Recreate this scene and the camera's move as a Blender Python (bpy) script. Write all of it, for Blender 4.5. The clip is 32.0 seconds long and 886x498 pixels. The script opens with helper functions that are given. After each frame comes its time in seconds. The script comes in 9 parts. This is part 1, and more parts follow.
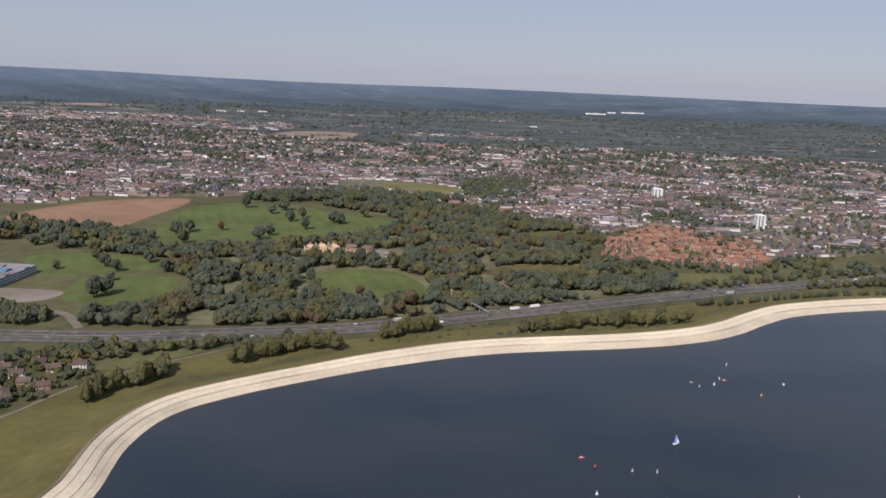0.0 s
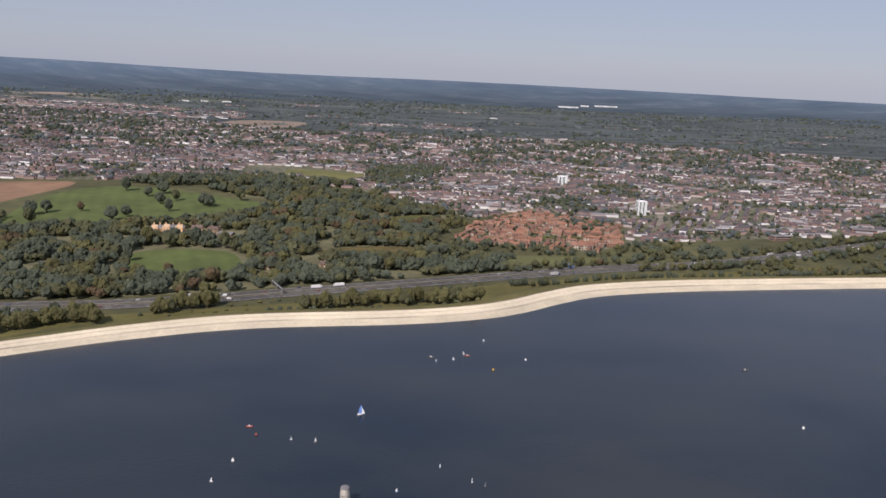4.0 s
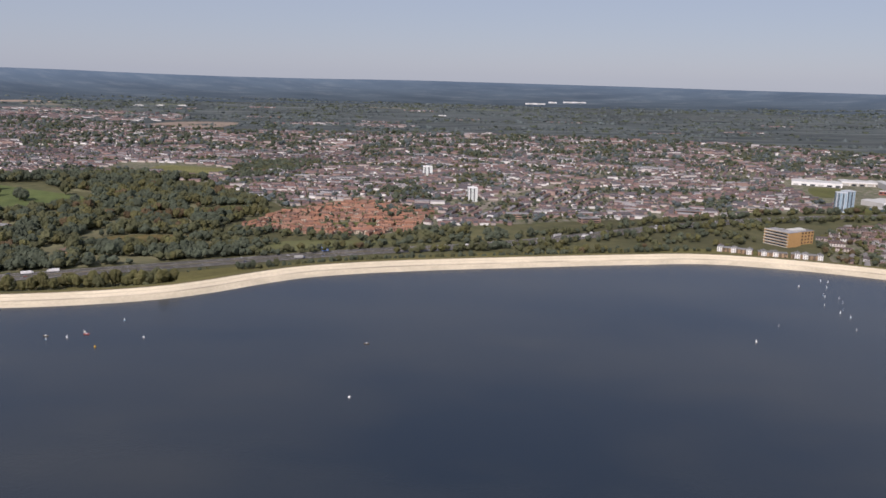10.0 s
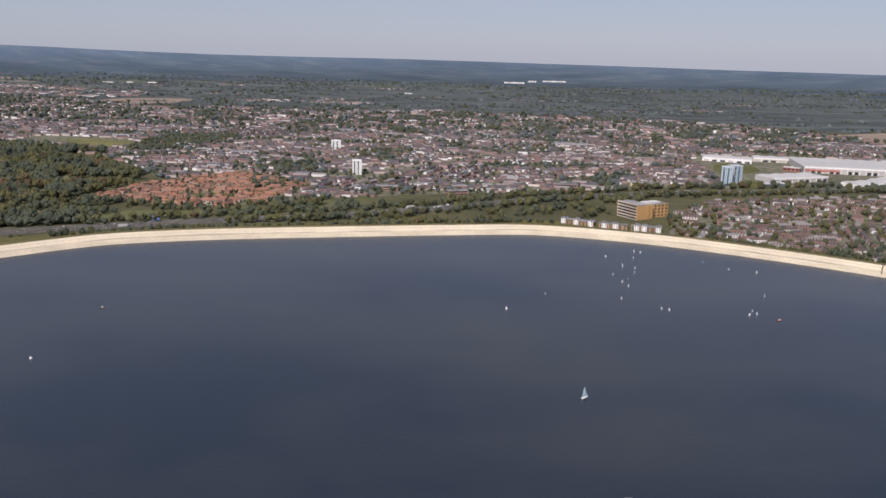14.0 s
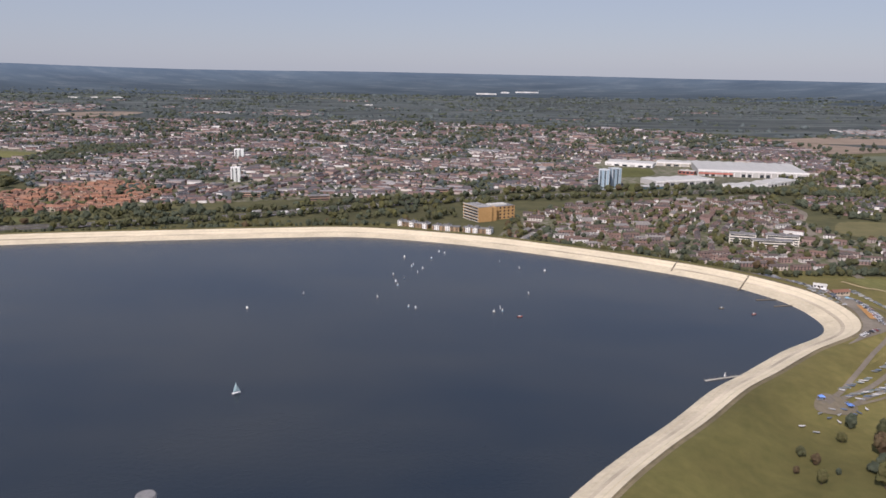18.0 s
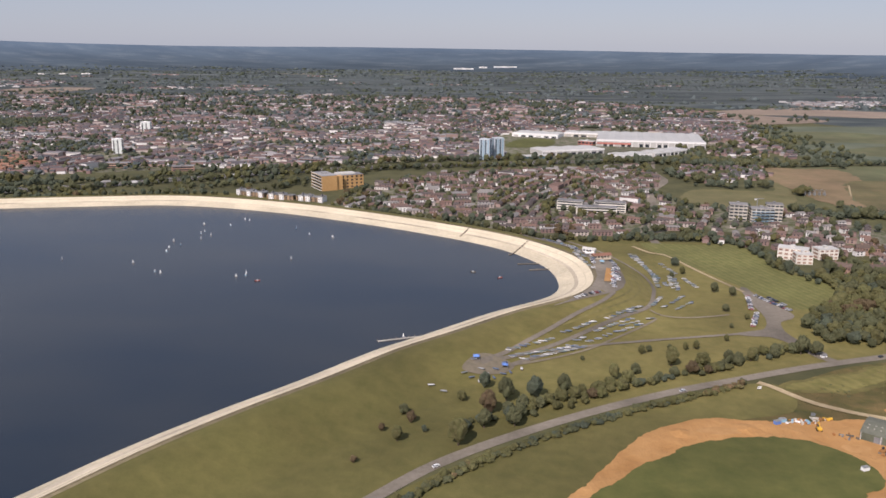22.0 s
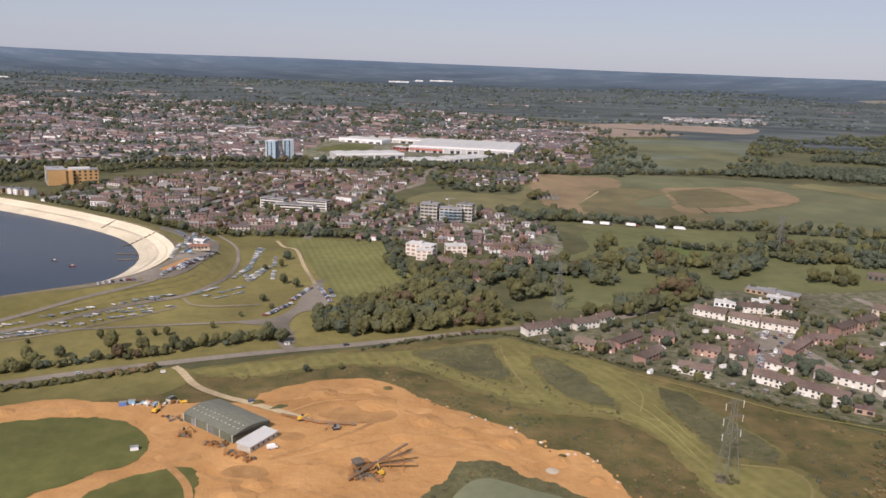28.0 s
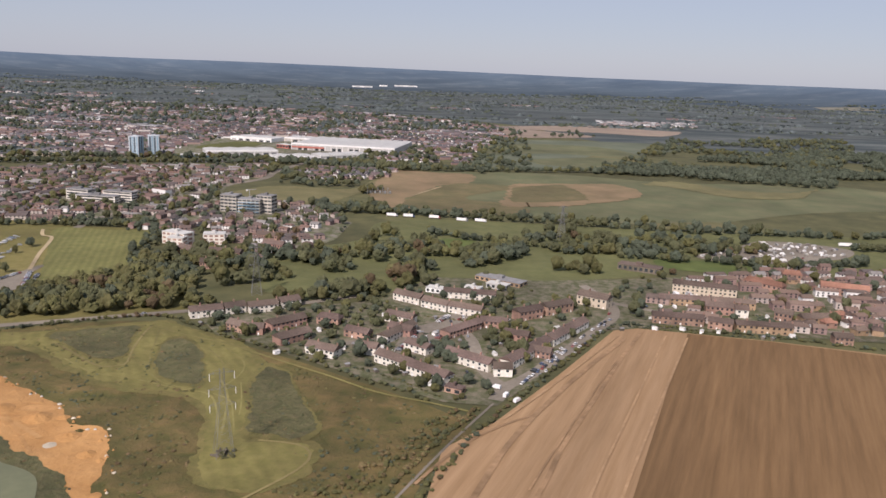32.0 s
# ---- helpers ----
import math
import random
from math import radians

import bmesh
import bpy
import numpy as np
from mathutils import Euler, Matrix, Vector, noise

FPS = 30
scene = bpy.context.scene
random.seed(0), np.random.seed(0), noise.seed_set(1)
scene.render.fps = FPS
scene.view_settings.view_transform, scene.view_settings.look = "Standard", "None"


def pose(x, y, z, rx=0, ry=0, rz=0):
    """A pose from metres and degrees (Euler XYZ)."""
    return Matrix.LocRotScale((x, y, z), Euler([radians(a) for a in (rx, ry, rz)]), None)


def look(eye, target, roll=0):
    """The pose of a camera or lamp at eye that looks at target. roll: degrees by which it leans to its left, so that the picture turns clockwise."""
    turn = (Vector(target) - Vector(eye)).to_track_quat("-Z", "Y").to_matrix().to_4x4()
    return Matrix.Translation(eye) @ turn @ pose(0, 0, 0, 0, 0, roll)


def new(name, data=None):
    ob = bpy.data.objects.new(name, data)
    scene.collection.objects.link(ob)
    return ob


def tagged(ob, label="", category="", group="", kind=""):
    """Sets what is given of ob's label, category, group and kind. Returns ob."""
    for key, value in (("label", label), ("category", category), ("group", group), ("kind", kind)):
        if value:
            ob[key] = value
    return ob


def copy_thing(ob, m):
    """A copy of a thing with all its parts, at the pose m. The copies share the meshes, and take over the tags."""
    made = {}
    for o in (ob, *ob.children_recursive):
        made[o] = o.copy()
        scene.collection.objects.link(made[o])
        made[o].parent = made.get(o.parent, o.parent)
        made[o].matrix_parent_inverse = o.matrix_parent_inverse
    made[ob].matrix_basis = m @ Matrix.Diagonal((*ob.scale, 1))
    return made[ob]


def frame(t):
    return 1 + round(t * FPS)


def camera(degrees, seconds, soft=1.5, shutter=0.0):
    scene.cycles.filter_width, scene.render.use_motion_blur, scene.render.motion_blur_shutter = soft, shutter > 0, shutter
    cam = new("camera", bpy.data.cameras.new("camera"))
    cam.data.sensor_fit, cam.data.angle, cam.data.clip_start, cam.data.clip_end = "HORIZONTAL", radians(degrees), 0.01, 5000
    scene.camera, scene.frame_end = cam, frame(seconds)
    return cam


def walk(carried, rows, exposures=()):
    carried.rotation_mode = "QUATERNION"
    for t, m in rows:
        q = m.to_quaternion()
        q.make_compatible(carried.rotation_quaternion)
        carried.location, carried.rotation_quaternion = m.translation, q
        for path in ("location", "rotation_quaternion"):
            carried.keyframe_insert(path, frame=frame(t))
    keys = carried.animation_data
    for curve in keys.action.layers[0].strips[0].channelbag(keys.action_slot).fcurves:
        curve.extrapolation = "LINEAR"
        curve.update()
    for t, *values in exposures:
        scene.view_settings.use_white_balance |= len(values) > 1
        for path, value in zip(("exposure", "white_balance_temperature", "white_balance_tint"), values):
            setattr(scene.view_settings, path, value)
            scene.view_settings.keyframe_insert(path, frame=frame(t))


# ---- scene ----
cam = camera(58.0, 32.0, soft=1.6)
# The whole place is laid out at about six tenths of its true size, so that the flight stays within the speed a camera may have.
METRES, EYE, TILT, LEAN, TURN = 1200.0, 173.0, -12.15, -2.14, 0.0
ROWS = [
    (0.0, -0.00067, 0.00103, 0.00005, 0.00, 0.00, -0.00),
    (0.5, 0.01503, 0.00142, -0.00129, 0.09, 0.38, -0.25),
    (1.0, 0.03072, 0.00184, -0.00262, 0.15, 0.14, -0.52),
    (1.5, 0.04642, 0.00230, -0.00394, 0.08, -0.61, -0.84),
    (2.0, 0.06212, 0.00279, -0.00525, -0.05, -0.75, -0.98),
    (2.5, 0.07782, 0.00332, -0.00655, -0.08, -0.70, -0.98),
    (3.0, 0.09352, 0.00387, -0.00784, -0.13, -0.57, -0.72),
    (3.5, 0.10923, 0.00446, -0.00912, -0.14, -0.30, -0.47),
    (5.5, 0.17204, 0.00709, -0.01416, 0.27, -0.68, -0.20),
    (6.0, 0.18774, 0.00781, -0.01540, 0.31, -0.26, -0.18),
    (6.5, 0.20344, 0.00855, -0.01664, 0.30, -0.08, -0.13),
    (7.0, 0.21914, 0.00932, -0.01787, 0.17, 0.02, -0.14),
    (7.5, 0.23484, 0.01011, -0.01909, 0.16, -0.13, -0.21),
    (8.0, 0.25053, 0.01092, -0.02030, 0.21, -0.66, 0.03),
    (8.5, 0.26622, 0.01175, -0.02151, 0.59, -0.45, 0.52),
    (9.0, 0.28191, 0.01260, -0.02272, 0.82, -0.40, 0.83),
    (9.5, 0.29759, 0.01346, -0.02392, 0.97, -0.02, 0.81),
    (10.0, 0.31328, 0.01434, -0.02511, 0.82, -0.17, 0.76),
    (10.5, 0.32895, 0.01524, -0.02630, 0.69, -0.34, 0.61),
    (11.0, 0.34463, 0.01614, -0.02749, 0.76, -0.89, 0.31),
    (11.5, 0.36029, 0.01707, -0.02867, 0.87, -1.37, 0.14),
    (12.0, 0.37596, 0.01800, -0.02985, 1.08, -1.42, -0.07),
    (12.5, 0.39162, 0.01894, -0.03103, 1.21, -1.29, -0.14),
    (13.0, 0.40727, 0.01990, -0.03220, 1.32, -1.23, -0.16),
    (13.5, 0.42291, 0.02086, -0.03338, 1.29, -1.39, 0.07),
    (14.0, 0.43855, 0.02183, -0.03455, 1.26, -1.50, 0.48),
    (14.5, 0.45419, 0.02280, -0.03572, 1.17, -1.50, 0.79),
    (16.5, 0.51665, 0.02674, -0.04038, 1.09, -0.67, 1.53),
    (17.0, 0.53224, 0.02773, -0.04155, 1.07, -0.55, 1.45),
    (17.5, 0.54783, 0.02872, -0.04272, 1.21, -0.37, 1.26),
    (18.0, 0.56341, 0.02971, -0.04389, 1.41, -0.55, 1.09),
    (18.5, 0.57898, 0.03069, -0.04506, 1.66, -0.90, 0.98),
    (19.0, 0.59454, 0.03168, -0.04623, 1.73, -1.16, 1.01),
    (19.5, 0.61008, 0.03265, -0.04740, 1.74, -1.09, 1.14),
    (20.0, 0.62562, 0.03362, -0.04857, 1.83, -1.29, 1.23),
    (20.5, 0.64115, 0.03458, -0.04975, 1.96, -1.80, 1.22),
    (21.0, 0.65667, 0.03554, -0.05093, 1.92, -2.12, 1.29),
    (21.5, 0.67217, 0.03649, -0.05212, 1.89, -2.11, 1.32),
    (22.0, 0.68767, 0.03742, -0.05330, 1.84, -2.14, 1.33),
    (22.5, 0.70315, 0.03835, -0.05450, 1.75, -1.91, 1.22),
    (23.0, 0.71862, 0.03926, -0.05569, 1.48, -1.67, 1.29),
    (23.5, 0.73408, 0.04015, -0.05689, 1.35, -1.39, 1.24),
    (24.0, 0.74952, 0.04104, -0.05810, 1.25, -1.58, 1.17),
    (24.5, 0.76495, 0.04191, -0.05931, 1.12, -1.63, 0.99),
    (25.0, 0.78037, 0.04276, -0.06052, 1.03, -1.69, 0.87),
    (25.5, 0.79577, 0.04359, -0.06175, 0.85, -1.86, 0.73),
    (27.5, 0.85724, 0.04671, -0.06670, 0.25, -1.13, 0.27),
    (28.0, 0.87256, 0.04744, -0.06796, 0.04, -1.05, 0.31),
    (28.5, 0.88788, 0.04814, -0.06923, -0.04, -1.10, 0.45),
    (29.0, 0.90317, 0.04882, -0.07050, -0.11, -1.23, 0.61),
    (29.5, 0.91845, 0.04947, -0.07179, -0.21, -0.97, 0.62),
    (30.0, 0.93371, 0.05009, -0.07308, -0.36, -0.51, 0.56),
    (30.5, 0.94896, 0.05068, -0.07438, -0.34, -0.45, 0.39),
    (31.0, 0.96419, 0.05124, -0.07569, -0.50, -0.72, 0.26),
    (31.5, 0.97940, 0.05177, -0.07701, -0.63, -0.45, 0.13),
    (32.0, 0.99459, 0.05227, -0.07835, -0.60, -0.53, 0.13),
]
walk(cam, [(t, pose(0, 0, EYE, TILT, LEAN, TURN) @ pose(METRES * x, METRES * y, METRES * z, 90 + pitch, roll, yaw)) for t, x, y, z, yaw, pitch, roll in ROWS],
     [(0.0, 0.53, 6380.0, 22.0), (18.0, 0.57, 6400.0, 22.0), (25.0, 0.7, 6560.0, 22.0), (32.0, 0.7, 6560.0, 22.0)])

# ---- world and sun ----
SUN_ELEVATION, SUN_AZIMUTH = 43.0, 206.0  # degrees; azimuth clockwise from the y axis
world = bpy.data.worlds.new("sky")
scene.world = world
world.use_nodes = True
wn = world.node_tree
sky = wn.nodes.new("ShaderNodeTexSky")
sky.sky_type = "NISHITA"
sky.sun_disc = False
sky.sun_elevation = radians(SUN_ELEVATION)
sky.sun_rotation = radians(SUN_AZIMUTH)
sky.altitude, sky.air_density, sky.dust_density, sky.ozone_density = 100.0, 1.0, 0.4, 3.0
# a thin even veil of high cloud over the clear sky
veil = wn.nodes.new("ShaderNodeMix")
veil.data_type = "RGBA"
veil.inputs["Factor"].default_value = 0.8
veil.inputs["B"].default_value = (3.0, 3.5, 4.2, 1)
wn.links.new(sky.outputs[0], veil.inputs["A"])
wn.links.new(veil.outputs["Result"], wn.nodes["Background"].inputs[0])
wn.nodes["Background"].inputs[1].default_value = 0.079
lamp = bpy.data.lights.new("sun", "SUN")
lamp.energy, lamp.angle, lamp.color = 3.05, radians(1.5), (1.0, 0.94, 0.86)
sun = new("sun", lamp)
az, el = radians(SUN_AZIMUTH), radians(SUN_ELEVATION)
toward = Vector((math.sin(az) * math.cos(el), math.cos(az) * math.cos(el), math.sin(el)))
sun.matrix_world = look(toward * 900, (0, 0, 0))


# ---- materials ----
def material(name, a, b, scale=1.0, rough=0.9, bump=0.0, metal=0.0, coarse=0.05, drift=0.35, each="", spread=0.0, stops=(0.3, 0.7), specular=0.3, hue=0.0):
    """A surface that wanders between the colours a and b at a fine scale, and in lightness at a coarse one. each: 'object' or 'island' varies the pieces."""
    m = bpy.data.materials.new(name)
    m.use_nodes = True
    n, k = m.node_tree.nodes, m.node_tree.links
    bsdf = n["Principled BSDF"]
    bsdf.inputs["Roughness"].default_value = rough
    bsdf.inputs["Metallic"].default_value = metal
    bsdf.inputs["Specular IOR Level"].default_value = specular
    geo = n.new("ShaderNodeNewGeometry")
    fine = n.new("ShaderNodeTexNoise")
    fine.inputs["Scale"].default_value, fine.inputs["Detail"].default_value, fine.inputs["Roughness"].default_value = scale, 8.0, 0.65
    k.new(geo.outputs["Position"], fine.inputs["Vector"])
    ramp = n.new("ShaderNodeValToRGB")
    ramp.color_ramp.elements[0].position, ramp.color_ramp.elements[1].position = stops
    ramp.color_ramp.elements[0].color, ramp.color_ramp.elements[1].color = (*a, 1), (*b, 1)
    k.new(fine.outputs["Fac"], ramp.inputs[0])
    wide = n.new("ShaderNodeTexNoise")
    wide.inputs["Scale"].default_value, wide.inputs["Detail"].default_value = scale * coarse, 3.0
    k.new(geo.outputs["Position"], wide.inputs["Vector"])
    hsv = n.new("ShaderNodeHueSaturation")
    k.new(ramp.outputs[0], hsv.inputs["Color"])
    value = n.new("ShaderNodeMapRange")
    value.inputs["From Min"].default_value, value.inputs["From Max"].default_value = 0.3, 0.7
    value.inputs["To Min"].default_value, value.inputs["To Max"].default_value = 1 - drift, 1 + drift
    k.new(wide.outputs["Fac"], value.inputs["Value"])
    last = value.outputs[0]
    if each:
        source = n.new("ShaderNodeObjectInfo").outputs["Random"] if each == "object" else geo.outputs["Random Per Island"]
        piece = n.new("ShaderNodeMapRange")
        piece.inputs["To Min"].default_value, piece.inputs["To Max"].default_value = 1 - spread, 1 + spread
        k.new(source, piece.inputs["Value"])
        times = n.new("ShaderNodeMath")
        times.operation = "MULTIPLY"
        k.new(last, times.inputs[0]), k.new(piece.outputs[0], times.inputs[1])
        last = times.outputs[0]
        if hue:
            turn = n.new("ShaderNodeMapRange")
            turn.inputs["To Min"].default_value, turn.inputs["To Max"].default_value = 0.5 - hue, 0.5 + hue
            scramble = n.new("ShaderNodeMath")
            scramble.operation = "MULTIPLY"
            scramble.inputs[1].default_value = 37.7
            whole = n.new("ShaderNodeMath")
            whole.operation = "FRACT"
            k.new(source, scramble.inputs[0]), k.new(scramble.outputs[0], whole.inputs[0]), k.new(whole.outputs[0], turn.inputs["Value"])
            k.new(turn.outputs[0], hsv.inputs["Hue"])
    k.new(last, hsv.inputs["Value"])
    k.new(hsv.outputs[0], bsdf.inputs["Base Color"])
    if bump:
        relief = n.new("ShaderNodeBump")
        relief.inputs["Strength"].default_value, relief.inputs["Distance"].default_value = bump, 0.5 / scale
        k.new(fine.outputs["Fac"], relief.inputs["Height"]), k.new(relief.outputs[0], bsdf.inputs["Normal"])
    return m


def palette(name, colours, rough=0.85, each="island", scale=1.5, specular=0.25, bump=0.15):
    """Pieces that each take one of several colours, with fine mottling."""
    m = material(name, (1, 1, 1), (0.75, 0.75, 0.75), scale, rough, bump, drift=0.12, specular=specular)
    n, k = m.node_tree.nodes, m.node_tree.links
    bsdf = n["Principled BSDF"]
    source = n.new("ShaderNodeObjectInfo").outputs["Random"] if each == "object" else n.new("ShaderNodeNewGeometry").outputs["Random Per Island"]
    pick = n.new("ShaderNodeValToRGB")
    pick.color_ramp.interpolation = "CONSTANT"
    for i, c in enumerate(colours):
        e = pick.color_ramp.elements[i] if i < 2 else pick.color_ramp.elements.new(i / len(colours))
        e.position, e.color = i / len(colours), (*c, 1)
    k.new(source, pick.inputs[0])
    mix = n.new("ShaderNodeMix")
    mix.data_type, mix.blend_type = "RGBA", "MULTIPLY"
    mix.inputs["Factor"].default_value = 1.0
    old = bsdf.inputs["Base Color"].links[0].from_socket
    k.new(pick.outputs[0], mix.inputs["A"]), k.new(old, mix.inputs["B"]), k.new(mix.outputs["Result"], bsdf.inputs["Base Color"])
    return m


def striped(m, angle, spacing, depth, warp=2.0, drawn=False):
    """Lays mowing or tillage lines over a material: angle in degrees, spacing in metres, depth 0 to 1. drawn: the grain runs along the lines too."""
    n, k = m.node_tree.nodes, m.node_tree.links
    bsdf = n["Principled BSDF"]
    turn = n.new("ShaderNodeMapping")
    turn.inputs["Rotation"].default_value = (0, 0, radians(-angle))
    k.new(n.new("ShaderNodeNewGeometry").outputs["Position"], turn.inputs["Vector"])
    if drawn:
        pull = n.new("ShaderNodeMapping")
        pull.inputs["Scale"].default_value = (1.0, 0.05, 1.0)
        k.new(turn.outputs[0], pull.inputs["Vector"])
        for node in n:
            if node.bl_idname == "ShaderNodeTexNoise":
                k.new(pull.outputs[0], node.inputs["Vector"])
    wave = n.new("ShaderNodeTexWave")
    wave.inputs["Scale"].default_value, wave.inputs["Distortion"].default_value, wave.inputs["Detail"].default_value = 0.314 / spacing, warp, 3.0
    wave.inputs["Detail Scale"].default_value = 0.6
    k.new(turn.outputs[0], wave.inputs["Vector"])
    span = n.new("ShaderNodeMapRange")
    span.inputs["To Min"].default_value, span.inputs["To Max"].default_value = 1 - depth, 1.0
    k.new(wave.outputs["Fac"], span.inputs["Value"])
    mix = n.new("ShaderNodeMix")
    mix.data_type, mix.blend_type = "RGBA", "MULTIPLY"
    mix.inputs["Factor"].default_value = 1.0
    old = bsdf.inputs["Base Color"].links[0].from_socket
    k.new(old, mix.inputs["A"]), k.new(span.outputs[0], mix.inputs["B"]), k.new(mix.outputs["Result"], bsdf.inputs["Base Color"])
    return m


GROUND = material("mixed_ground", (0.052, 0.057, 0.024), (0.112, 0.104, 0.045), 0.05, 1.0, 0.0, coarse=0.08, drift=0.3)
GRASS = material("meadow_grass", (0.064, 0.072, 0.018), (0.106, 0.104, 0.03), 0.12, 1.0, 0.2, coarse=0.15, drift=0.2)
PARK_GRASS = striped(material("park_grass", (0.115, 0.12, 0.036), (0.182, 0.172, 0.06), 0.2, 1.0, 0.2, coarse=0.1, drift=0.2), 16.0, 4.0, 0.16, 0.6)
BANK_GRASS = striped(material("bank_grass", (0.088, 0.084, 0.025), (0.128, 0.112, 0.037), 0.16, 1.0, 0.25, coarse=0.12, drift=0.22), 62.0, 7.0, 0.035, 6.0)


def drying(m, centre, inner, outer, colour):
    """Grass that turns dry and golden round a trodden place, fading out unevenly."""
    n, k = m.node_tree.nodes, m.node_tree.links
    bsdf = n["Principled BSDF"]
    geo, far, wander, shift = n.new("ShaderNodeNewGeometry"), n.new("ShaderNodeVectorMath"), n.new("ShaderNodeTexNoise"), n.new("ShaderNodeMath")
    far.operation, far.inputs[1].default_value = "DISTANCE", centre
    k.new(geo.outputs["Position"], far.inputs[0]), k.new(geo.outputs["Position"], wander.inputs["Vector"])
    wander.inputs["Scale"].default_value, wander.inputs["Detail"].default_value = 0.03, 5.0
    shift.operation, shift.inputs[1].default_value = "MULTIPLY_ADD", 160.0
    k.new(wander.outputs["Fac"], shift.inputs[0]), k.new(far.outputs["Value"], shift.inputs[2])
    dry = n.new("ShaderNodeMapRange")
    dry.inputs["From Min"].default_value, dry.inputs["From Max"].default_value = outer + 80, inner + 80
    k.new(shift.outputs[0], dry.inputs["Value"])
    mix, tint = n.new("ShaderNodeMix"), n.new("ShaderNodeMix")
    mix.data_type = tint.data_type = "RGBA"
    tint.blend_type, tint.inputs["Factor"].default_value, tint.inputs["B"].default_value = "MULTIPLY", 1.0, (*colour, 1)
    old = bsdf.inputs["Base Color"].links[0].from_socket
    k.new(old, tint.inputs["A"]), k.new(dry.outputs[0], mix.inputs["Factor"]), k.new(old, mix.inputs["A"]), k.new(tint.outputs["Result"], mix.inputs["B"])
    k.new(mix.outputs["Result"], bsdf.inputs["Base Color"])
    return m


drying(BANK_GRASS, (935, 430, 0), 70, 170, (1.5, 1.42, 1.5))
PASTURE = material("pasture", (0.082, 0.09, 0.034), (0.125, 0.126, 0.05), 0.1, 1.0, 0.2, coarse=0.15, drift=0.2)
DRY_MOWN = material("dry_mown_grass", (0.125, 0.112, 0.038), (0.195, 0.165, 0.064), 0.18, 1.0, 0.2, coarse=0.12, drift=0.2)
GOLF = striped(material("fairway", (0.07, 0.098, 0.026), (0.108, 0.131, 0.038), 0.06, 1.0, 0.1, coarse=0.3, drift=0.16), 20.0, 16.0, 0.1, 3.0)
ROUGH_GRASS = material("rough_grass", (0.07, 0.07, 0.02), (0.142, 0.1, 0.04), 0.1, 1.0, 0.5, coarse=0.25, drift=0.3, stops=(0.34, 0.66))
WEEDS = material("weeds", (0.066, 0.072, 0.028), (0.125, 0.108, 0.052), 0.3, 1.0, 0.8, coarse=0.15, drift=0.3)
MOWN = striped(material("mown_grass", (0.126, 0.118, 0.034), (0.2, 0.172, 0.06), 0.2, 1.0, 0.25, coarse=0.2, drift=0.2), 25.0, 5.0, 0.12, 5.0)
PALE_TRACK = material("pale_track", (0.3, 0.23, 0.13), (0.42, 0.34, 0.21), 0.5, 0.95, 0.2)
SAND = material("sand", (0.335, 0.17, 0.058), (0.455, 0.253, 0.098), 0.07, 0.95, 0.35, coarse=0.3, drift=0.2)
STUBBLE = striped(material("stubble", (0.24, 0.147, 0.073), (0.338, 0.218, 0.119), 0.35, 0.95, 0.3, coarse=0.1, drift=0.16), -23.0, 5.0, 0.05, 1.0, True)
STUBBLE_DARK = striped(material("tilled_stubble", (0.125, 0.072, 0.03), (0.196, 0.116, 0.052), 0.4, 0.95, 0.3, coarse=0.1, drift=0.2), -23.0, 3.4, 0.07, 1.0, True)
PLOUGH = material("bare_soil", (0.2, 0.118, 0.07), (0.28, 0.172, 0.105), 0.04, 0.95, 0.1, coarse=0.3, drift=0.15)
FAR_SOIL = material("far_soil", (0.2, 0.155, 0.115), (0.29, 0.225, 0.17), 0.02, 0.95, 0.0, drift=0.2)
# Pasture and stubble greyed for the far fields, haze included in the colour.
FAR_GREEN = material("hazed_pasture", (0.08, 0.096, 0.062), (0.125, 0.135, 0.09), 0.02, 1.0, 0.0, coarse=0.4, drift=0.2)
FAR_DRY = material("hazed_stubble", (0.13, 0.128, 0.095), (0.2, 0.185, 0.14), 0.02, 1.0, 0.0, coarse=0.4, drift=0.2)
DRY_FIELD = material("dry_field", (0.08, 0.094, 0.044), (0.135, 0.128, 0.066), 0.03, 1.0, 0.0, coarse=0.4, drift=0.25)
TARMAC = material("tarmac", (0.155, 0.134, 0.104), (0.215, 0.187, 0.148), 0.5, 0.9, 0.1)
MOTORWAY = material("motorway", (0.072, 0.066, 0.058), (0.105, 0.097, 0.087), 0.2, 0.85, 0.0)
LANE_PAINT = material("lane_paint", (0.36, 0.36, 0.35), (0.48, 0.48, 0.46), 2.0, 0.7)
CONCRETE = material("pale_slab", (0.55, 0.48, 0.345), (0.67, 0.59, 0.435), 0.3, 0.9, 0.2, coarse=0.1, drift=0.1)
CONCRETE_LOW = material("washed_slab", (0.46, 0.4, 0.285), (0.6, 0.53, 0.39), 0.5, 0.85, 0.2, coarse=0.1, drift=0.14)
BERM = material("berm_gravel", (0.42, 0.36, 0.265), (0.51, 0.445, 0.34), 0.6, 0.9, 0.2)
CREST_SOIL = material("crest_soil", (0.12, 0.1, 0.06), (0.2, 0.165, 0.1), 0.4, 0.95, 0.2)
WHITE = material("white_paint", (0.74, 0.73, 0.7), (0.82, 0.81, 0.79), 0.8, 0.6, 0.0, drift=0.06)
RENDER = material("white_render", (0.62, 0.58, 0.5), (0.76, 0.72, 0.64), 0.8, 0.85, 0.05, drift=0.1, each="object", spread=0.08)
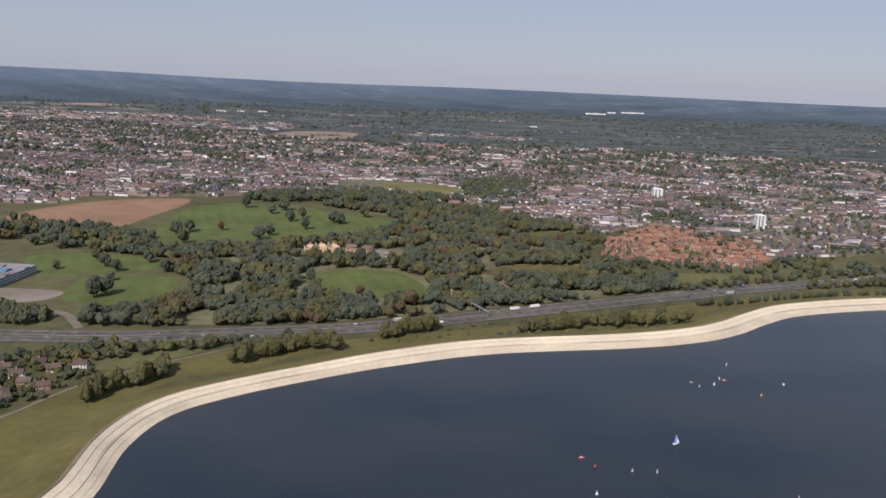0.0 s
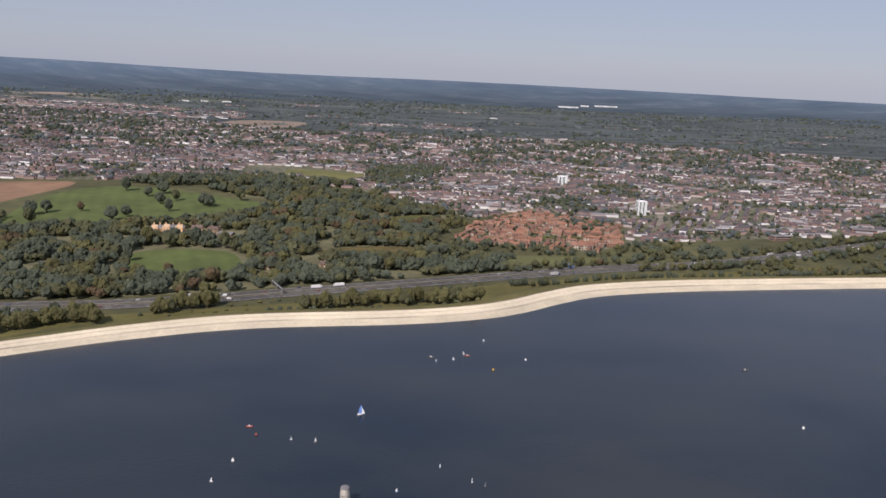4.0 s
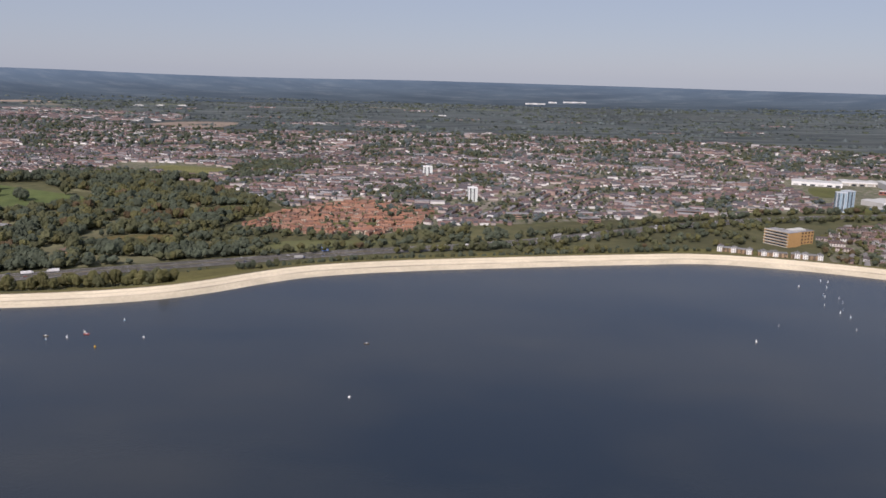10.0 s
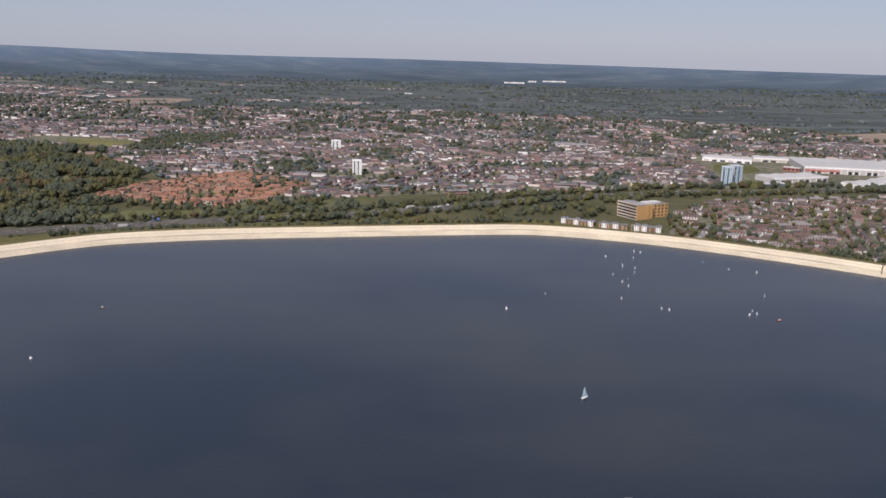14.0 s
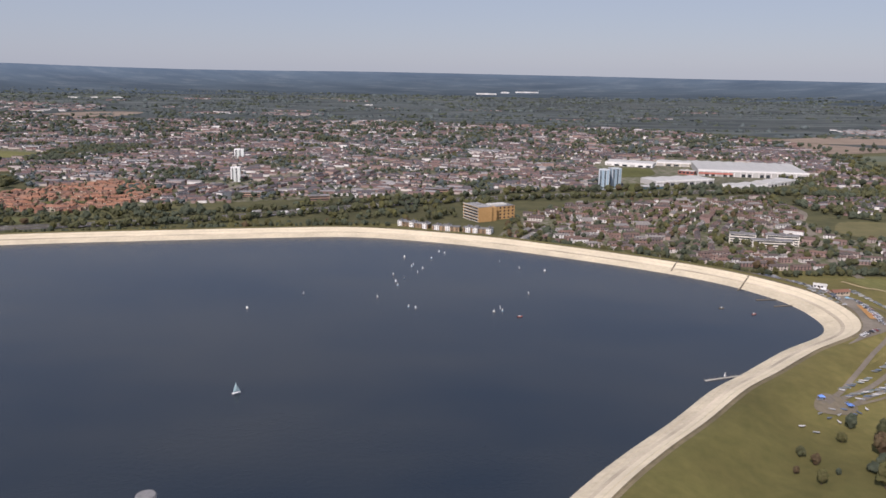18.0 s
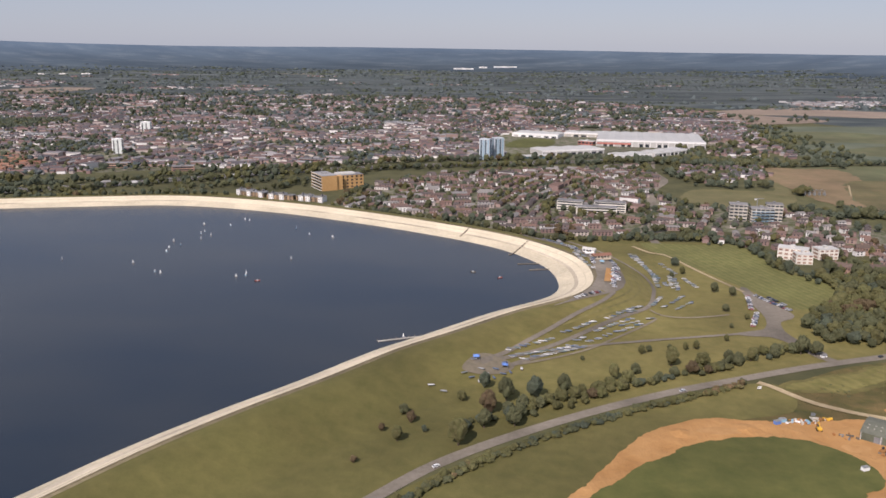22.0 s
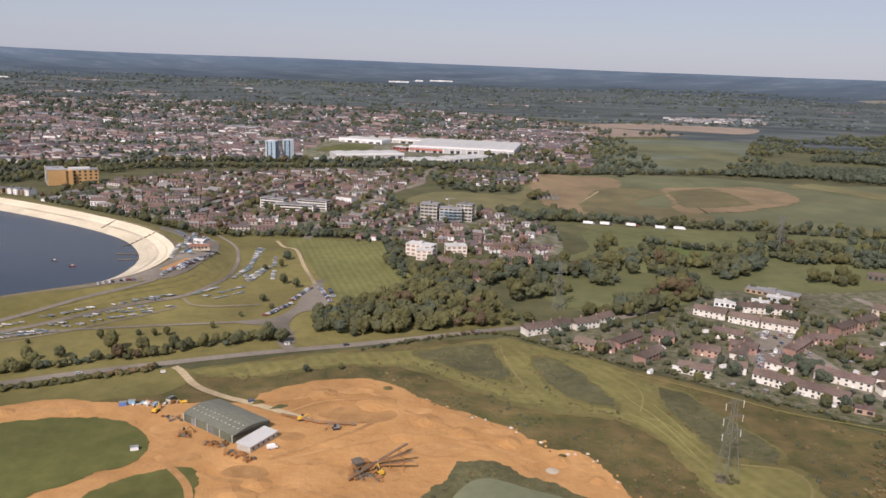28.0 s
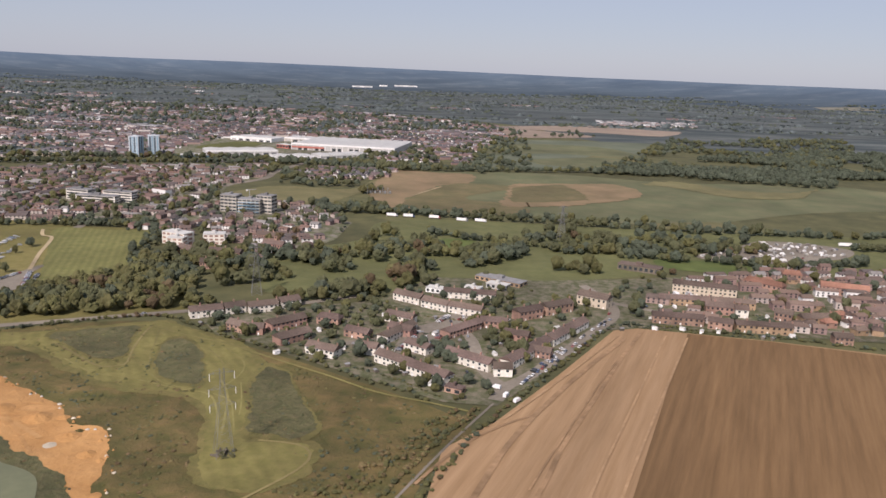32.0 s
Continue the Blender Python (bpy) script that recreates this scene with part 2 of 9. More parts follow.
CREAM = material("cream_render", (0.47, 0.4, 0.3), (0.57, 0.49, 0.38), 0.8, 0.85, 0.05, drift=0.1)
BRICK = material("red_brick", (0.27, 0.165, 0.125), (0.37, 0.235, 0.18), 2.5, 0.9, 0.1, each="object", spread=0.18, hue=0.01)
BROWN_BRICK = material("brown_brick", (0.27, 0.18, 0.11), (0.38, 0.27, 0.17), 2.5, 0.9, 0.1, each="object", spread=0.12)
ROOF = material("roof_tile", (0.085, 0.062, 0.05), (0.145, 0.106, 0.086), 1.2, 0.9, 0.3, each="object", spread=0.25, hue=0.012)
ROOF_RED = material("red_roof_tile", (0.19, 0.095, 0.065), (0.28, 0.145, 0.1), 1.2, 0.9, 0.3, each="object", spread=0.2)
ROOF_GREY = material("grey_roof", (0.16, 0.16, 0.16), (0.26, 0.255, 0.25), 0.6, 0.8, 0.1, each="object", spread=0.15)
GLASS = material("window_glass", (0.02, 0.025, 0.03), (0.05, 0.06, 0.07), 0.5, 0.12, 0.0, specular=0.6)
BLUE_GLASS = material("blue_glass", (0.05, 0.12, 0.17), (0.1, 0.2, 0.26), 0.4, 0.12, 0.0, specular=0.6)
BLUE_PANEL = material("blue_panel", (0.2, 0.38, 0.5), (0.28, 0.46, 0.58), 0.5, 0.5, 0.0, drift=0.08)
ORANGE_CLAD = material("ochre_cladding", (0.44, 0.255, 0.1), (0.53, 0.325, 0.14), 0.6, 0.7, 0.0, drift=0.1)
GREY_CLAD = material("grey_cladding", (0.38, 0.37, 0.35), (0.48, 0.47, 0.45), 0.6, 0.7, 0.0, drift=0.1)
RED_TRIM = material("red_trim", (0.38, 0.13, 0.1), (0.46, 0.17, 0.13), 0.6, 0.6)
SHEET_ROOF = material("sheet_roof", (0.45, 0.44, 0.41), (0.55, 0.54, 0.5), 0.1, 0.6, 0.0, drift=0.1)
STEEL = material("galvanised_steel", (0.24, 0.25, 0.24), (0.34, 0.34, 0.33), 2.0, 0.55, 0.0, metal=0.5)
GREEN_SHEET = material("green_sheeting", (0.112, 0.116, 0.085), (0.158, 0.16, 0.122), 0.5, 0.7, 0.1, drift=0.15)
GREEN_WALL = material("green_wall", (0.085, 0.095, 0.066), (0.13, 0.14, 0.1), 0.5, 0.7, 0.0)
SANDSTONE = material("golden_stone", (0.6, 0.4, 0.23), (0.72, 0.5, 0.31), 0.8, 0.9, 0.1, drift=0.1)
WEATHERED = material("weathered_concrete", (0.4, 0.37, 0.31), (0.56, 0.52, 0.45), 0.8, 0.9, 0.2)
SAIL = material("sailcloth", (0.78, 0.77, 0.74), (0.84, 0.83, 0.8), 1.0, 0.8, drift=0.04)
BLUE_SAIL = material("blue_sailcloth", (0.1, 0.2, 0.5), (0.15, 0.27, 0.6), 1.0, 0.7)
TEAL_SAIL = material("teal_sailcloth", (0.2, 0.3, 0.32), (0.28, 0.38, 0.4), 1.0, 0.7)
RED_PAINT = material("red_paint", (0.38, 0.09, 0.06), (0.46, 0.13, 0.09), 1.0, 0.4)
YELLOW = material("machine_yellow", (0.55, 0.32, 0.03), (0.66, 0.4, 0.06), 1.0, 0.5)
RUST = material("rusty_steel", (0.2, 0.09, 0.035), (0.4, 0.2, 0.07), 1.2, 0.85, 0.2)
TIMBER = material("old_timber", (0.1, 0.085, 0.065), (0.19, 0.16, 0.12), 1.5, 0.9, 0.2)
TYRE = material("tyre_rubber", (0.012, 0.012, 0.012), (0.03, 0.03, 0.03), 3.0, 0.9)
BARK = material("bark", (0.05, 0.037, 0.025), (0.11, 0.085, 0.06), 2.0, 0.95, 0.3)
CAR_PAINT = palette("car_paint", [(0.6, 0.6, 0.6), (0.04, 0.045, 0.06), (0.34, 0.35, 0.37), (0.07, 0.1, 0.18), (0.7, 0.7, 0.69), (0.03, 0.03, 0.03), (0.72, 0.72, 0.7), (0.26, 0.06, 0.05), (0.2, 0.21, 0.23), (0.5, 0.51, 0.52)], 0.3, "object", 3.0, 0.5, 0.0)
COVER = palette("boat_cover", [(0.09, 0.13, 0.2), (0.3, 0.31, 0.31), (0.12, 0.15, 0.19), (0.6, 0.59, 0.57), (0.2, 0.22, 0.23), (0.2, 0.22, 0.22), (0.11, 0.16, 0.15), (0.17, 0.18, 0.17)], 0.6, "object", 3.0, 0.4, 0.1)
# Walls and roofs lean purple-blue: the town's haze is put into these colours.
TOWN_WALL = palette("town_walls", [(0.8, 0.78, 0.75), (0.28, 0.19, 0.17), (0.46, 0.39, 0.355), (0.32, 0.22, 0.195), (0.8, 0.78, 0.75), (0.3, 0.21, 0.19), (0.62, 0.57, 0.53), (0.33, 0.235, 0.205), (0.36, 0.26, 0.225), (0.54, 0.47, 0.42)])
TOWN_ROOF = palette("town_roofs", [(0.132, 0.104, 0.104), (0.115, 0.103, 0.109), (0.162, 0.114, 0.108), (0.112, 0.103, 0.109), (0.142, 0.11, 0.108), (0.1, 0.093, 0.099), (0.185, 0.12, 0.107), (0.28, 0.268, 0.265)])
NEAR_ROOF = palette("near_town_roofs", [(0.138, 0.1, 0.087), (0.168, 0.114, 0.095), (0.118, 0.096, 0.089), (0.19, 0.122, 0.098), (0.11, 0.092, 0.086), (0.24, 0.225, 0.21)])
TERRACE_ROOF = palette("terrace_roofs", [(0.15, 0.108, 0.086), (0.185, 0.128, 0.1), (0.13, 0.1, 0.084), (0.2, 0.142, 0.112)])
ESTATE_WALL = palette("estate_walls", [(0.34, 0.19, 0.13), (0.42, 0.27, 0.19), (0.3, 0.17, 0.12), (0.55, 0.46, 0.36)])
ESTATE_ROOF = palette("estate_roofs", [(0.28, 0.137, 0.086), (0.33, 0.167, 0.105), (0.22, 0.112, 0.077), (0.285, 0.162, 0.112), (0.185, 0.111, 0.085)])
LEAF = {
    "dark": material("dark_leaves", (0.073, 0.091, 0.062), (0.122, 0.14, 0.093), 0.5, 0.9, 0.0, coarse=0.1, drift=0.25, each="island", spread=0.12, hue=0.01),
    "green": material("green_leaves", (0.091, 0.098, 0.049), (0.138, 0.141, 0.072), 0.5, 0.9, 0.0, coarse=0.1, drift=0.25, each="island", spread=0.12, hue=0.01),
    "weed": material("dry_weeds", (0.085, 0.07, 0.03), (0.17, 0.125, 0.06), 0.5, 0.95, 0.0, coarse=0.1, drift=0.3, each="island", spread=0.35, hue=0.03),
    # Blue-grey leaves for far trees: distance haze is put into the colour.
    "hazed": material("hazed_leaves", (0.07, 0.088, 0.088), (0.1, 0.12, 0.118), 0.3, 0.95, 0.0, coarse=0.1, drift=0.3, each="island", spread=0.12, hue=0.01),
    "olive": material("olive_leaves", (0.112, 0.112, 0.045), (0.162, 0.153, 0.065), 0.5, 0.9, 0.0, coarse=0.1, drift=0.25, each="island", spread=0.12, hue=0.01),
    "rust": material("autumn_leaves", (0.112, 0.084, 0.048), (0.152, 0.11, 0.06), 0.5, 0.9, 0.0, coarse=0.1, drift=0.25, each="island", spread=0.12, hue=0.01),
}


def thin_leaves(m, share):
    """Lets some of the light pass through the leaves."""
    n, k = m.node_tree.nodes, m.node_tree.links
    bsdf, out = n["Principled BSDF"], n["Material Output"]
    through_leaf, mix = n.new("ShaderNodeBsdfTranslucent"), n.new("ShaderNodeMixShader")
    k.new(bsdf.inputs["Base Color"].links[0].from_socket, through_leaf.inputs["Color"])
    mix.inputs[0].default_value = share
    k.new(bsdf.outputs[0], mix.inputs[1]), k.new(through_leaf.outputs[0], mix.inputs[2]), k.new(mix.outputs[0], out.inputs["Surface"])


for leaf in ("dark", "green", "olive", "rust"):
    thin_leaves(LEAF[leaf], 0.38)


def water_material():
    m = bpy.data.materials.new("reservoir_water")
    m.use_nodes = True
    n, k = m.node_tree.nodes, m.node_tree.links
    bsdf = n["Principled BSDF"]
    bsdf.inputs["Roughness"].default_value, bsdf.inputs["IOR"].default_value = 0.22, 1.33
    pos = n.new("ShaderNodeNewGeometry").outputs["Position"]
    wide = n.new("ShaderNodeTexNoise")
    wide.inputs["Scale"].default_value, wide.inputs["Detail"].default_value = 0.012, 5.0
    lanes = n.new("ShaderNodeMapping")  # the wind draws its bands across the water
    lanes.inputs["Scale"].default_value = (0.5, 0.9, 1.0)
    k.new(pos, lanes.inputs["Vector"]), k.new(lanes.outputs[0], wide.inputs["Vector"])
    ramp = n.new("ShaderNodeValToRGB")
    ramp.color_ramp.elements[0].position, ramp.color_ramp.elements[1].position = 0.35, 0.68
    ramp.color_ramp.elements[0].color, ramp.color_ramp.elements[1].color = (0.0095, 0.0185, 0.0315, 1), (0.029, 0.0345, 0.039, 1)
    k.new(wide.outputs["Fac"], ramp.inputs[0]), k.new(ramp.outputs[0], bsdf.inputs["Base Color"])
    ripple = n.new("ShaderNodeTexNoise")
    ripple.inputs["Scale"].default_value, ripple.inputs["Detail"].default_value = 0.6, 6.0
    k.new(pos, ripple.inputs["Vector"])
    relief = n.new("ShaderNodeBump")
    relief.inputs["Strength"].default_value, relief.inputs["Distance"].default_value = 0.25, 0.25
    k.new(ripple.outputs["Fac"], relief.inputs["Height"]), k.new(relief.outputs[0], bsdf.inputs["Normal"])
    return m


WATER = water_material()
POND = material("pond_water", (0.13, 0.14, 0.075), (0.17, 0.175, 0.095), 0.3, 0.3, 0.02, specular=0.2)


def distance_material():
    """Far wooded country; haze is put in as bluish colour and rising glow."""
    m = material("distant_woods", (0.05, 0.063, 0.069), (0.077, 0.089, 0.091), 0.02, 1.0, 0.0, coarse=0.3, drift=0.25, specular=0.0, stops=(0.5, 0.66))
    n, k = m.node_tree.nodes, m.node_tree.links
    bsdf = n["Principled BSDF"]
    # Glow strengthens with height, standing in for thicker air.
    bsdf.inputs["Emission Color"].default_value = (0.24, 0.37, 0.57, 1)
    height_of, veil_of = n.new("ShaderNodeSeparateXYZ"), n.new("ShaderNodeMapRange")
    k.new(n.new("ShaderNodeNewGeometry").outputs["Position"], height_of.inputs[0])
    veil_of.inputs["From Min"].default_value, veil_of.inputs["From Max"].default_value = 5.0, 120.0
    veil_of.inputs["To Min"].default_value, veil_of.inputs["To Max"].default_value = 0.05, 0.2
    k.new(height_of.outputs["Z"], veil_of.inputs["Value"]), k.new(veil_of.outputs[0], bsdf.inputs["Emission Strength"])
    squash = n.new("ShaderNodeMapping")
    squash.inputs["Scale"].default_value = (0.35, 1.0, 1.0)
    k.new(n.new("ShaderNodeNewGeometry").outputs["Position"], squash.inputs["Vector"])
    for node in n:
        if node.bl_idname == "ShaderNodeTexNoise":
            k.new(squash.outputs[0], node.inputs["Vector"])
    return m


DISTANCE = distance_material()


# ---- shapes ----
class Shape:
    """Collects faces, by material slot, for one mesh."""

    def __init__(self):
        self.v, self.f, self.s = [], [], []

    def add(self, verts, faces, slot=0):
        o = len(self.v)
        self.v += [tuple(p) for p in verts]
        self.f += [tuple(i + o for i in f) for f in faces]
        self.s += [slot] * len(faces)
        return self

    def box(self, x0, x1, y0, y1, z0, z1, slot=0, taper=0.0):
        c, t = [(x0, y0), (x1, y0), (x1, y1), (x0, y1)], taper
        d = [(x0 + t, y0 + t), (x1 - t, y0 + t), (x1 - t, y1 - t), (x0 + t, y1 - t)]
        return self.add([(x, y, z0) for x, y in c] + [(x, y, z1) for x, y in d], [(3, 2, 1, 0), (4, 5, 6, 7), (0, 1, 5, 4), (1, 2, 6, 5), (2, 3, 7, 6), (3, 0, 4, 7)], slot)

    def gable(self, x0, x1, y0, y1, z0, z1, over=0.25, hip=0.0, slot=0):
        """A solid pitched roof with its ridge along x."""
        a, b, c, d, m = x0 - over, x1 + over, y0 - over, y1 + over, (y0 + y1) / 2
        v = [(a, c, z0), (b, c, z0), (b, d, z0), (a, d, z0), (a + hip, m, z1), (b - hip, m, z1)]
        return self.add(v, [(3, 2, 1, 0), (0, 1, 5, 4), (2, 3, 4, 5), (1, 2, 5), (3, 0, 4)], slot)

    def tube(self, a, b, r0, r1=None, sides=8, slot=0):
        a, b, r1 = Vector(a), Vector(b), r0 if r1 is None else r1
        w = (b - a).normalized()
        u = w.orthogonal().normalized()
        q = w.cross(u)
        ring = [(math.cos(i * math.tau / sides), math.sin(i * math.tau / sides)) for i in range(sides)]
        v = [a + (u * c + q * s) * r0 for c, s in ring] + [b + (u * c + q * s) * r1 for c, s in ring]
        f = [(i, (i + 1) % sides, sides + (i + 1) % sides, sides + i) for i in range(sides)]
        return self.add(v, f + [tuple(range(sides))[::-1], tuple(range(sides, 2 * sides))], slot)

    def mesh(self, name, *mats):
        me = bpy.data.meshes.new(name)
        me.from_pydata(self.v, [], self.f)
        for m in mats:
            me.materials.append(m)
        if len(mats) > 1:
            me.polygons.foreach_set("material_index", self.s)
        me.update()
        return me


def part(name, shape, mat, parent=None, label="", m=None):
    """Links a shape (or a mesh that is ready) as one object under a thing."""
    me = shape.mesh(name, mat) if isinstance(shape, Shape) else shape
    ob = new(name, me)
    ob.parent = parent
    if m is not None:
        ob.matrix_basis = m
    return tagged(ob, label)


def thing(name, label, category, group="", kind="", m=None):
    ob = tagged(new(name), label, category, group, kind)
    ob.empty_display_size = 0.5
    if m is not None:
        ob.matrix_basis = m
    return ob


def arrays(name, verts, tris, mats, slots=None, soft=False):
    """A mesh from numpy arrays of corners and triangles."""
    me = bpy.data.meshes.new(name)
    me.vertices.add(len(verts)), me.loops.add(tris.size), me.polygons.add(len(tris))
    me.vertices.foreach_set("co", np.ascontiguousarray(verts, np.float32).ravel())
    me.loops.foreach_set("vertex_index", np.ascontiguousarray(tris, np.int32).ravel())
    me.polygons.foreach_set("loop_start", np.arange(0, tris.size, 3, dtype=np.int32))
    for m in mats:
        me.materials.append(m)
    if slots is not None:
        me.polygons.foreach_set("material_index", np.ascontiguousarray(slots, np.int32))
    me.update(calc_edges=True)
    if not soft:
        me.shade_flat()
    return me


def spline(points, n=8, closed=True):
    p, out = np.array(points, float), []
    for i in range(len(p) if closed else len(p) - 1):
        a, b, c, d = (p[(i + k) % len(p)] if closed else p[min(max(i + k, 0), len(p) - 1)] for k in (-1, 0, 1, 2))
        for u in np.arange(n) / n:
            out.append(0.5 * (2 * b + (c - a) * u + (2 * a - 5 * b + 4 * c - d) * u * u + (3 * b - a - 3 * c + d) * u ** 3))
    return np.array(out if closed else out + [p[-1]])


def within(q, outline):
    """Which of the points q lie inside the outline."""
    q, a = np.atleast_2d(q), np.asarray(outline, float)
    b, odd = np.roll(a, -1, 0), np.zeros(len(q), bool)
    for (x0, y0), (x1, y1) in zip(a, b):
        if y0 != y1:
            odd ^= ((y0 > q[:, 1]) != (y1 > q[:, 1])) & (q[:, 0] < (x1 - x0) * (q[:, 1] - y0) / (y1 - y0) + x0)
    return odd


def reach(q, line, closed=False):
    """The distance of each point q from a line of points."""
    q, a = np.atleast_2d(np.asarray(q, float)), np.asarray(line, float)
    b = np.roll(a, -1, 0) if closed else a[1:]
    a, best = (a if closed else a[:-1]), np.full(len(q), 1e9)
    for p, r in zip(a, b):
        d = r - p
        u = np.clip(((q - p) @ d) / max(d @ d, 1e-9), 0, 1)
        best = np.minimum(best, np.hypot(*(q - p - u[:, None] * d).T))
    return best


# ---- the reservoir and the lie of the land ----
WATER_LEVEL, CREST, SLOPE, TOP, FOOT = 4.0, 9.0, 17.0, 21.0, 55.0
SHORE = spline([(-132, 251), (-134, 297), (-137, 337), (-129, 371), (-105, 397), (-66, 425), (-23, 451), (38, 478), (131, 499), (182, 517), (214, 537), (243, 563), (278, 588),
                (343, 611), (443, 634), (537, 653), (592, 660), (648, 649), (710, 625), (791, 579), (846, 538), (873, 499), (881, 466), (875, 435), (842, 405), (811, 373),
                (790, 352), (764, 319), (740, 291), (717, 261), (680, 206), (625, 140), (540, 70), (420, 15), (280, -10), (120, 5), (-10, 60), (-90, 140)])


def widen(q):
    """How much wider than usual the lining is: the beach at the sailing club is broad, the western end narrow."""
    q = np.atleast_2d(q)
    return 1 + 0.23 * np.exp(-((q[:, 0] - 895) ** 2 + (q[:, 1] - 487) ** 2) / 52.0 ** 2) - 0.13 * np.exp(-((q[:, 0] - 735) ** 2 + (q[:, 1] - 285) ** 2) / 130.0 ** 2) - 0.26 * np.exp(-((q[:, 0] + 85) ** 2 + (q[:, 1] - 415) ** 2) / 90.0 ** 2) - 0.1 * np.exp(-((q[:, 0] - 60) ** 2 + (q[:, 1] - 485) ** 2) / 110.0 ** 2) - 0.14 * np.exp(-((q[:, 0] + 140) ** 2 + (q[:, 1] - 340) ** 2) / 150.0 ** 2)


def height(q):
    """The height of the land at the points q."""
    q = np.atleast_2d(np.asarray(q, float))
    z = np.zeros(len(q))
    near = (q[:, 0] > -200) & (q[:, 0] < 950) & (q[:, 1] < 715) & (q[:, 1] > -80)
    if near.any():
        p = q[near]
        d = reach(p, SHORE, True) / widen(p)
        k = np.clip((d - TOP) / (FOOT - TOP), 0, 1)
        h = np.where(d < SLOPE, WATER_LEVEL + (CREST - WATER_LEVEL) * d / SLOPE, CREST * (1 - k * k * (3 - 2 * k)))
        h[within(p, SHORE)] = WATER_LEVEL
        z[near] = h
    r = np.hypot(q[:, 0] - 600, q[:, 1])
    return z + np.clip((r - 4000) / 900, 0, 1.1) ** 3 * 105


def rise(bearing):
    """How much higher than usual the hills stand at a bearing from north: the ridge climbs to the west."""
    b = (bearing + 180) % 360 - 180
    return float(np.interp(b, [-120, -60, -36, -28, -18, 0, 10, 25, 60, 120], [0, 30, 34, 20, 3, -2, -9, -16, -12, 0]))


def ground_sheet():
    rings = [0, 150, 300, 500, 700, 900, 1200, 1600, 2100, 2700, 3300, 3800, 4000, 4150]
    v, f, n = [(600, 0, 0)], [], 144
    for r in rings[1:]:
        v += [(600 + r * math.cos(i * math.tau / n), r * math.sin(i * math.tau / n), 105 * max(0, (r - 4000) / 900) ** 3) for i in range(n)]
    f += [(0, 1 + i, 1 + (i + 1) % n) for i in range(n)]
    for j in range(len(rings) - 2):
        o = 1 + j * n
        f += [(o + i, o + n + i, o + n + (i + 1) % n, o + (i + 1) % n) for i in range(n)]
    g = part("ground", Shape().add(v, f), GROUND)
    tagged(g, "flat green river-plain ground reaching the horizon", "ground", kind="structure")
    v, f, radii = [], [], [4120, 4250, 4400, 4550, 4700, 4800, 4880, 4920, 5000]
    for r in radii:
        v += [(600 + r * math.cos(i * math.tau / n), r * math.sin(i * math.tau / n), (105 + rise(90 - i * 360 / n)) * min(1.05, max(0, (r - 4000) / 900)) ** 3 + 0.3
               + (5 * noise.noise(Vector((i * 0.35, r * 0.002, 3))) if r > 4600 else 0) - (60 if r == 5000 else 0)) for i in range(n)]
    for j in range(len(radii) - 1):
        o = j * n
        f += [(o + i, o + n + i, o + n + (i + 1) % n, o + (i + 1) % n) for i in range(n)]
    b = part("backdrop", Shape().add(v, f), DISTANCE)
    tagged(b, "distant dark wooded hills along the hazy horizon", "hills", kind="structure")


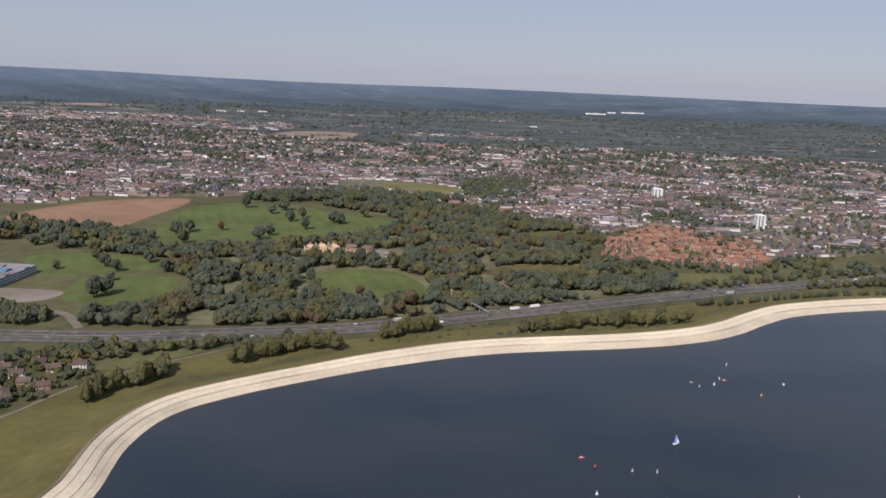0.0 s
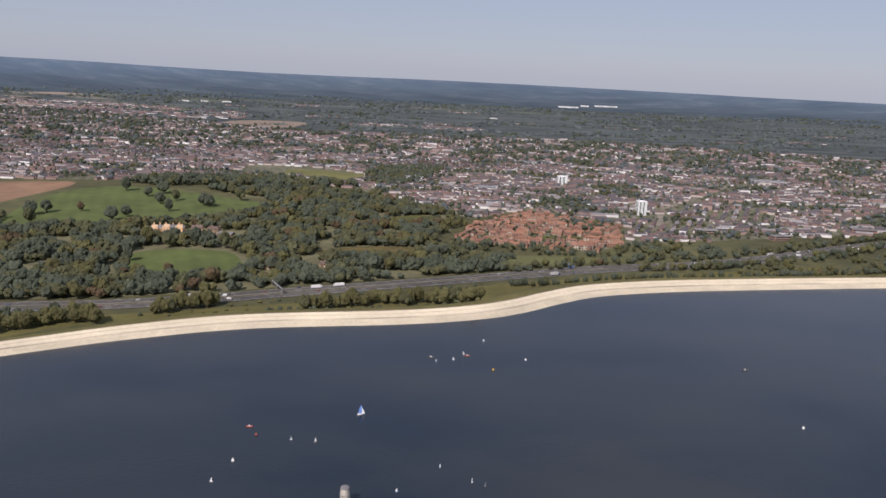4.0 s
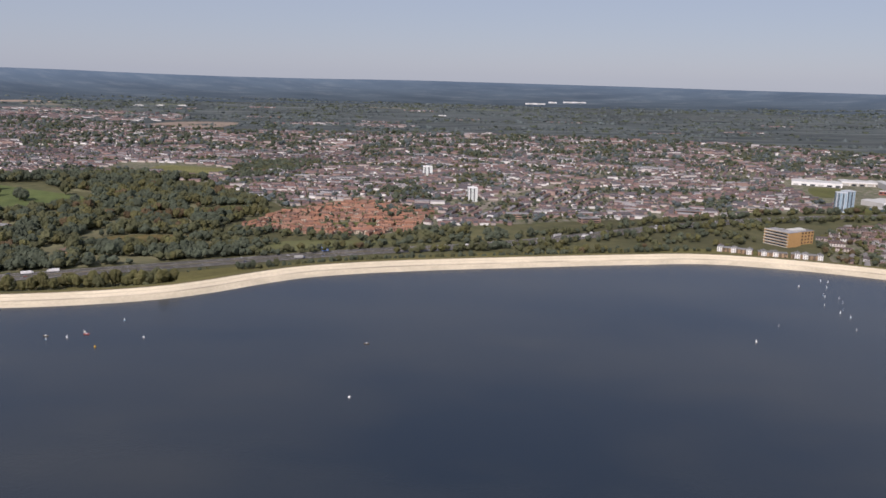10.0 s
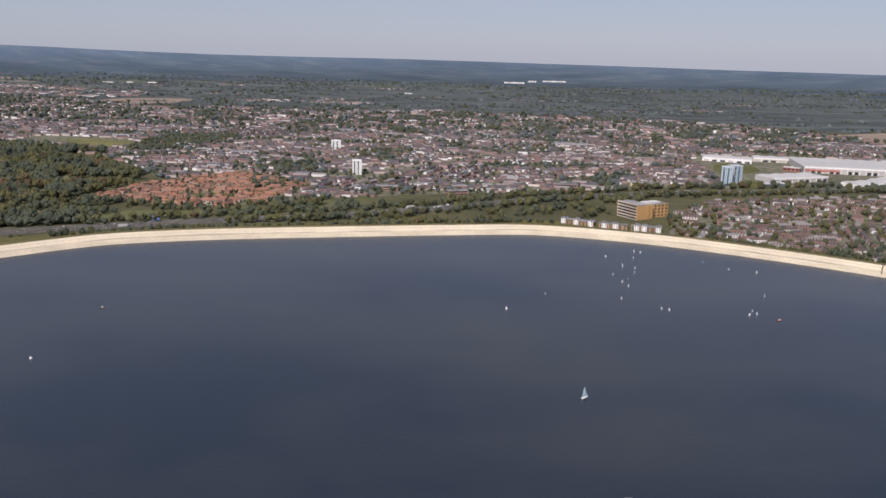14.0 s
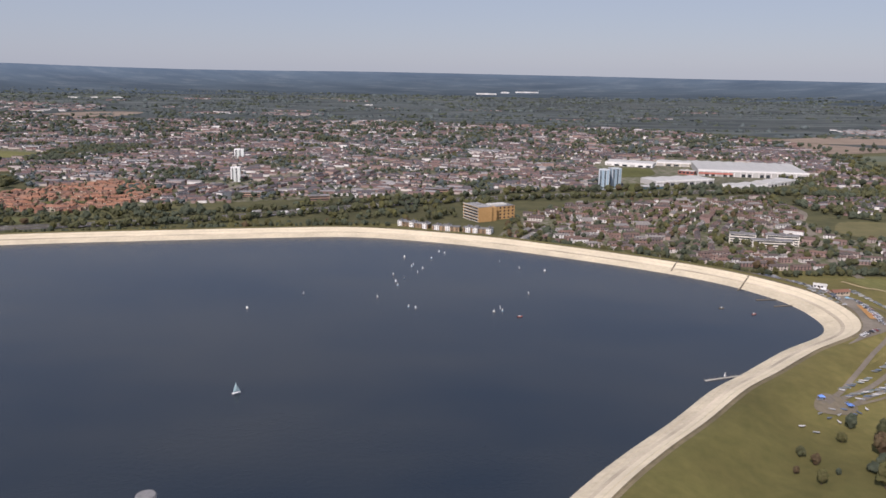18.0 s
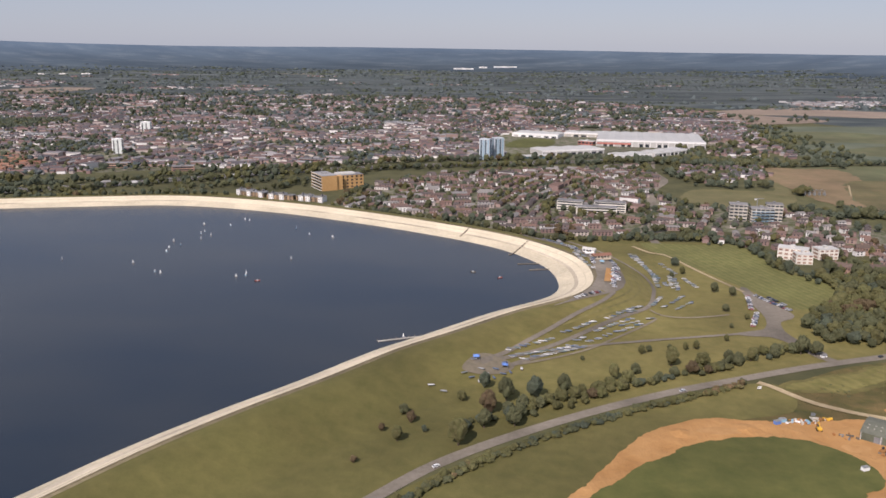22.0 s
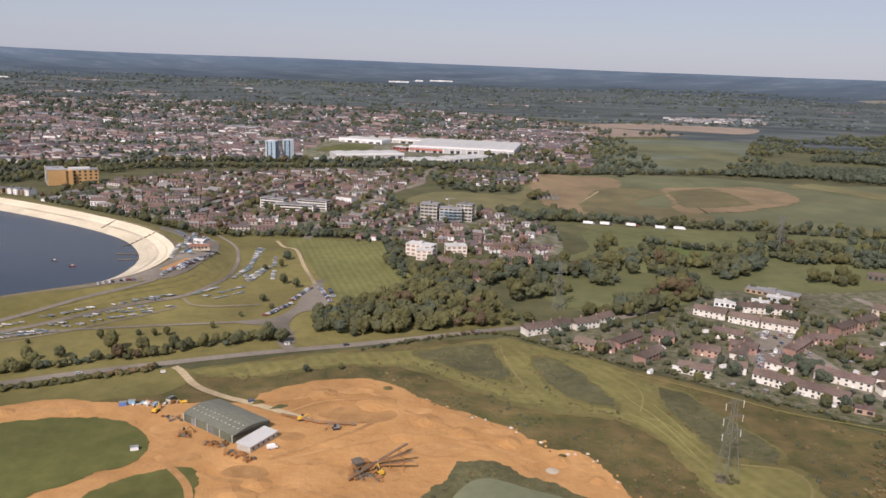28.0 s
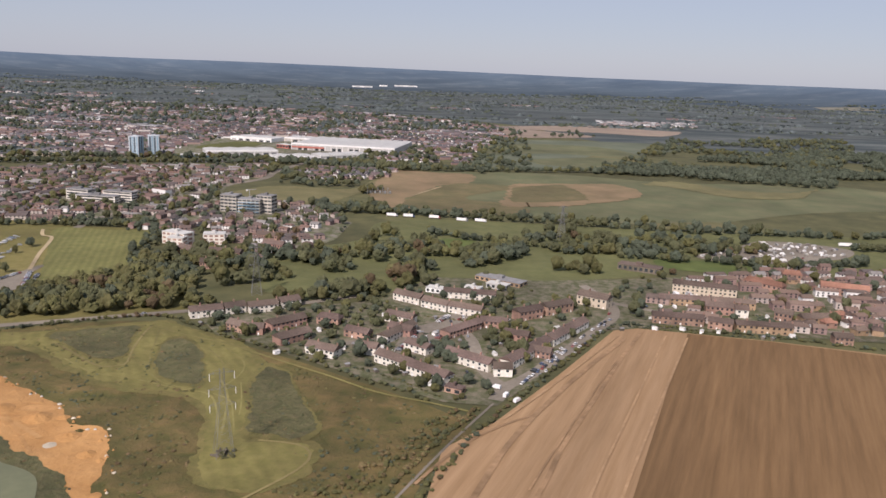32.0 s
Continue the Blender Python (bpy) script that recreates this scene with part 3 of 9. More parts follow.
def reservoir():
    ahead = np.roll(SHORE, -1, 0) - np.roll(SHORE, 1, 0)
    out = np.stack([-ahead[:, 1], ahead[:, 0]], 1) / np.hypot(*ahead.T)[:, None]
    n = len(SHORE)
    wide = widen(SHORE + out * 15)

    def ring(name, profile, mat, label, parent=None):
        v, f = [], []
        for off, z in profile:
            v += [(*(SHORE[i] + out[i] * off * wide[i]), z) for i in range(n)]
        for j in range(len(profile) - 1):
            f += [(j * n + i, j * n + (i + 1) % n, (j + 1) * n + (i + 1) % n, (j + 1) * n + i) for i in range(n)]
        return part(name, Shape().add(v, f), mat, parent, label)

    bank = thing("embankment", "pale concrete-lined reservoir embankment with a grassed outer slope", "embankment", kind="structure")
    grade = (CREST - WATER_LEVEL) / SLOPE
    ring("lower_slope", [(-6, WATER_LEVEL - 6 * grade), (7.4, WATER_LEVEL + 7.4 * grade)], CONCRETE_LOW, "wave-washed pale concrete slabs", bank)
    ring("ledge", [(3.6, WATER_LEVEL + 3.6 * grade + 0.02), (3.7, WATER_LEVEL + 3.7 * grade + 0.16), (4.1, WATER_LEVEL + 4.1 * grade + 0.16), (4.2, WATER_LEVEL + 4.2 * grade + 0.02)], CONCRETE_LOW, "low slab ledge", bank)
    ring("ledge", [(12.4, WATER_LEVEL + 12.6 * grade + 0.02), (12.5, WATER_LEVEL + 12.7 * grade + 0.2), (12.9, WATER_LEVEL + 13.1 * grade + 0.2), (13.0, WATER_LEVEL + 13.2 * grade + 0.02)], CONCRETE_LOW, "low slab ledge", bank)
    ring("berm", [(7.4, WATER_LEVEL + 7.4 * grade), (7.5, WATER_LEVEL + 7.5 * grade + 0.3), (8.6, WATER_LEVEL + 7.5 * grade + 0.36), (9.2, WATER_LEVEL + 7.5 * grade + 0.4)], BERM, "narrow gravel berm", bank)
    ring("upper_slope", [(9.2, WATER_LEVEL + 7.5 * grade + 0.4), (16.2, CREST)], CONCRETE, "dry pale concrete slabs", bank)
    ring("crest_track", [(16.2, CREST), (16.3, CREST + 0.25), (16.9, CREST + 0.25), (17.0, CREST + 0.02), (18.6, CREST + 0.02)], CREST_SOIL, "brown earth track along the crest", bank)
    steps = [(18.6, CREST + 0.02)] + [(TOP + (FOOT - TOP) * k, CREST * (1 - k * k * (3 - 2 * k)) + 0.02) for k in (0.0, 0.06, 0.12, 0.18, 0.25, 0.32, 0.4, 0.48, 0.55, 0.62, 0.7, 0.78, 0.85, 0.92, 0.97, 1.02, 1.1, 1.2)]
    slope = ring("outer_slope", steps, BANK_GRASS, "mown grass slope", bank)
    v = slope.data.vertices
    for p, z in zip(v, height([(p.co.x, p.co.y) for p in v])):
        p.co.z = max(z, -0.02) + (0.02 if p.index >= n else 0.0)
    w = part("water", Shape().add([(*p, WATER_LEVEL) for p in SHORE + out * 0.5], [tuple(range(n))]), WATER)
    tagged(w, "dark blue rippled water of a large reservoir", "water", kind="structure")


LAYERS = []


def patch(name, points, mat, label, category="field", lift=0.12, smooth=6, drape=False, ragged=0.0, level=False):
    """A piece of ground cover with the given outline."""
    line = spline(points, smooth) if smooth else np.array(points, float)
    if ragged:
        line = spline(points, 22)
        line = line + np.array([[ragged * (noise.noise(Vector((x * f, y * f, z))) * a) for z in (1.0, 9.0)] for x, y in line for f, a in [(0.12, 1.0)]]) + np.array([[ragged * 0.5 * noise.noise(Vector((x * 0.5, y * 0.5, z))) for z in (4.0, 14.0)] for x, y in line])
    bm = bmesh.new()
    bm.faces.new([bm.verts.new((x, y, 0)) for x, y in line])
    if drape:
        lo, hi = line.min(0), line.max(0)
        for axis in (0, 1):
            for c in np.arange(lo[axis] + 6, hi[axis], 6):
                at = (c, 0, 0) if axis == 0 else (0, c, 0)
                bmesh.ops.bisect_plane(bm, geom=bm.verts[:] + bm.edges[:] + bm.faces[:], plane_co=at, plane_no=(1, 0, 0) if axis == 0 else (0, 1, 0))
    LAYERS.append(name)
    zs = (0 if level else 1) * height([(v.co.x, v.co.y) for v in bm.verts]) + lift + 0.005 * (len(LAYERS) % 12)
    for v, z in zip(bm.verts, zs):
        v.co.z = z
    bmesh.ops.recalc_face_normals(bm, faces=bm.faces[:])
    if sum(f.normal.z for f in bm.faces) < 0:
        bmesh.ops.reverse_faces(bm, faces=bm.faces[:])
    me = bpy.data.meshes.new(name)
    bm.to_mesh(me), bm.free()
    me.materials.append(mat)
    return tagged(new(name, me), label, category, kind="structure")


def strip(name, points, width, mat, label="", lift=0.2, offset=0.0, parent=None, dash=0, category="road"):
    """A ribbon along a line: a road, a kerb or a painted lane line."""
    line = spline(points, 10, False)
    if dash or len(line) > 1:
        step = np.hypot(*np.diff(line, axis=0).T).cumsum()
        along = np.arange(0, step[-1], 4.0)
        line = np.stack([np.interp(along, np.r_[0, step], line[:, k]) for k in (0, 1)], 1)
    d = np.gradient(line, axis=0)
    side = np.stack([-d[:, 1], d[:, 0]], 1) / np.hypot(*d.T)[:, None]
    mid = line + side * offset
    a, b = mid + side * width / 2, mid - side * width / 2
    za, zb = height(a) + lift, height(b) + lift
    v = [(*p, z) for p, z in zip(a, za)] + [(*p, z) for p, z in zip(b, zb)]
    n = len(line)
    f = [(i, n + i, n + i + 1, i + 1) for i in range(n - 1) if not dash or i % dash == 0]
    ob = part(name, Shape().add(v, f), mat, parent)
    return tagged(ob, label, "" if parent else category, kind="" if parent else "structure")


ground_sheet()
reservoir()


# ---- fields and open ground ----
patch("field", [(-482, 879), (-481, 941), (-430, 1028), (-343, 1065), (-326, 1019), (-339, 920), (-349, 837), (-404, 846)], PLOUGH, "bare brown ploughed field beside the golf course", smooth=3)
patch("golf_course", [(-272, 753), (-307, 872), (-312, 978), (-280, 1041), (-222, 1045), (-157, 1013), (-111, 989), (-58, 952), (-80, 883), (-128, 826), (-188, 801), (-221, 775)], GOLF, "green golf fairways dotted with trees", "golf course")
patch("golf_green", [(-51, 957), (0, 952), (22, 921), (-21, 905), (-64, 921)], GOLF, "small green fairway between woods", "golf course")
patch("meadow", [(-114, 670), (-87, 698), (-37, 698), (-15, 665), (-4, 626), (-32, 613), (-72, 607), (-96, 626)], GOLF, "bright green meadow before the mansion", "meadow")
patch("meadow", [(-369, 706), (-328, 728), (-255, 713), (-247, 675), (-308, 651), (-340, 656)], GOLF, "green parkland lawn beside offices", "meadow")
patch("meadow", [(-286, 592), (-287, 645), (-249, 654), (-217, 646), (-208, 602), (-237, 567), (-268, 570)], GOLF, "green parkland lawn with single trees", "meadow")
patch("meadow", [(-196, 439), (-187, 465), (-140, 483), (-151, 468), (-176, 444)], PASTURE, "small green paddock below the motorway", "meadow")
UNDERGROWTH = material("undergrowth", (0.1, 0.106, 0.055), (0.165, 0.148, 0.08), 0.12, 1.0, 0.4, coarse=0.2, drift=0.3)
patch("park_floor", [(-235, 524), (-131, 532), (-61, 551), (0, 575), (61, 604), (127, 633), (200, 672), (190, 700), (150, 755), (155, 806), (168, 868), (153, 945), (61, 1030), (0, 1075), (-103, 1085), (-150, 1055), (-103, 1012), (-50, 968), (-74, 881), (-124, 829), (-214, 776), (-262, 756), (-240, 717), (-225, 670), (-200, 650), (-190, 598), (-222, 560)], UNDERGROWTH, "shaded rough undergrowth beneath park trees", "ground", 0.02, 4)
patch("playing_field", [(-92, 1290), (-60, 1300), (38, 1261), (19, 1200), (-50, 1228), (-88, 1240)], PARK_GRASS, "green playing field among houses", "playing field")
patch("meadow", [(207, 696), (228, 732), (300, 743), (329, 736), (269, 700), (213, 682)], PASTURE, "rough green strip beside the motorway", "meadow")
patch("meadow", [(40, 712), (81, 743), (142, 748), (122, 712), (71, 691)], ROUGH_GRASS, "rough clearing within the wood", "meadow")
patch("meadow", [(61, 868), (122, 921), (153, 910), (112, 858)], GRASS, "narrow clearing within the wood", "meadow")
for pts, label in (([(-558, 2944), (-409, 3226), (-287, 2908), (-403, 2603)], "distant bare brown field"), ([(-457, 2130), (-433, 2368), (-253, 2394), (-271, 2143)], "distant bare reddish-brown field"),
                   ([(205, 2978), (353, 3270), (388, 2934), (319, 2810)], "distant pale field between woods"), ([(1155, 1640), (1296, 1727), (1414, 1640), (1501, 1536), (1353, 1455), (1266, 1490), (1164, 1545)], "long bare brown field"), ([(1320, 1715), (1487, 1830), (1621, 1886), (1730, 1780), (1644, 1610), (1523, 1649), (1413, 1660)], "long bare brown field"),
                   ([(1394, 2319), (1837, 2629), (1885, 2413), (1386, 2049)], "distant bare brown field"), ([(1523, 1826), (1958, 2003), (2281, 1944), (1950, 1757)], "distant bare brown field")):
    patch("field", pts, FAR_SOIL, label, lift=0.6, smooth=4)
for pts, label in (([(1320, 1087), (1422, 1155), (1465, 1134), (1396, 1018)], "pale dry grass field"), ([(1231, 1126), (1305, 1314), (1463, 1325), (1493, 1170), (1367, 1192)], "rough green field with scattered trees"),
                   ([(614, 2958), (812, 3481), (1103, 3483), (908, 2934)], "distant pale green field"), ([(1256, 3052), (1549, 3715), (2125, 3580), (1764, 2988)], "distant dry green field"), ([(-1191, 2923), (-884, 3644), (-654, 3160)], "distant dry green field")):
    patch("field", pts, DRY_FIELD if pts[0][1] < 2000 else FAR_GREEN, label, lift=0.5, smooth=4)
FIELD_RNG = random.Random(5)
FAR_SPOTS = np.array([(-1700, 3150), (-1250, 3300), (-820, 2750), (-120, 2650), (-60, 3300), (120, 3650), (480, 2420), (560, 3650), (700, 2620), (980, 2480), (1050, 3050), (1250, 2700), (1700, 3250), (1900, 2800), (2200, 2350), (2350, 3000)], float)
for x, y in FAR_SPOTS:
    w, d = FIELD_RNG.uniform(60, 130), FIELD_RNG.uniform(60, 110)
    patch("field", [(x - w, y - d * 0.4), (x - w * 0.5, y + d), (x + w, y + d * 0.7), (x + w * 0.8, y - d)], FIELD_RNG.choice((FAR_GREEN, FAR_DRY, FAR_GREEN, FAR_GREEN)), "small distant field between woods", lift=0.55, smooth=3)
patch("field", [(1154, 896), (1240, 946), (1350, 952), (1469, 912), (1655, 931), (1714, 802), (1538, 738), (1392, 654), (1306, 670), (1215, 679), (1159, 713)], DRY_FIELD, "wide rough green field with bare patches", lift=0.15)
FALLOW = material("fallow_soil", (0.15, 0.118, 0.06), (0.245, 0.168, 0.096), 0.04, 0.95, 0.1, coarse=0.3, drift=0.2)
OCHRE_FIELD = material("ochre_pasture", (0.112, 0.106, 0.045), (0.165, 0.145, 0.066), 0.05, 1.0, 0.1, coarse=0.2, drift=0.2)
DARK_FALLOW = material("dark_fallow", (0.09, 0.085, 0.036), (0.145, 0.115, 0.055), 0.05, 0.95, 0.1, coarse=0.3, drift=0.25)
patch("fallow_strip", [(1176, 734), (1207, 824), (1238, 852), (1281, 831), (1228, 757), (1276, 721), (1268, 674), (1189, 687)], DARK_FALLOW, "brown weedy fallow in the wide field", "soil", 0.36, ragged=4)
patch("bare_patch", [(1280, 850), (1298, 862), (1349, 874), (1392, 880), (1403, 808), (1334, 740), (1275, 715), (1258, 722), (1266, 772)], FALLOW, "bare orange-brown soil patch in the field", "soil", 0.44, ragged=5)
patch("fallow_strip", [(1281, 831), (1310, 852), (1336, 858), (1343, 777), (1310, 750), (1279, 740), (1268, 748), (1274, 790)], DARK_FALLOW, "brown weedy fallow ringed by bare soil", "soil", 0.5, ragged=4)
patch("bare_patch", [(1424, 895), (1472, 922), (1511, 868), (1581, 867), (1621, 907), (1560, 824), (1495, 815), (1453, 873)], OCHRE_FIELD, "bare orange-brown soil patch in the field", "soil", 0.44, ragged=5)
patch("field", [(1359, 642), (1373, 659), (1433, 672), (1414, 639), (1387, 632)], OCHRE_FIELD, "dry grass strip below the hedge", lift=0.5, ragged=2)
patch("meadow", [(1285, 1380), (1640, 1416), (1479, 1175), (1394, 1011), (1251, 1023)], FAR_GREEN, "rough green meadow with scattered trees", lift=0.3)
patch("meadow", [(1330, 1058), (1400, 1136), (1439, 1195), (1489, 1174), (1465, 1108), (1404, 1035)], OCHRE_FIELD, "pale dry grass strip beyond the field", lift=0.42)
patch("pasture", [(1090, 500), (1150, 560), (1180, 640), (1400, 630), (1650, 620), (1560, 510), (1380, 510), (1300, 480), (1200, 450), (1130, 420)], PASTURE, "green pasture with hedges and trees", "field", 0.1)
patch("field", [(1201, 570), (1224, 573), (1235, 549), (1212, 537)], GOLF, "small bright green field", lift=0.2)
patch("field", [(1195, 602), (1280, 617), (1294, 586), (1261, 562)], PASTURE, "green pasture beside the railway", lift=0.2)
patch("field", [(1272, 555), (1312, 609), (1424, 602), (1403, 572), (1286, 548)], PASTURE, "green pasture between hedges", lift=0.2)
patch("field", [(1344, 534), (1396, 526), (1379, 500), (1342, 511)], GOLF, "bright green paddock beside the yard", lift=0.2)
patch("field", [(1022, 728), (1034, 769), (1063, 790), (1123, 789), (1145, 904), (1140, 800), (1117, 714), (1112, 687), (1080, 684), (1048, 702)], OCHRE_FIELD, "rough yellow-green field by the new flats", lift=0.2, ragged=3)
patch("field", [(1152, 926), (1200, 930), (1243, 922), (1237, 856), (1207, 827), (1175, 740), (1185, 723), (1183, 684), (1159, 685), (1149, 716), (1141, 786)], FALLOW, "tan strip of dry bare field", lift=0.3, ragged=5)
patch("field", [(1115, 430), (1125, 456), (1150, 464), (1160, 446), (1135, 433)], PASTURE, "green clearing below the pylon", lift=0.2)
patch("field", [(872, 963), (882, 1017), (902, 1033), (907, 980)], GRASS, "green verge before warehouses", lift=0.2)
patch("bank_foot", [(-200, 240), (-240, 345), (-216, 372), (-199, 408), (-178, 438), (-158, 456), (-130, 450), (-165, 390), (-175, 300)], BANK_GRASS, "mown grass at the foot of the embankment", "grass", 0.06, level=True)
patch("bank_foot", [(-176, 440), (-120, 484), (-40, 513), (40, 545), (120, 580), (200, 625), (300, 668), (420, 705), (560, 735), (650, 738), (670, 715), (560, 700), (440, 680), (330, 655), (240, 605), (190, 560), (120, 545), (20, 522), (-70, 482), (-130, 435)], BANK_GRASS, "rough mown grass between embankment and motorway", "grass", 0.05, level=True)
# the big stubble field
patch("field", [(1190, 181), (1203, 265), (1221, 286), (1247, 327), (1282, 386), (1294, 390), (1349, 378), (1422, 356), (1702, 282), (1700, 60), (1190, 60)], STUBBLE, "wide tan stubble field with tractor lines", lift=0.14, smooth=0)
patch("tilled_field", [(1315, 384), (1349, 377), (1422, 353), (1699, 281), (1697, 62), (1185, 62), (1254, 237), (1285, 313)], STUBBLE_DARK, "darker tilled half of the stubble field", lift=0.26, smooth=0)
TRAMLINE = material("tramline_soil", (0.2, 0.122, 0.062), (0.285, 0.182, 0.1), 0.3, 0.95, 0.2, coarse=0.2, drift=0.3)
HEADLAND = material("pale_stubble", (0.255, 0.158, 0.08), (0.355, 0.233, 0.13), 0.35, 0.95, 0.2, coarse=0.2, drift=0.2)
for pts, w, mat in (([(1294, 384), (1276, 347), (1257, 305), (1240, 268), (1230, 242), (1205, 185)], 1.5, TRAMLINE), ([(1284, 374), (1260, 336), (1237, 296), (1223, 268), (1213, 242), (1196, 195)], 2.0, TRAMLINE), ([(1235, 292), (1222, 282), (1208, 266), (1195, 243)], 1.1, TRAMLINE), ([(1282, 378), (1257, 338), (1237, 307), (1222, 285)], 1.0, HEADLAND),
                    ([(1288, 372), (1268, 333), (1251, 296), (1236, 263), (1226, 240)], 0.7, TRAMLINE), ([(1304, 380), (1272, 306), (1246, 246), (1230, 205)], 0.8, HEADLAND), ([(1313, 378), (1279, 301), (1254, 244), (1236, 200)], 0.9, HEADLAND)):
    strip("tramline", pts, w, mat, "faint tractor wheel lines over stubble", 0.3 + 0.015 * (len(LAYERS) % 10), category="track")
    LAYERS.append("tramline")
# rough ground with mown paths
patch("rough_ground", [(955, 329), (990, 351), (1020, 361), (1048, 373), (1079, 378), (1104, 363), (1142, 339), (1168, 320), (1204, 292), (1212, 274), (1195, 237), (1185, 150), (1000, 120), (860, 201), (880, 264), (910, 302)], ROUGH_GRASS, "rough brown and green grassland", "grassland", 0.06)
patch("verge", [(790, 170), (800, 232), (826, 263), (866, 292), (908, 316), (945, 333), (958, 327), (952, 308), (930, 300), (905, 288), (888, 265), (868, 240), (862, 222), (862, 170)], BANK_GRASS, "grass verge between road and pit", "grass", 0.13)
HALF_MOWN = material("half_mown_grass", (0.098, 0.094, 0.028), (0.168, 0.136, 0.05), 0.16, 1.0, 0.4, coarse=0.2, drift=0.25)
patch("mown_path", [(958, 326), (976, 324.5), (987, 327), (1000, 334), (1016, 340), (1032, 341), (1041, 339), (1049, 333), (1057, 325), (1073, 312), (1089, 302), (1110, 298), (1121, 292), (1126, 279), (1129, 265), (1130, 250), (1137, 240), (1153, 236), (1165, 248), (1167, 260), (1161, 268), (1147, 270), (1142, 277), (1141, 291), (1138, 301), (1136, 317), (1136, 330), (1129, 345), (1116, 358), (1092, 373), (1079, 379), (1040, 362), (1009, 355), (990, 347), (958, 334)], HALF_MOWN, "half-mown grass at the edge of the swath", "grass", 0.16, ragged=2.2)
patch("mown_path", [(960, 328), (976, 327), (986, 330), (999, 337), (1016, 343), (1032, 344), (1042, 342), (1051, 336), (1059, 328), (1074, 316), (1090, 306), (1110, 301), (1122, 295), (1128, 280), (1131, 266), (1133, 252), (1139, 241), (1152, 238), (1163, 249), (1165, 258), (1160, 265), (1145, 267), (1140, 272), (1139, 289), (1135, 299), (1133, 315), (1133, 327), (1128, 341), (1114, 355), (1092, 371), (1079, 376), (1040, 360), (1009, 353), (990, 345), (960, 332)], MOWN, "wide mown grass swath through rough ground", "grass", 0.23, ragged=1.6)
for pts in ([(1040, 357), (1050, 365), (1072, 372), (1076, 366), (1078, 352), (1081, 338), (1081, 331), (1074, 328), (1062, 337), (1048, 349)], [(1090, 357), (1092, 338), (1096, 321), (1105, 311), (1118, 307), (1116, 320), (1110, 341), (1101, 356)],
            [(1136, 331), (1134, 317), (1137, 302), (1139, 290), (1140, 277), (1142, 271), (1149, 268), (1161, 267), (1164, 279), (1157, 295), (1151, 311), (1145, 325)]):
    patch("weed_bed", pts, HALF_MOWN, "half-mown margin round a weedy mound", "grass", 0.3, ragged=1.6)
    c = np.mean(pts, 0)
    patch("weed_bed", [c + (np.array(p) - c) * 0.9 for p in pts], WEEDS, "weedy mound ringed by mown grass", "weeds", 0.37, ragged=1.8)
WORN_GRASS = material("worn_grass", (0.175, 0.145, 0.056), (0.235, 0.19, 0.082), 0.5, 0.95, 0.2)
PALE_MOWN = material("pale_mown_grass", (0.142, 0.13, 0.04), (0.212, 0.18, 0.068), 0.3, 0.95, 0.2)
strip("footpath", [(1147, 267), (1159, 265), (1164, 259), (1162, 250), (1153, 237), (1146, 228)], 0.9, WORN_GRASS, "pale worn footpath loop", 0.3617, category="path")
strip("footpath", [(1079, 372), (1079, 362), (1081, 345), (1084, 330), (1085, 326), (1076, 323), (1062, 335), (1047, 348)], 0.8, WORN_GRASS, "pale worn footpath through grass", 0.3663, category="path")
for pts, w in (([(1110, 346), (1120, 330), (1123, 315), (1129, 301), (1133, 281), (1136, 262)], 0.8), ([(1116, 348), (1127, 333), (1129, 319), (1124, 303)], 0.7), ([(1060, 330), (1076, 317), (1093, 312), (1110, 305), (1122, 301), (1128, 290), (1133, 273), (1138, 260)], 0.8), ([(1124, 301), (1131, 296), (1135, 284), (1139, 269)], 0.6), ([(1131, 312), (1135, 296), (1137, 284)], 0.5), ([(1079, 372), (1097, 361), (1116, 352), (1136, 338), (1161, 321), (1180, 307), (1199, 299), (1214, 292)], 1.1), ([(1082, 374), (1087, 352), (1091, 334), (1096, 319), (1106, 308), (1119, 304)], 0.7)):
    strip("mown_line", pts, w, PALE_MOWN, "faint pale mower line across grass", 0.3021 + 0.0037 * (len(LAYERS) % 10), category="path")
    LAYERS.append("mown_line")
# sand pit
patch("sand_pit", [(850, 150), (846, 226), (861, 247), (873, 262), (893, 288), (918, 301), (940, 299), (964, 301), (984, 304), (988, 312), (999, 321), (1010, 326), (1024, 328), (1036, 322), (1048, 309), (1062, 299), (1076, 289), (1086, 276), (1099, 271), (1105, 257), (1110, 233), (1112, 181), (1000, 140)], SAND, "orange sand quarry floor with vehicle tracks", "quarry", 0.2, ragged=1.3)
patch("grass_island", [(862, 191), (864, 237), (878, 257), (904, 278), (922, 285), (938, 287), (953, 281), (962, 262), (944, 242), (900, 191)], GRASS, "green grass island within the sand pit", "grass", 0.32, ragged=2.0)
patch("grass_island", [(950, 196), (955, 239), (974, 255), (983, 245), (985, 201)], GRASS, "green grass island within the sand pit", "grass", 0.32, ragged=2.0)
patch("pond_bank", [(1044, 226), (1053, 252), (1062, 264), (1073, 261), (1088, 250), (1104, 235), (1106, 201), (1050, 196)], WEEDS, "dark weedy bank round a pond", "bank", 0.32, ragged=2.5)
patch("pond", [(1052, 226), (1058, 246), (1066, 254), (1078, 249), (1094, 238), (1098, 206), (1056, 201)], POND, "murky olive pond in the sand pit", "water", 0.42)
strip("sand_track", [(948, 334), (952, 330), (962, 316), (975, 307), (988, 301), (1010, 289)], 3.0, PALE_TRACK, "pale sandy track into the pit", 0.4, category="track")
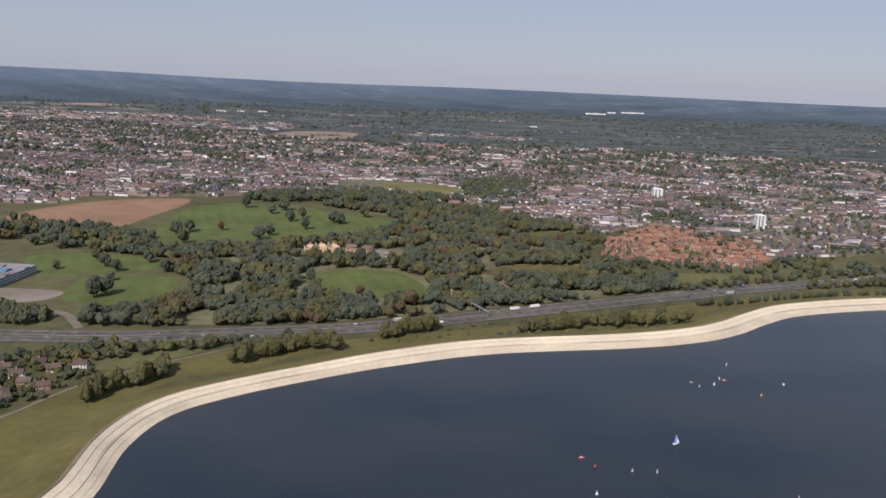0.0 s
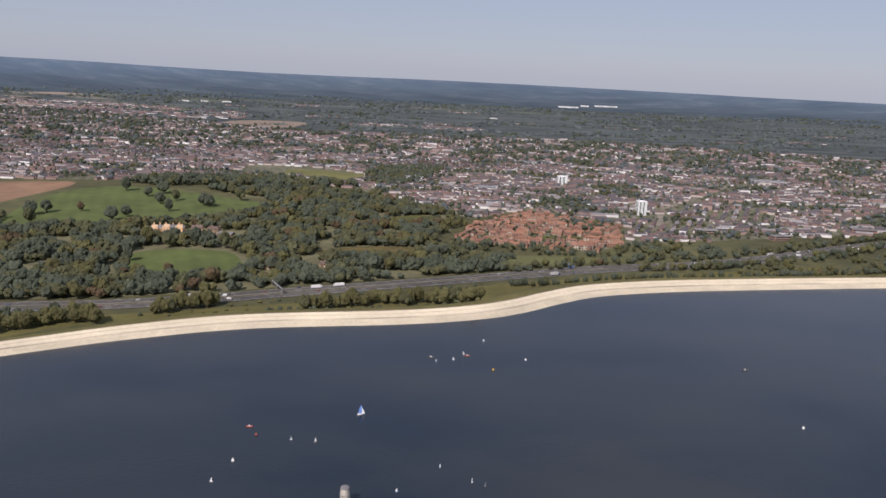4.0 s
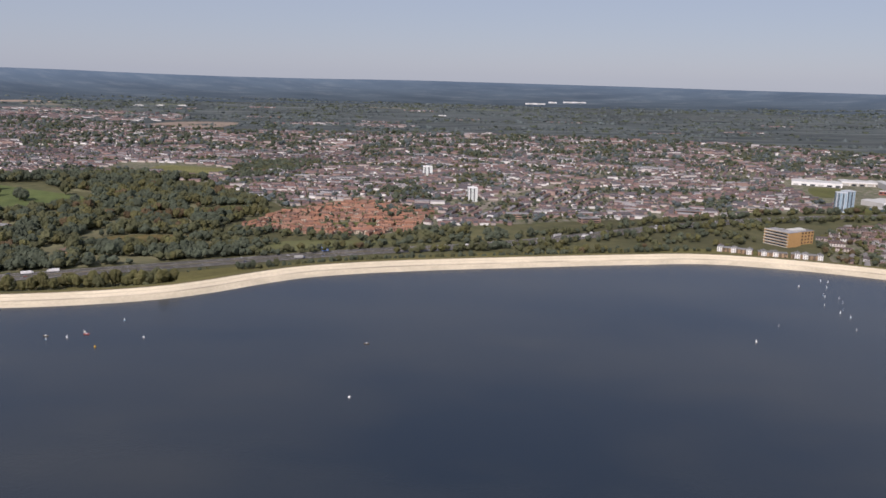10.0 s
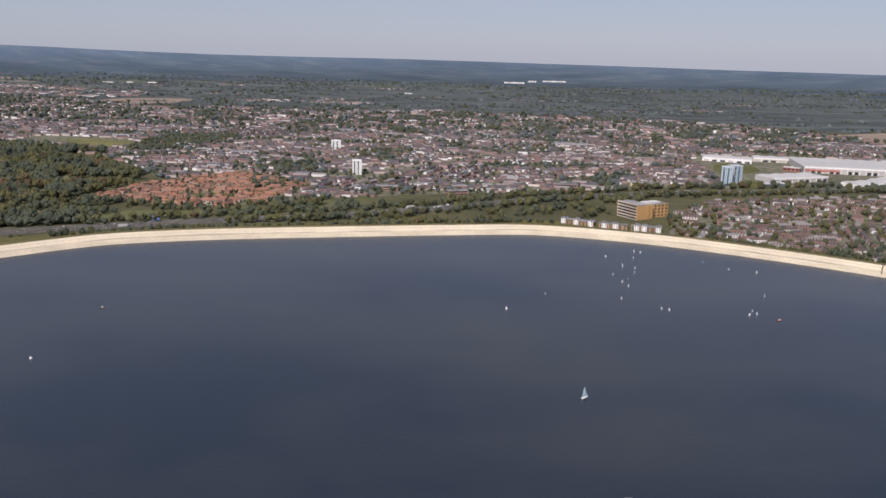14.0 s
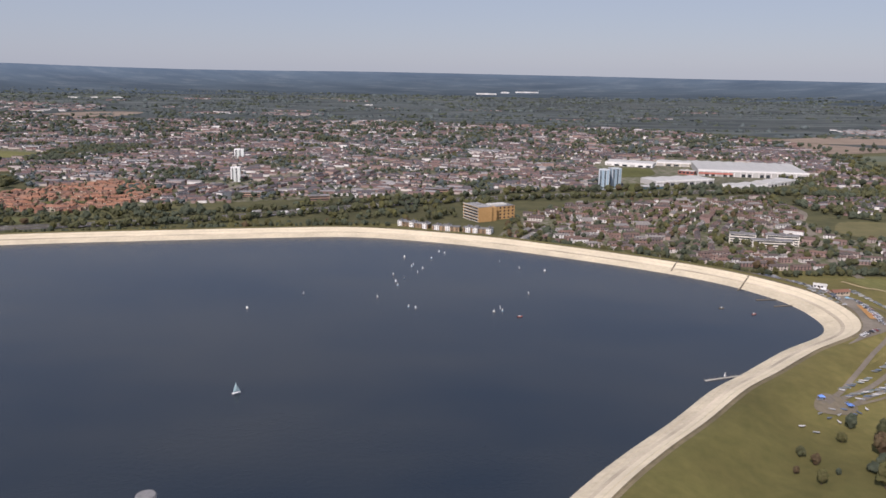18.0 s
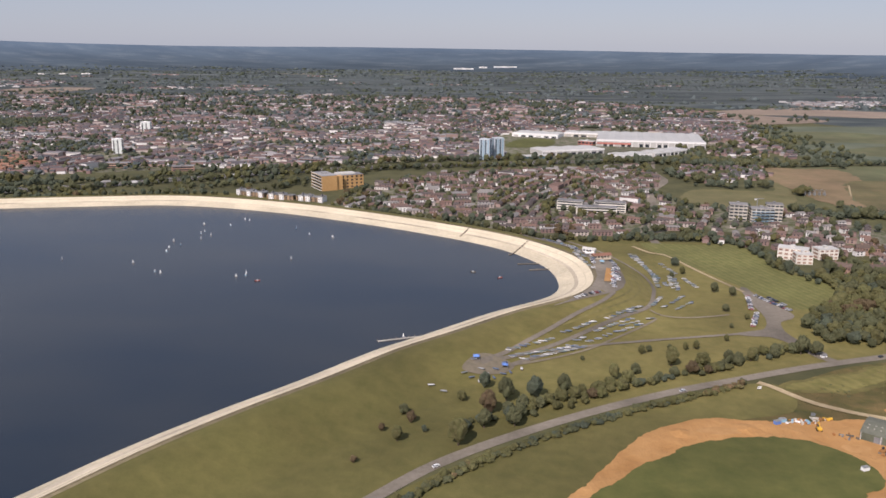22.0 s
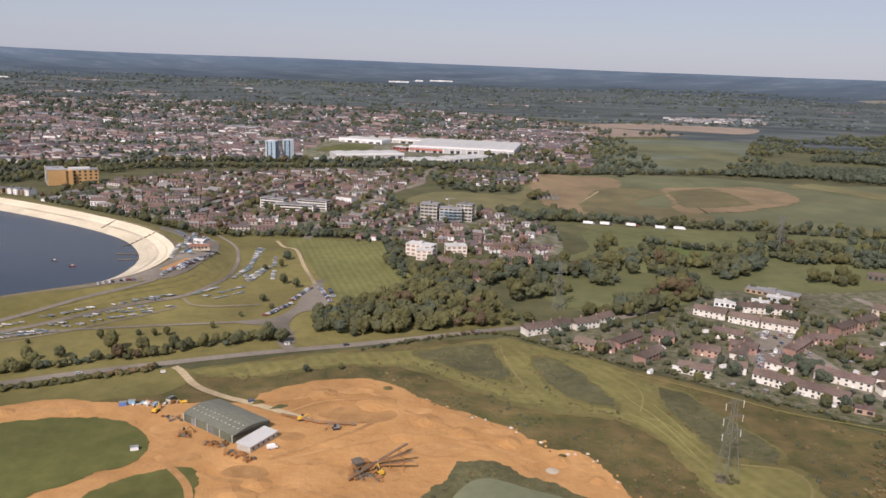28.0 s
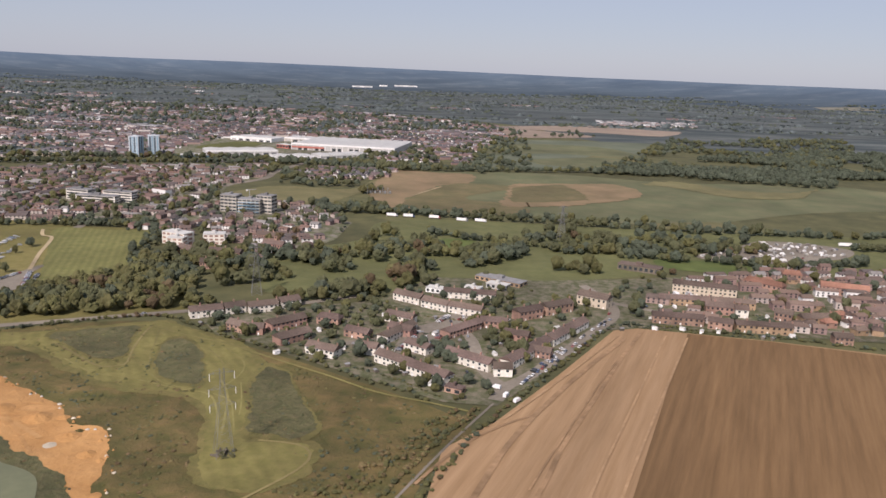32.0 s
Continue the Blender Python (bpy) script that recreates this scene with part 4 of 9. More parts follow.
# sailing club grounds
patch("club_grass", [(700, 170), (770, 205), (804, 247), (827, 271), (866, 299), (946, 339), (991, 357), (1054, 380), (1088, 396), (1083, 412), (1038, 493), (1022, 505), (1014, 568), (951, 577), (900, 605), (850, 590), (880, 500), (840, 400), (760, 300)], BANK_GRASS, "dry mown grass round the sailing club", "grass", 0.03, level=True)
patch("park_field", [(951, 569), (986, 566), (1016, 565), (1023, 504), (1037, 480), (1030, 447), (1003, 429), (993, 452), (983, 476), (971, 507), (957, 538)], PARK_GRASS, "mown park grass with stripes", "grass", 0.14, drape=True)
patch("park_field", [(850, 339), (905, 363), (945, 382), (980, 372), (945, 348), (905, 331), (868, 307), (838, 302), (815, 287), (812, 307)], BANK_GRASS, "dry mown grass beside the road", "grass", 0.1, drape=True)
patch("car_park", [(957, 391), (966, 395), (974, 399), (980, 415), (981, 440), (984, 465), (988, 466), (989, 449), (996, 424), (994, 415), (986, 409), (983, 400), (983, 388), (990, 367), (984, 366), (978, 380), (972, 387), (963, 388)], TARMAC, "grey tarmac forecourt with parked cars", "car park", 0.22, 4, True)
patch("club_yard", [(898, 558), (904, 528), (906, 476), (902, 447), (915, 446), (918.5, 470), (918, 505), (908, 545)], TARMAC, "tarmac yard beside the sailing club", "yard", 0.25, drape=True)
patch("promenade", [(868, 550), (886, 530), (901, 508), (903, 469), (899, 445), (885, 417), (872, 402), (884, 411), (903, 426), (914, 442), (917, 462), (917, 500), (908, 530), (893, 552), (874, 568)], TARMAC, "worn grey tarmac promenade above the beach", "promenade", 0.24, 4, True)
patch("sand_court", [(904, 445), (909, 446), (915, 472), (910, 473)], SAND, "small orange sand court", "court", 0.4, 0, True)

strip("field_track", [(1181, 757), (1195, 790), (1209, 823)], 1.6, PALE_TRACK, "pale bare track across the field", 0.6, category="track")
# Floor colour is shifted to blue-grey, with the far haze mixed in.
FOREST_FLOOR = material("hazed_forest_floor", (0.036, 0.049, 0.05), (0.092, 0.101, 0.092), 0.018, 1.0, 0.0, coarse=0.25, drift=0.35, stops=(0.4, 0.62))
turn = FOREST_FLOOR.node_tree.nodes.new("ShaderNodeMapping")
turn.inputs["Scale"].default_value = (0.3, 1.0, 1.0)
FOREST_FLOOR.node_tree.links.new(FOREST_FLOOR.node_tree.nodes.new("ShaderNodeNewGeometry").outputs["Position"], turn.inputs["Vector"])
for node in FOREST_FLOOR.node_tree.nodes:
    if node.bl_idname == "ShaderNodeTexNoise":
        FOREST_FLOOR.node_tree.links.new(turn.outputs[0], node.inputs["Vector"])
patch("woodland_floor", [(-4100, 2150), (-2600, 2500), (-1300, 2500), (-600, 2300), (-200, 2100), (500, 2150), (1100, 2000), (1400, 1760), (1500, 1420), (2300, 1060), (3600, 1300), (4400, 1500), (4400, 2000), (3800, 2700), (2900, 3400), (1800, 3960), (600, 4080), (-700, 3900), (-2000, 3200), (-3000, 2700)], FOREST_FLOOR, "dark haze-tinted floor of the distant woods", "ground", 0.3, 3)

# ---- roads ----
strip("road", [(700, 90), (770, 201), (804, 246), (827, 270), (866, 298), (908, 322), (946, 339), (972, 350), (991, 357), (1020, 367), (1054, 381), (1092, 396), (1130, 409), (1165, 430)], 4.8, TARMAC, "two-lane tarmac road past the reservoir")
TRODDEN = material("trodden_gravel", (0.17, 0.145, 0.1), (0.24, 0.205, 0.145), 0.5, 0.95, 0.15)
strip("service_road", [(884, 588), (895, 578), (904, 566), (921, 538), (932, 498), (935, 467), (931, 445), (923, 424), (905, 404), (882, 381), (862, 362), (845, 349), (834, 341)], 2.1, TARMAC, "narrow road looping past parked boats", 0.3)
strip("service_road", [(833, 342), (845, 352), (860, 370), (880, 394), (898, 415), (908, 432)], 2.0, TARMAC, "service road climbing the embankment", 0.32)
strip("service_road", [(836, 339), (851, 347), (881, 365), (898, 381), (919, 403), (926, 413)], 1.5, TRODDEN, "trodden gravel lane between parked boats", 0.3, category="track")
strip("service_road", [(840, 338), (862, 357), (884, 371), (911, 379), (935, 385), (960, 391)], 2.2, TARMAC, "narrow road across the grass", 0.31)
strip("service_road", [(924, 422), (930, 415), (940, 413), (955, 416), (966, 420)], 1.6, TRODDEN, "trodden gravel lane across the grass", 0.33, category="track")
for i, pts in enumerate(([(875, 386), (890, 400), (910, 421), (922, 441), (925, 455), (924, 475)], [(886, 392), (899, 404), (917, 420), (928, 437), (930, 452), (929, 480)], [(868, 383), (885, 399), (906, 422), (918, 442), (921, 460)])):
    strip("mown_line", pts, 1.2, DRY_MOWN, "pale mower line along the outer slope", 0.12 + 0.013 * i, category="path")
patch("forecourt", [(828, 336), (834, 347), (842, 350), (850, 346), (846, 339), (836, 335)], TRODDEN, "trodden gravel turning place", "yard", 0.27, drape=True)
strip("service_road", [(985, 380), (984, 367), (990, 357)], 5.0, TARMAC, "short road joining the forecourt", 0.33)
strip("footpath", [(943, 560), (951, 543), (960, 536), (972, 495), (982, 465), (985, 455)], 2.2, PALE_TRACK, "pale gravel path across the park", 0.3, category="path")
strip("estate_road", [(1222, 303), (1227, 316), (1236, 326), (1251, 349), (1276, 389), (1287, 409), (1289, 432), (1281, 466)], 5.5, TARMAC, "residential road lined with parked cars", 0.25)
strip("estate_road", [(1226, 315), (1219, 333), (1217, 364), (1212, 389), (1222, 415)], 5.0, TARMAC, "residential road between terraces", 0.22)
strip("estate_road", [(1160, 355), (1180, 366), (1200, 379), (1214, 386)], 4.0, TARMAC, "short residential cul-de-sac of houses", 0.24)
strip("estate_road", [(1291, 430), (1331, 407), (1382, 394), (1442, 389)], 4.5, TARMAC, "residential road behind terraces", 0.24)
strip("town_road", [(991, 715), (1006, 779), (1031, 837), (1033, 900), (1059, 1006), (1086, 1047), (1150, 1081)], 8.0, TARMAC, "curving main road past warehouses", 0.25)
strip("town_road", [(961, 569), (963, 611), (976, 663), (991, 715)], 6.0, TARMAC, "straight high street between houses", 0.25)
strip("town_road", [(410, 922), (451, 1048), (522, 1158), (588, 1257), (666, 1387)], 8.0, TARMAC, "broad town road beside the tower block", 0.25)
strip("slip_road", [(-334, 567), (-288, 552), (-261, 541), (-248, 526), (-237, 511)], 6.0, TARMAC, "slip road beside the motorway", 0.25)
strip("lane", [(-331, 332), (-233, 347), (-213, 370), (-197, 407), (-176, 436), (-158, 455), (-125, 485)], 1.6, TARMAC, "narrow lane below the embankment", 0.3)
M4 = [(-525, 483), (-404, 485), (-278, 491), (-208, 496), (-139, 511), (-66, 529), (-8, 552), (56, 582), (124, 613), (204, 650), (294, 691), (390, 725), (464, 760), (545, 809), (636, 862), (763, 917), (902, 953), (1011, 981)]
motorway = strip("motorway", M4, 23.0, MOTORWAY, "grey six-lane motorway with a central reservation", 0.35)
strip("central_reservation", M4, 2.4, ROUGH_GRASS, "grassy strip", 0.45, parent=motorway)
for side in (-1, 1):
    strip("lane_line", M4, 0.35, LANE_PAINT, "", 0.42, side * 10.4, motorway)
    strip("lane_line", M4, 0.3, LANE_PAINT, "", 0.42, side * 1.8, motorway)
    for off in (4.8, 7.9):
        strip("lane_line", M4, 0.3, LANE_PAINT, "", 0.42, side * off, motorway, dash=3)
    strip("crash_barrier", M4, 0.25, STEEL, "grey steel barrier", 1.0, side * 0.5, motorway)


strip("farm_lane", [(1190, 235), (1205, 268), (1221, 300)], 0.9, TARMAC, "narrow fenced lane beside the stubble field", 0.25)


# ---- trees ----
def ball(sub):
    bm = bmesh.new()
    bmesh.ops.create_icosphere(bm, subdivisions=sub, radius=1.0)
    v, f = np.array([p.co[:] for p in bm.verts]), np.array([[p.index for p in q.verts] for q in bm.faces])
    bm.free()
    return v, f


BALLS = {s: ball(s) for s in (1, 2)}


def crown(rng, blobs, sub, leaves, leaf=0.16, tall=1.0, low=0.35):
    """Corners and triangles of a crown about 1 in radius, of uneven clumps with loose sprays of leaves over them."""
    vs, fs, n = [], [], 0
    bv, bf = BALLS[sub]
    spots = []
    for i in range(blobs):
        a, h = i * 2.4 + rng.uniform(-0.5, 0.5), rng.uniform(0, 1)
        r = (0.62 if i else 0.0) * math.sqrt(max(0.05, 1 - (2 * h - 0.9) ** 2)) * rng.uniform(0.7, 1.15)
        c = np.array([r * math.cos(a), r * math.sin(a), low + 0.3 + h * 1.25 * tall])
        s = rng.uniform(0.36, 0.6) * (1.25 if i == 0 else 1.0)
        q = bv * (s * (1 + 0.28 * rng.uniform(-1, 1, (len(bv), 1)))) * np.array([1, 1, 0.85]) + c
        vs.append(q), fs.append(bf + n)
        n += len(bv)
        spots.append((c, s))
    for _ in range(leaves):
        c, s = spots[rng.integers(len(spots))]
        d = rng.normal(size=3)
        d /= np.linalg.norm(d)
        p = c + d * s * rng.uniform(0.85, 1.25)
        u, w = rng.normal(size=3), rng.normal(size=3)
        u, w = u / np.linalg.norm(u) * leaf * rng.uniform(0.6, 1.4), w / np.linalg.norm(w) * leaf * rng.uniform(0.6, 1.4)
        vs.append(np.array([p, p + u, p + u * 0.4 + w])), fs.append(np.array([[0, 1, 2]]) + n)
        n += 3
    return np.concatenate(vs), np.concatenate(fs)


def dome(rng, lobes, leaves, leaf=0.12, tall=1.0, sub=2):
    """Corners and triangles of a full rounded crown about 1 in radius: one uneven dome with shallow lobes and loose leaves over it."""
    bv, bf = BALLS[sub]
    lv, lf = BALLS[1]
    shift = rng.uniform(0, 50)
    wave = np.array([noise.noise(Vector(p) * 1.9 + Vector((shift, 0, 0))) for p in bv])[:, None]
    vs, fs = [bv * (0.8 + 0.42 * wave) * np.array([1, 1, 0.92 * tall]) + np.array([0, 0, 0.95 * tall + 0.12])], [bf]
    n, spots = len(bv), []
    for i in range(lobes):
        a, h = i * 2.4 + rng.uniform(-0.5, 0.5), rng.uniform(-0.35, 0.95)
        r = 0.66 * math.sqrt(1 - h * h) * rng.uniform(0.85, 1.15)
        c, s = np.array([r * math.cos(a), r * math.sin(a), (0.95 + 0.62 * h) * tall + 0.12]), rng.uniform(0.22, 0.44)
        vs.append(lv * (s * (1 + 0.2 * rng.uniform(-1, 1, (len(lv), 1)))) + c), fs.append(lf + n)
        n += len(lv)
        spots.append((c, s))
    d = rng.normal(size=(leaves, 3))
    d /= np.linalg.norm(d, axis=1)[:, None]
    for way in d:
        c, s = spots[rng.integers(len(spots))]
        p = c + way * s * rng.uniform(0.9, 1.15)
        u, w = (q / np.linalg.norm(q) * leaf * rng.uniform(0.6, 1.4) for q in rng.normal(size=(2, 3)))
        vs.append(np.array([p, p + u, p + u * 0.4 + w])), fs.append(np.array([[0, 1, 2]]) + n)
        n += 3
    return np.concatenate(vs), np.concatenate(fs)


RNG = np.random.default_rng(7)
FAR_CROWNS = [dome(RNG, 4, 14, 0.3, RNG.uniform(0.7, 1.1), 1) for _ in range(7)]
MID_CROWNS = [dome(RNG, 9, 70, 0.15, RNG.uniform(0.75, 1.2)) for _ in range(9)]
NEAR_CROWNS = [dome(RNG, 26, 620, 0.1, RNG.uniform(0.85, 1.2)) for _ in range(6)]
COPSE_CROWNS = [dome(RNG, 3, 10, 0.4, RNG.uniform(0.7, 1.0), 1) for _ in range(7)]
LOW_CROWNS = [crown(RNG, 1, 1, 8, 0.6, RNG.uniform(0.5, 0.8), -0.65) for _ in range(6)]
TUFTS = [crown(RNG, 1, 1, 12, 0.5, 0.3, -0.25) for _ in range(5)]
BUSH_CROWNS = [crown(RNG, 6, 2, 160, 0.16, 0.35, -0.1) for _ in range(4)]


def copies(kinds, spots, sizes, tall=(0.85, 1.25)):
    """Many crowns joined into arrays."""
    vs, fs, n = [], [], 0
    for (x, y, z), r in zip(spots, sizes):
        v, f = kinds[RNG.integers(len(kinds))]
        a = RNG.uniform(0, math.tau)
        c, s = math.cos(a), math.sin(a)
        q = v * np.array([r, r, r * RNG.uniform(*tall)])
        vs.append(np.stack([q[:, 0] * c - q[:, 1] * s + x, q[:, 0] * s + q[:, 1] * c + y, q[:, 2] + z], 1)), fs.append(f + n)
        n += len(v)
    return np.concatenate(vs), np.concatenate(fs)


def wood(label, spots, sizes, mix, kinds, tall=(0.85, 1.25), name="woodland", soft=False):
    """Woodland that nobody could count: one object for each sort of leaf."""
    spots, sizes = np.atleast_2d(spots), np.asarray(sizes, float)
    if len(spots) == 0:
        return
    spots = np.column_stack([spots[:, :2], height(spots[:, :2]) - 0.1])
    sorts = list(mix)
    share = np.cumsum(list(mix.values())) / sum(mix.values())
    # sorts of tree stand together in loose groups
    drift = np.array([noise.noise(Vector((x / 34, y / 34, 2.0))) for x, y in spots[:, :2]]) * 0.75 + RNG.normal(0, 0.16, len(spots))
    pick = np.searchsorted(share, (np.argsort(np.argsort(drift)) + 0.5) / len(spots))
    words = {"weed": "dry brown", "hazed": "haze-blue", "dark": "dark green", "green": "mid-green", "olive": "olive-yellow", "rust": "rust-brown autumn"}
    for i, sort in enumerate(sorts):
        if (pick == i).any():
            v, f = copies(kinds, spots[pick == i], sizes[pick == i], tall)
            tagged(new(name, arrays(name, v, f, [LEAF[sort]], None, soft)), words[sort] + " " + label, "trees", kind="stuff")


def scatter(outline, spacing, rng, holes=(), clear=(), thin=0.0, wave=60.0, closed=True, stretch=1.0):
    """Points strewn over an outline, loosely spaced, outside the holes and away from the lines in clear."""
    line = spline(outline, 5) if closed else np.array(outline, float)
    lo, hi = line.min(0), line.max(0)
    gx, gy = np.meshgrid(np.arange(lo[0], hi[0], spacing), np.arange(lo[1], hi[1], spacing))
    q = np.stack([gx.ravel(), gy.ravel()], 1) + rng.uniform(-0.48, 0.48, (gx.size, 2)) * spacing
    keep = within(q, line)
    for h in holes:
        keep &= ~within(q, spline(h, 5))
    for road, width in clear:
        keep &= reach(q, road) > width
    q = q[keep]
    if thin:
        q = q[[noise.noise(Vector((x / wave / stretch, y / wave, 5.0))) > thin - 0.5 for x, y in q]]
    return q


def along(points, spacing, rng, spread, offset=0.0):
    line = spline(points, 10, False)
    step = np.r_[0, np.hypot(*np.diff(line, axis=0).T).cumsum()]
    at = np.arange(0, step[-1], spacing)
    q = np.stack([np.interp(at, step, line[:, k]) for k in (0, 1)], 1)
    d = np.gradient(q, axis=0)
    side = np.stack([-d[:, 1], d[:, 0]], 1) / np.hypot(*d.T)[:, None]
    return q + side * (offset + rng.uniform(-spread, spread, len(q)))[:, None] + rng.uniform(-spacing, spacing, q.shape) * 0.4


def sizes(q, lo, hi):
    return RNG.uniform(lo, hi, len(q))


M4_LINE = spline(M4, 8, False)
MIXED = {"dark": 7, "green": 5, "olive": 1.8, "rust": 0.45}
MANSION_HOLES = [[(-120, 670), (-92, 704), (-37, 704), (-10, 665), (0, 626), (-31, 608), (-72, 603), (-101, 624)], [(-142, 751), (-132, 785), (-41, 790), (-31, 755), (-81, 743)],
                 [(-294, 588), (-289, 650), (-249, 658), (-213, 646), (-203, 602), (-237, 563), (-268, 567)], [(40, 712), (81, 743), (142, 748), (122, 712), (71, 691)], [(61, 868), (122, 921), (153, 910), (112, 858)]]
q = scatter([(-240, 518), (-131, 528), (-61, 547), (0, 571), (61, 600), (127, 629), (208, 668), (198, 702), (152, 753), (153, 806), (168, 868), (153, 952), (61, 1037), (0, 1079), (-103, 1090), (-154, 1058), (-103, 1010), (-46, 963), (-68, 879),
             (-120, 824), (-214, 771), (-267, 751), (-296, 816), (-337, 832), (-388, 839), (-480, 868), (-489, 816), (-376, 743), (-325, 735), (-249, 717), (-235, 670), (-208, 650), (-197, 598), (-228, 557)],
            6.4, RNG, MANSION_HOLES, [(M4_LINE, 15)], 0.33, 30)
wood("broadleaf trees of a country park", q, RNG.uniform(2.6, 3.9, len(q)) + RNG.uniform(0, 1, len(q)) ** 2 * 2.6, MIXED, MID_CROWNS)
# a row of tall turning trees along the edge of a clearing
q = np.concatenate([along([(42, 822), (82, 827), (120, 839), (180, 859)], 6.2, RNG, 1.5), along([(60, 832), (120, 848), (178, 868)], 8.0, RNG, 2.0)])
wood("tall trees in a row beside the clearing", q, sizes(q, 3.2, 4.4), {"rust": 4, "olive": 4, "green": 1}, MID_CROWNS, (1.2, 1.6))
q = np.concatenate([scatter([(47, 1170), (95, 1156), (135, 1258), (156, 1388), (98, 1407), (54, 1352), (35, 1291)], 8.0, RNG), scatter([(230, 1071), (277, 985), (330, 965), (349, 1104), (303, 1165), (242, 1174)], 10.0, RNG, thin=0.55, wave=22)])
wood("dark grove among town houses", q, sizes(q, 2.8, 4.6), {"dark": 3, "green": 1}, FAR_CROWNS)
q = scatter([(-267, 1074), (-205, 1068), (-154, 1090), (0, 1111), (31, 1143), (-103, 1164), (-237, 1132)], 8.5, RNG)
wood("trees behind the golf course", q, sizes(q, 4, 6), {"dark": 5, "green": 3}, MID_CROWNS)
q = scatter([(-264, 440), (-207, 473), (-141, 489), (-96, 504), (-61, 514), (-101, 493), (-151, 475), (-202, 452)], 6.0, RNG, [], [(M4_LINE, 16)])
wood("trees along the motorway", q, sizes(q, 2.6, 4.0), {"dark": 3, "green": 4, "olive": 2}, MID_CROWNS)
q = scatter([(-424, 511), (-303, 511), (-265, 518), (-278, 547), (-334, 552), (-435, 567)], 6.5, RNG, [], [(M4_LINE, 16)])
wood("trees beside the slip road", q, sizes(q, 2.8, 4.4), {"dark": 5, "green": 4}, MID_CROWNS)
q = np.concatenate([along([(213, 673), (304, 714), (394, 749), (474, 788), (554, 839), (643, 890), (763, 941), (902, 977), (1011, 1005)], 4.6, RNG, 9), along([(383, 702), (473, 742), (563, 797), (653, 850), (773, 895), (902, 928), (1001, 954)], 4.4, RNG, 8),
                    along([(333, 691), (423, 718)], 6, RNG, 3)])
wood("tree belt along the motorway", q, sizes(q, 2.4, 4.2), {"dark": 4, "green": 5, "olive": 1.5, "rust": 0.12}, MID_CROWNS)
q = scatter([(423, 702), (523, 744), (623, 808), (723, 872), (693, 787), (643, 750), (563, 718), (473, 680)], 9, RNG, thin=0.45, wave=40)
wood("scrub between the motorway and the embankment", q, sizes(q, 2.2, 3.6), {"dark": 2, "green": 4, "olive": 3, "rust": 0.2}, MID_CROWNS)
q = scatter([(150, 655), (210, 690), (330, 745), (430, 775), (420, 800), (350, 800), (300, 757), (235, 765), (165, 785)], 8.0, RNG, [[(210, 690), (232, 730), (300, 741), (322, 734), (269, 702), (216, 686)]], [(M4_LINE, 18)], 0.42, 22)
wood("trees between the motorway and the orange-roofed estate", q, sizes(q, 2.0, 4.2), {"dark": 5, "green": 4, "olive": 1}, MID_CROWNS)
q = scatter([(1040, 495), (1070, 474), (1086, 415), (1094, 402), (1010, 376), (996, 384), (995, 408), (1024, 437), (1034, 461)], 5.0, RNG)
wood("trees and willows beside the road", q, sizes(q, 2.2, 3.8), {"dark": 1.5, "green": 4, "olive": 8, "rust": 1.0}, MID_CROWNS)
q = scatter([(1040, 497), (1100, 507), (1150, 539), (1190, 555), (1291, 549), (1332, 529), (1301, 492), (1240, 477), (1190, 446), (1160, 417), (1130, 415), (1100, 407), (1090, 425), (1075, 471)], 5.7, RNG,
            [[(1300, 500), (1340, 495), (1345, 535), (1310, 540)], [(1086, 412), (1096, 436), (1112, 446), (1124, 454), (1150, 474), (1176, 512), (1178, 480), (1160, 452), (1135, 424), (1110, 408)], [(1198, 572), (1226, 576), (1239, 549), (1212, 533)], [(1225, 478), (1262, 534), (1290, 542), (1300, 520), (1262, 490)]], thin=0.44, wave=26)
q = np.concatenate([q, scatter([(1150, 545), (1190, 600), (1290, 620), (1420, 590), (1400, 545), (1300, 545)], 9.5, RNG, [[(1198, 572), (1226, 576), (1239, 549), (1212, 533)]], thin=0.45, wave=40, stretch=2.0)])
wood("trees between the estate and the railway", q, RNG.uniform(1.8, 3.2, len(q)) + RNG.uniform(0, 1, len(q)) ** 2 * 2.2, {"dark": 3, "green": 6, "olive": 3.6, "rust": 0.6}, MID_CROWNS)
q = np.concatenate([along([(1111, 662), (1180, 660), (1241, 652), (1333, 635), (1455, 623), (1608, 633)], 4.5, RNG, 5), along([(1200, 586), (1261, 558), (1286, 544), (1342, 549), (1424, 565)], 4.5, RNG, 4),
                    along([(1291, 549), (1332, 534), (1362, 526)], 4.0, RNG, 5), along([(1495, 575), (1540, 590), (1628, 612)], 4.0, RNG, 6), along([(1372, 528), (1420, 518), (1480, 535)], 4.5, RNG, 3), along([(1150, 706), (1165, 654)], 5, RNG, 3), along([(1160, 675), (1251, 668), (1333, 654), (1404, 646)], 8, RNG, 3)])
wood("hedgerow trees round pastures", q, sizes(q, 2.2, 4.0), {"dark": 5, "green": 4, "olive": 1}, MID_CROWNS)
q = scatter([(1568, 654), (1651, 717), (1816, 781), (1823, 1039), (1677, 995), (1655, 909), (1531, 931), (1470, 995), (1513, 1104), (1938, 1370), (2343, 1039), (2015, 612), (1709, 570)], 9, RNG, thin=0.52, wave=75, stretch=2.0)
wood("woods beyond the fields", q, sizes(q, 3, 5.5), {"dark": 1}, COPSE_CROWNS)
q = scatter([(1386, 974), (1490, 963), (1718, 995), (1823, 1039), (1574, 1040), (1449, 1010)], 6.5, RNG)
wood("dark wood beyond the wide field", q, sizes(q, 3, 5), {"dark": 1}, COPSE_CROWNS)
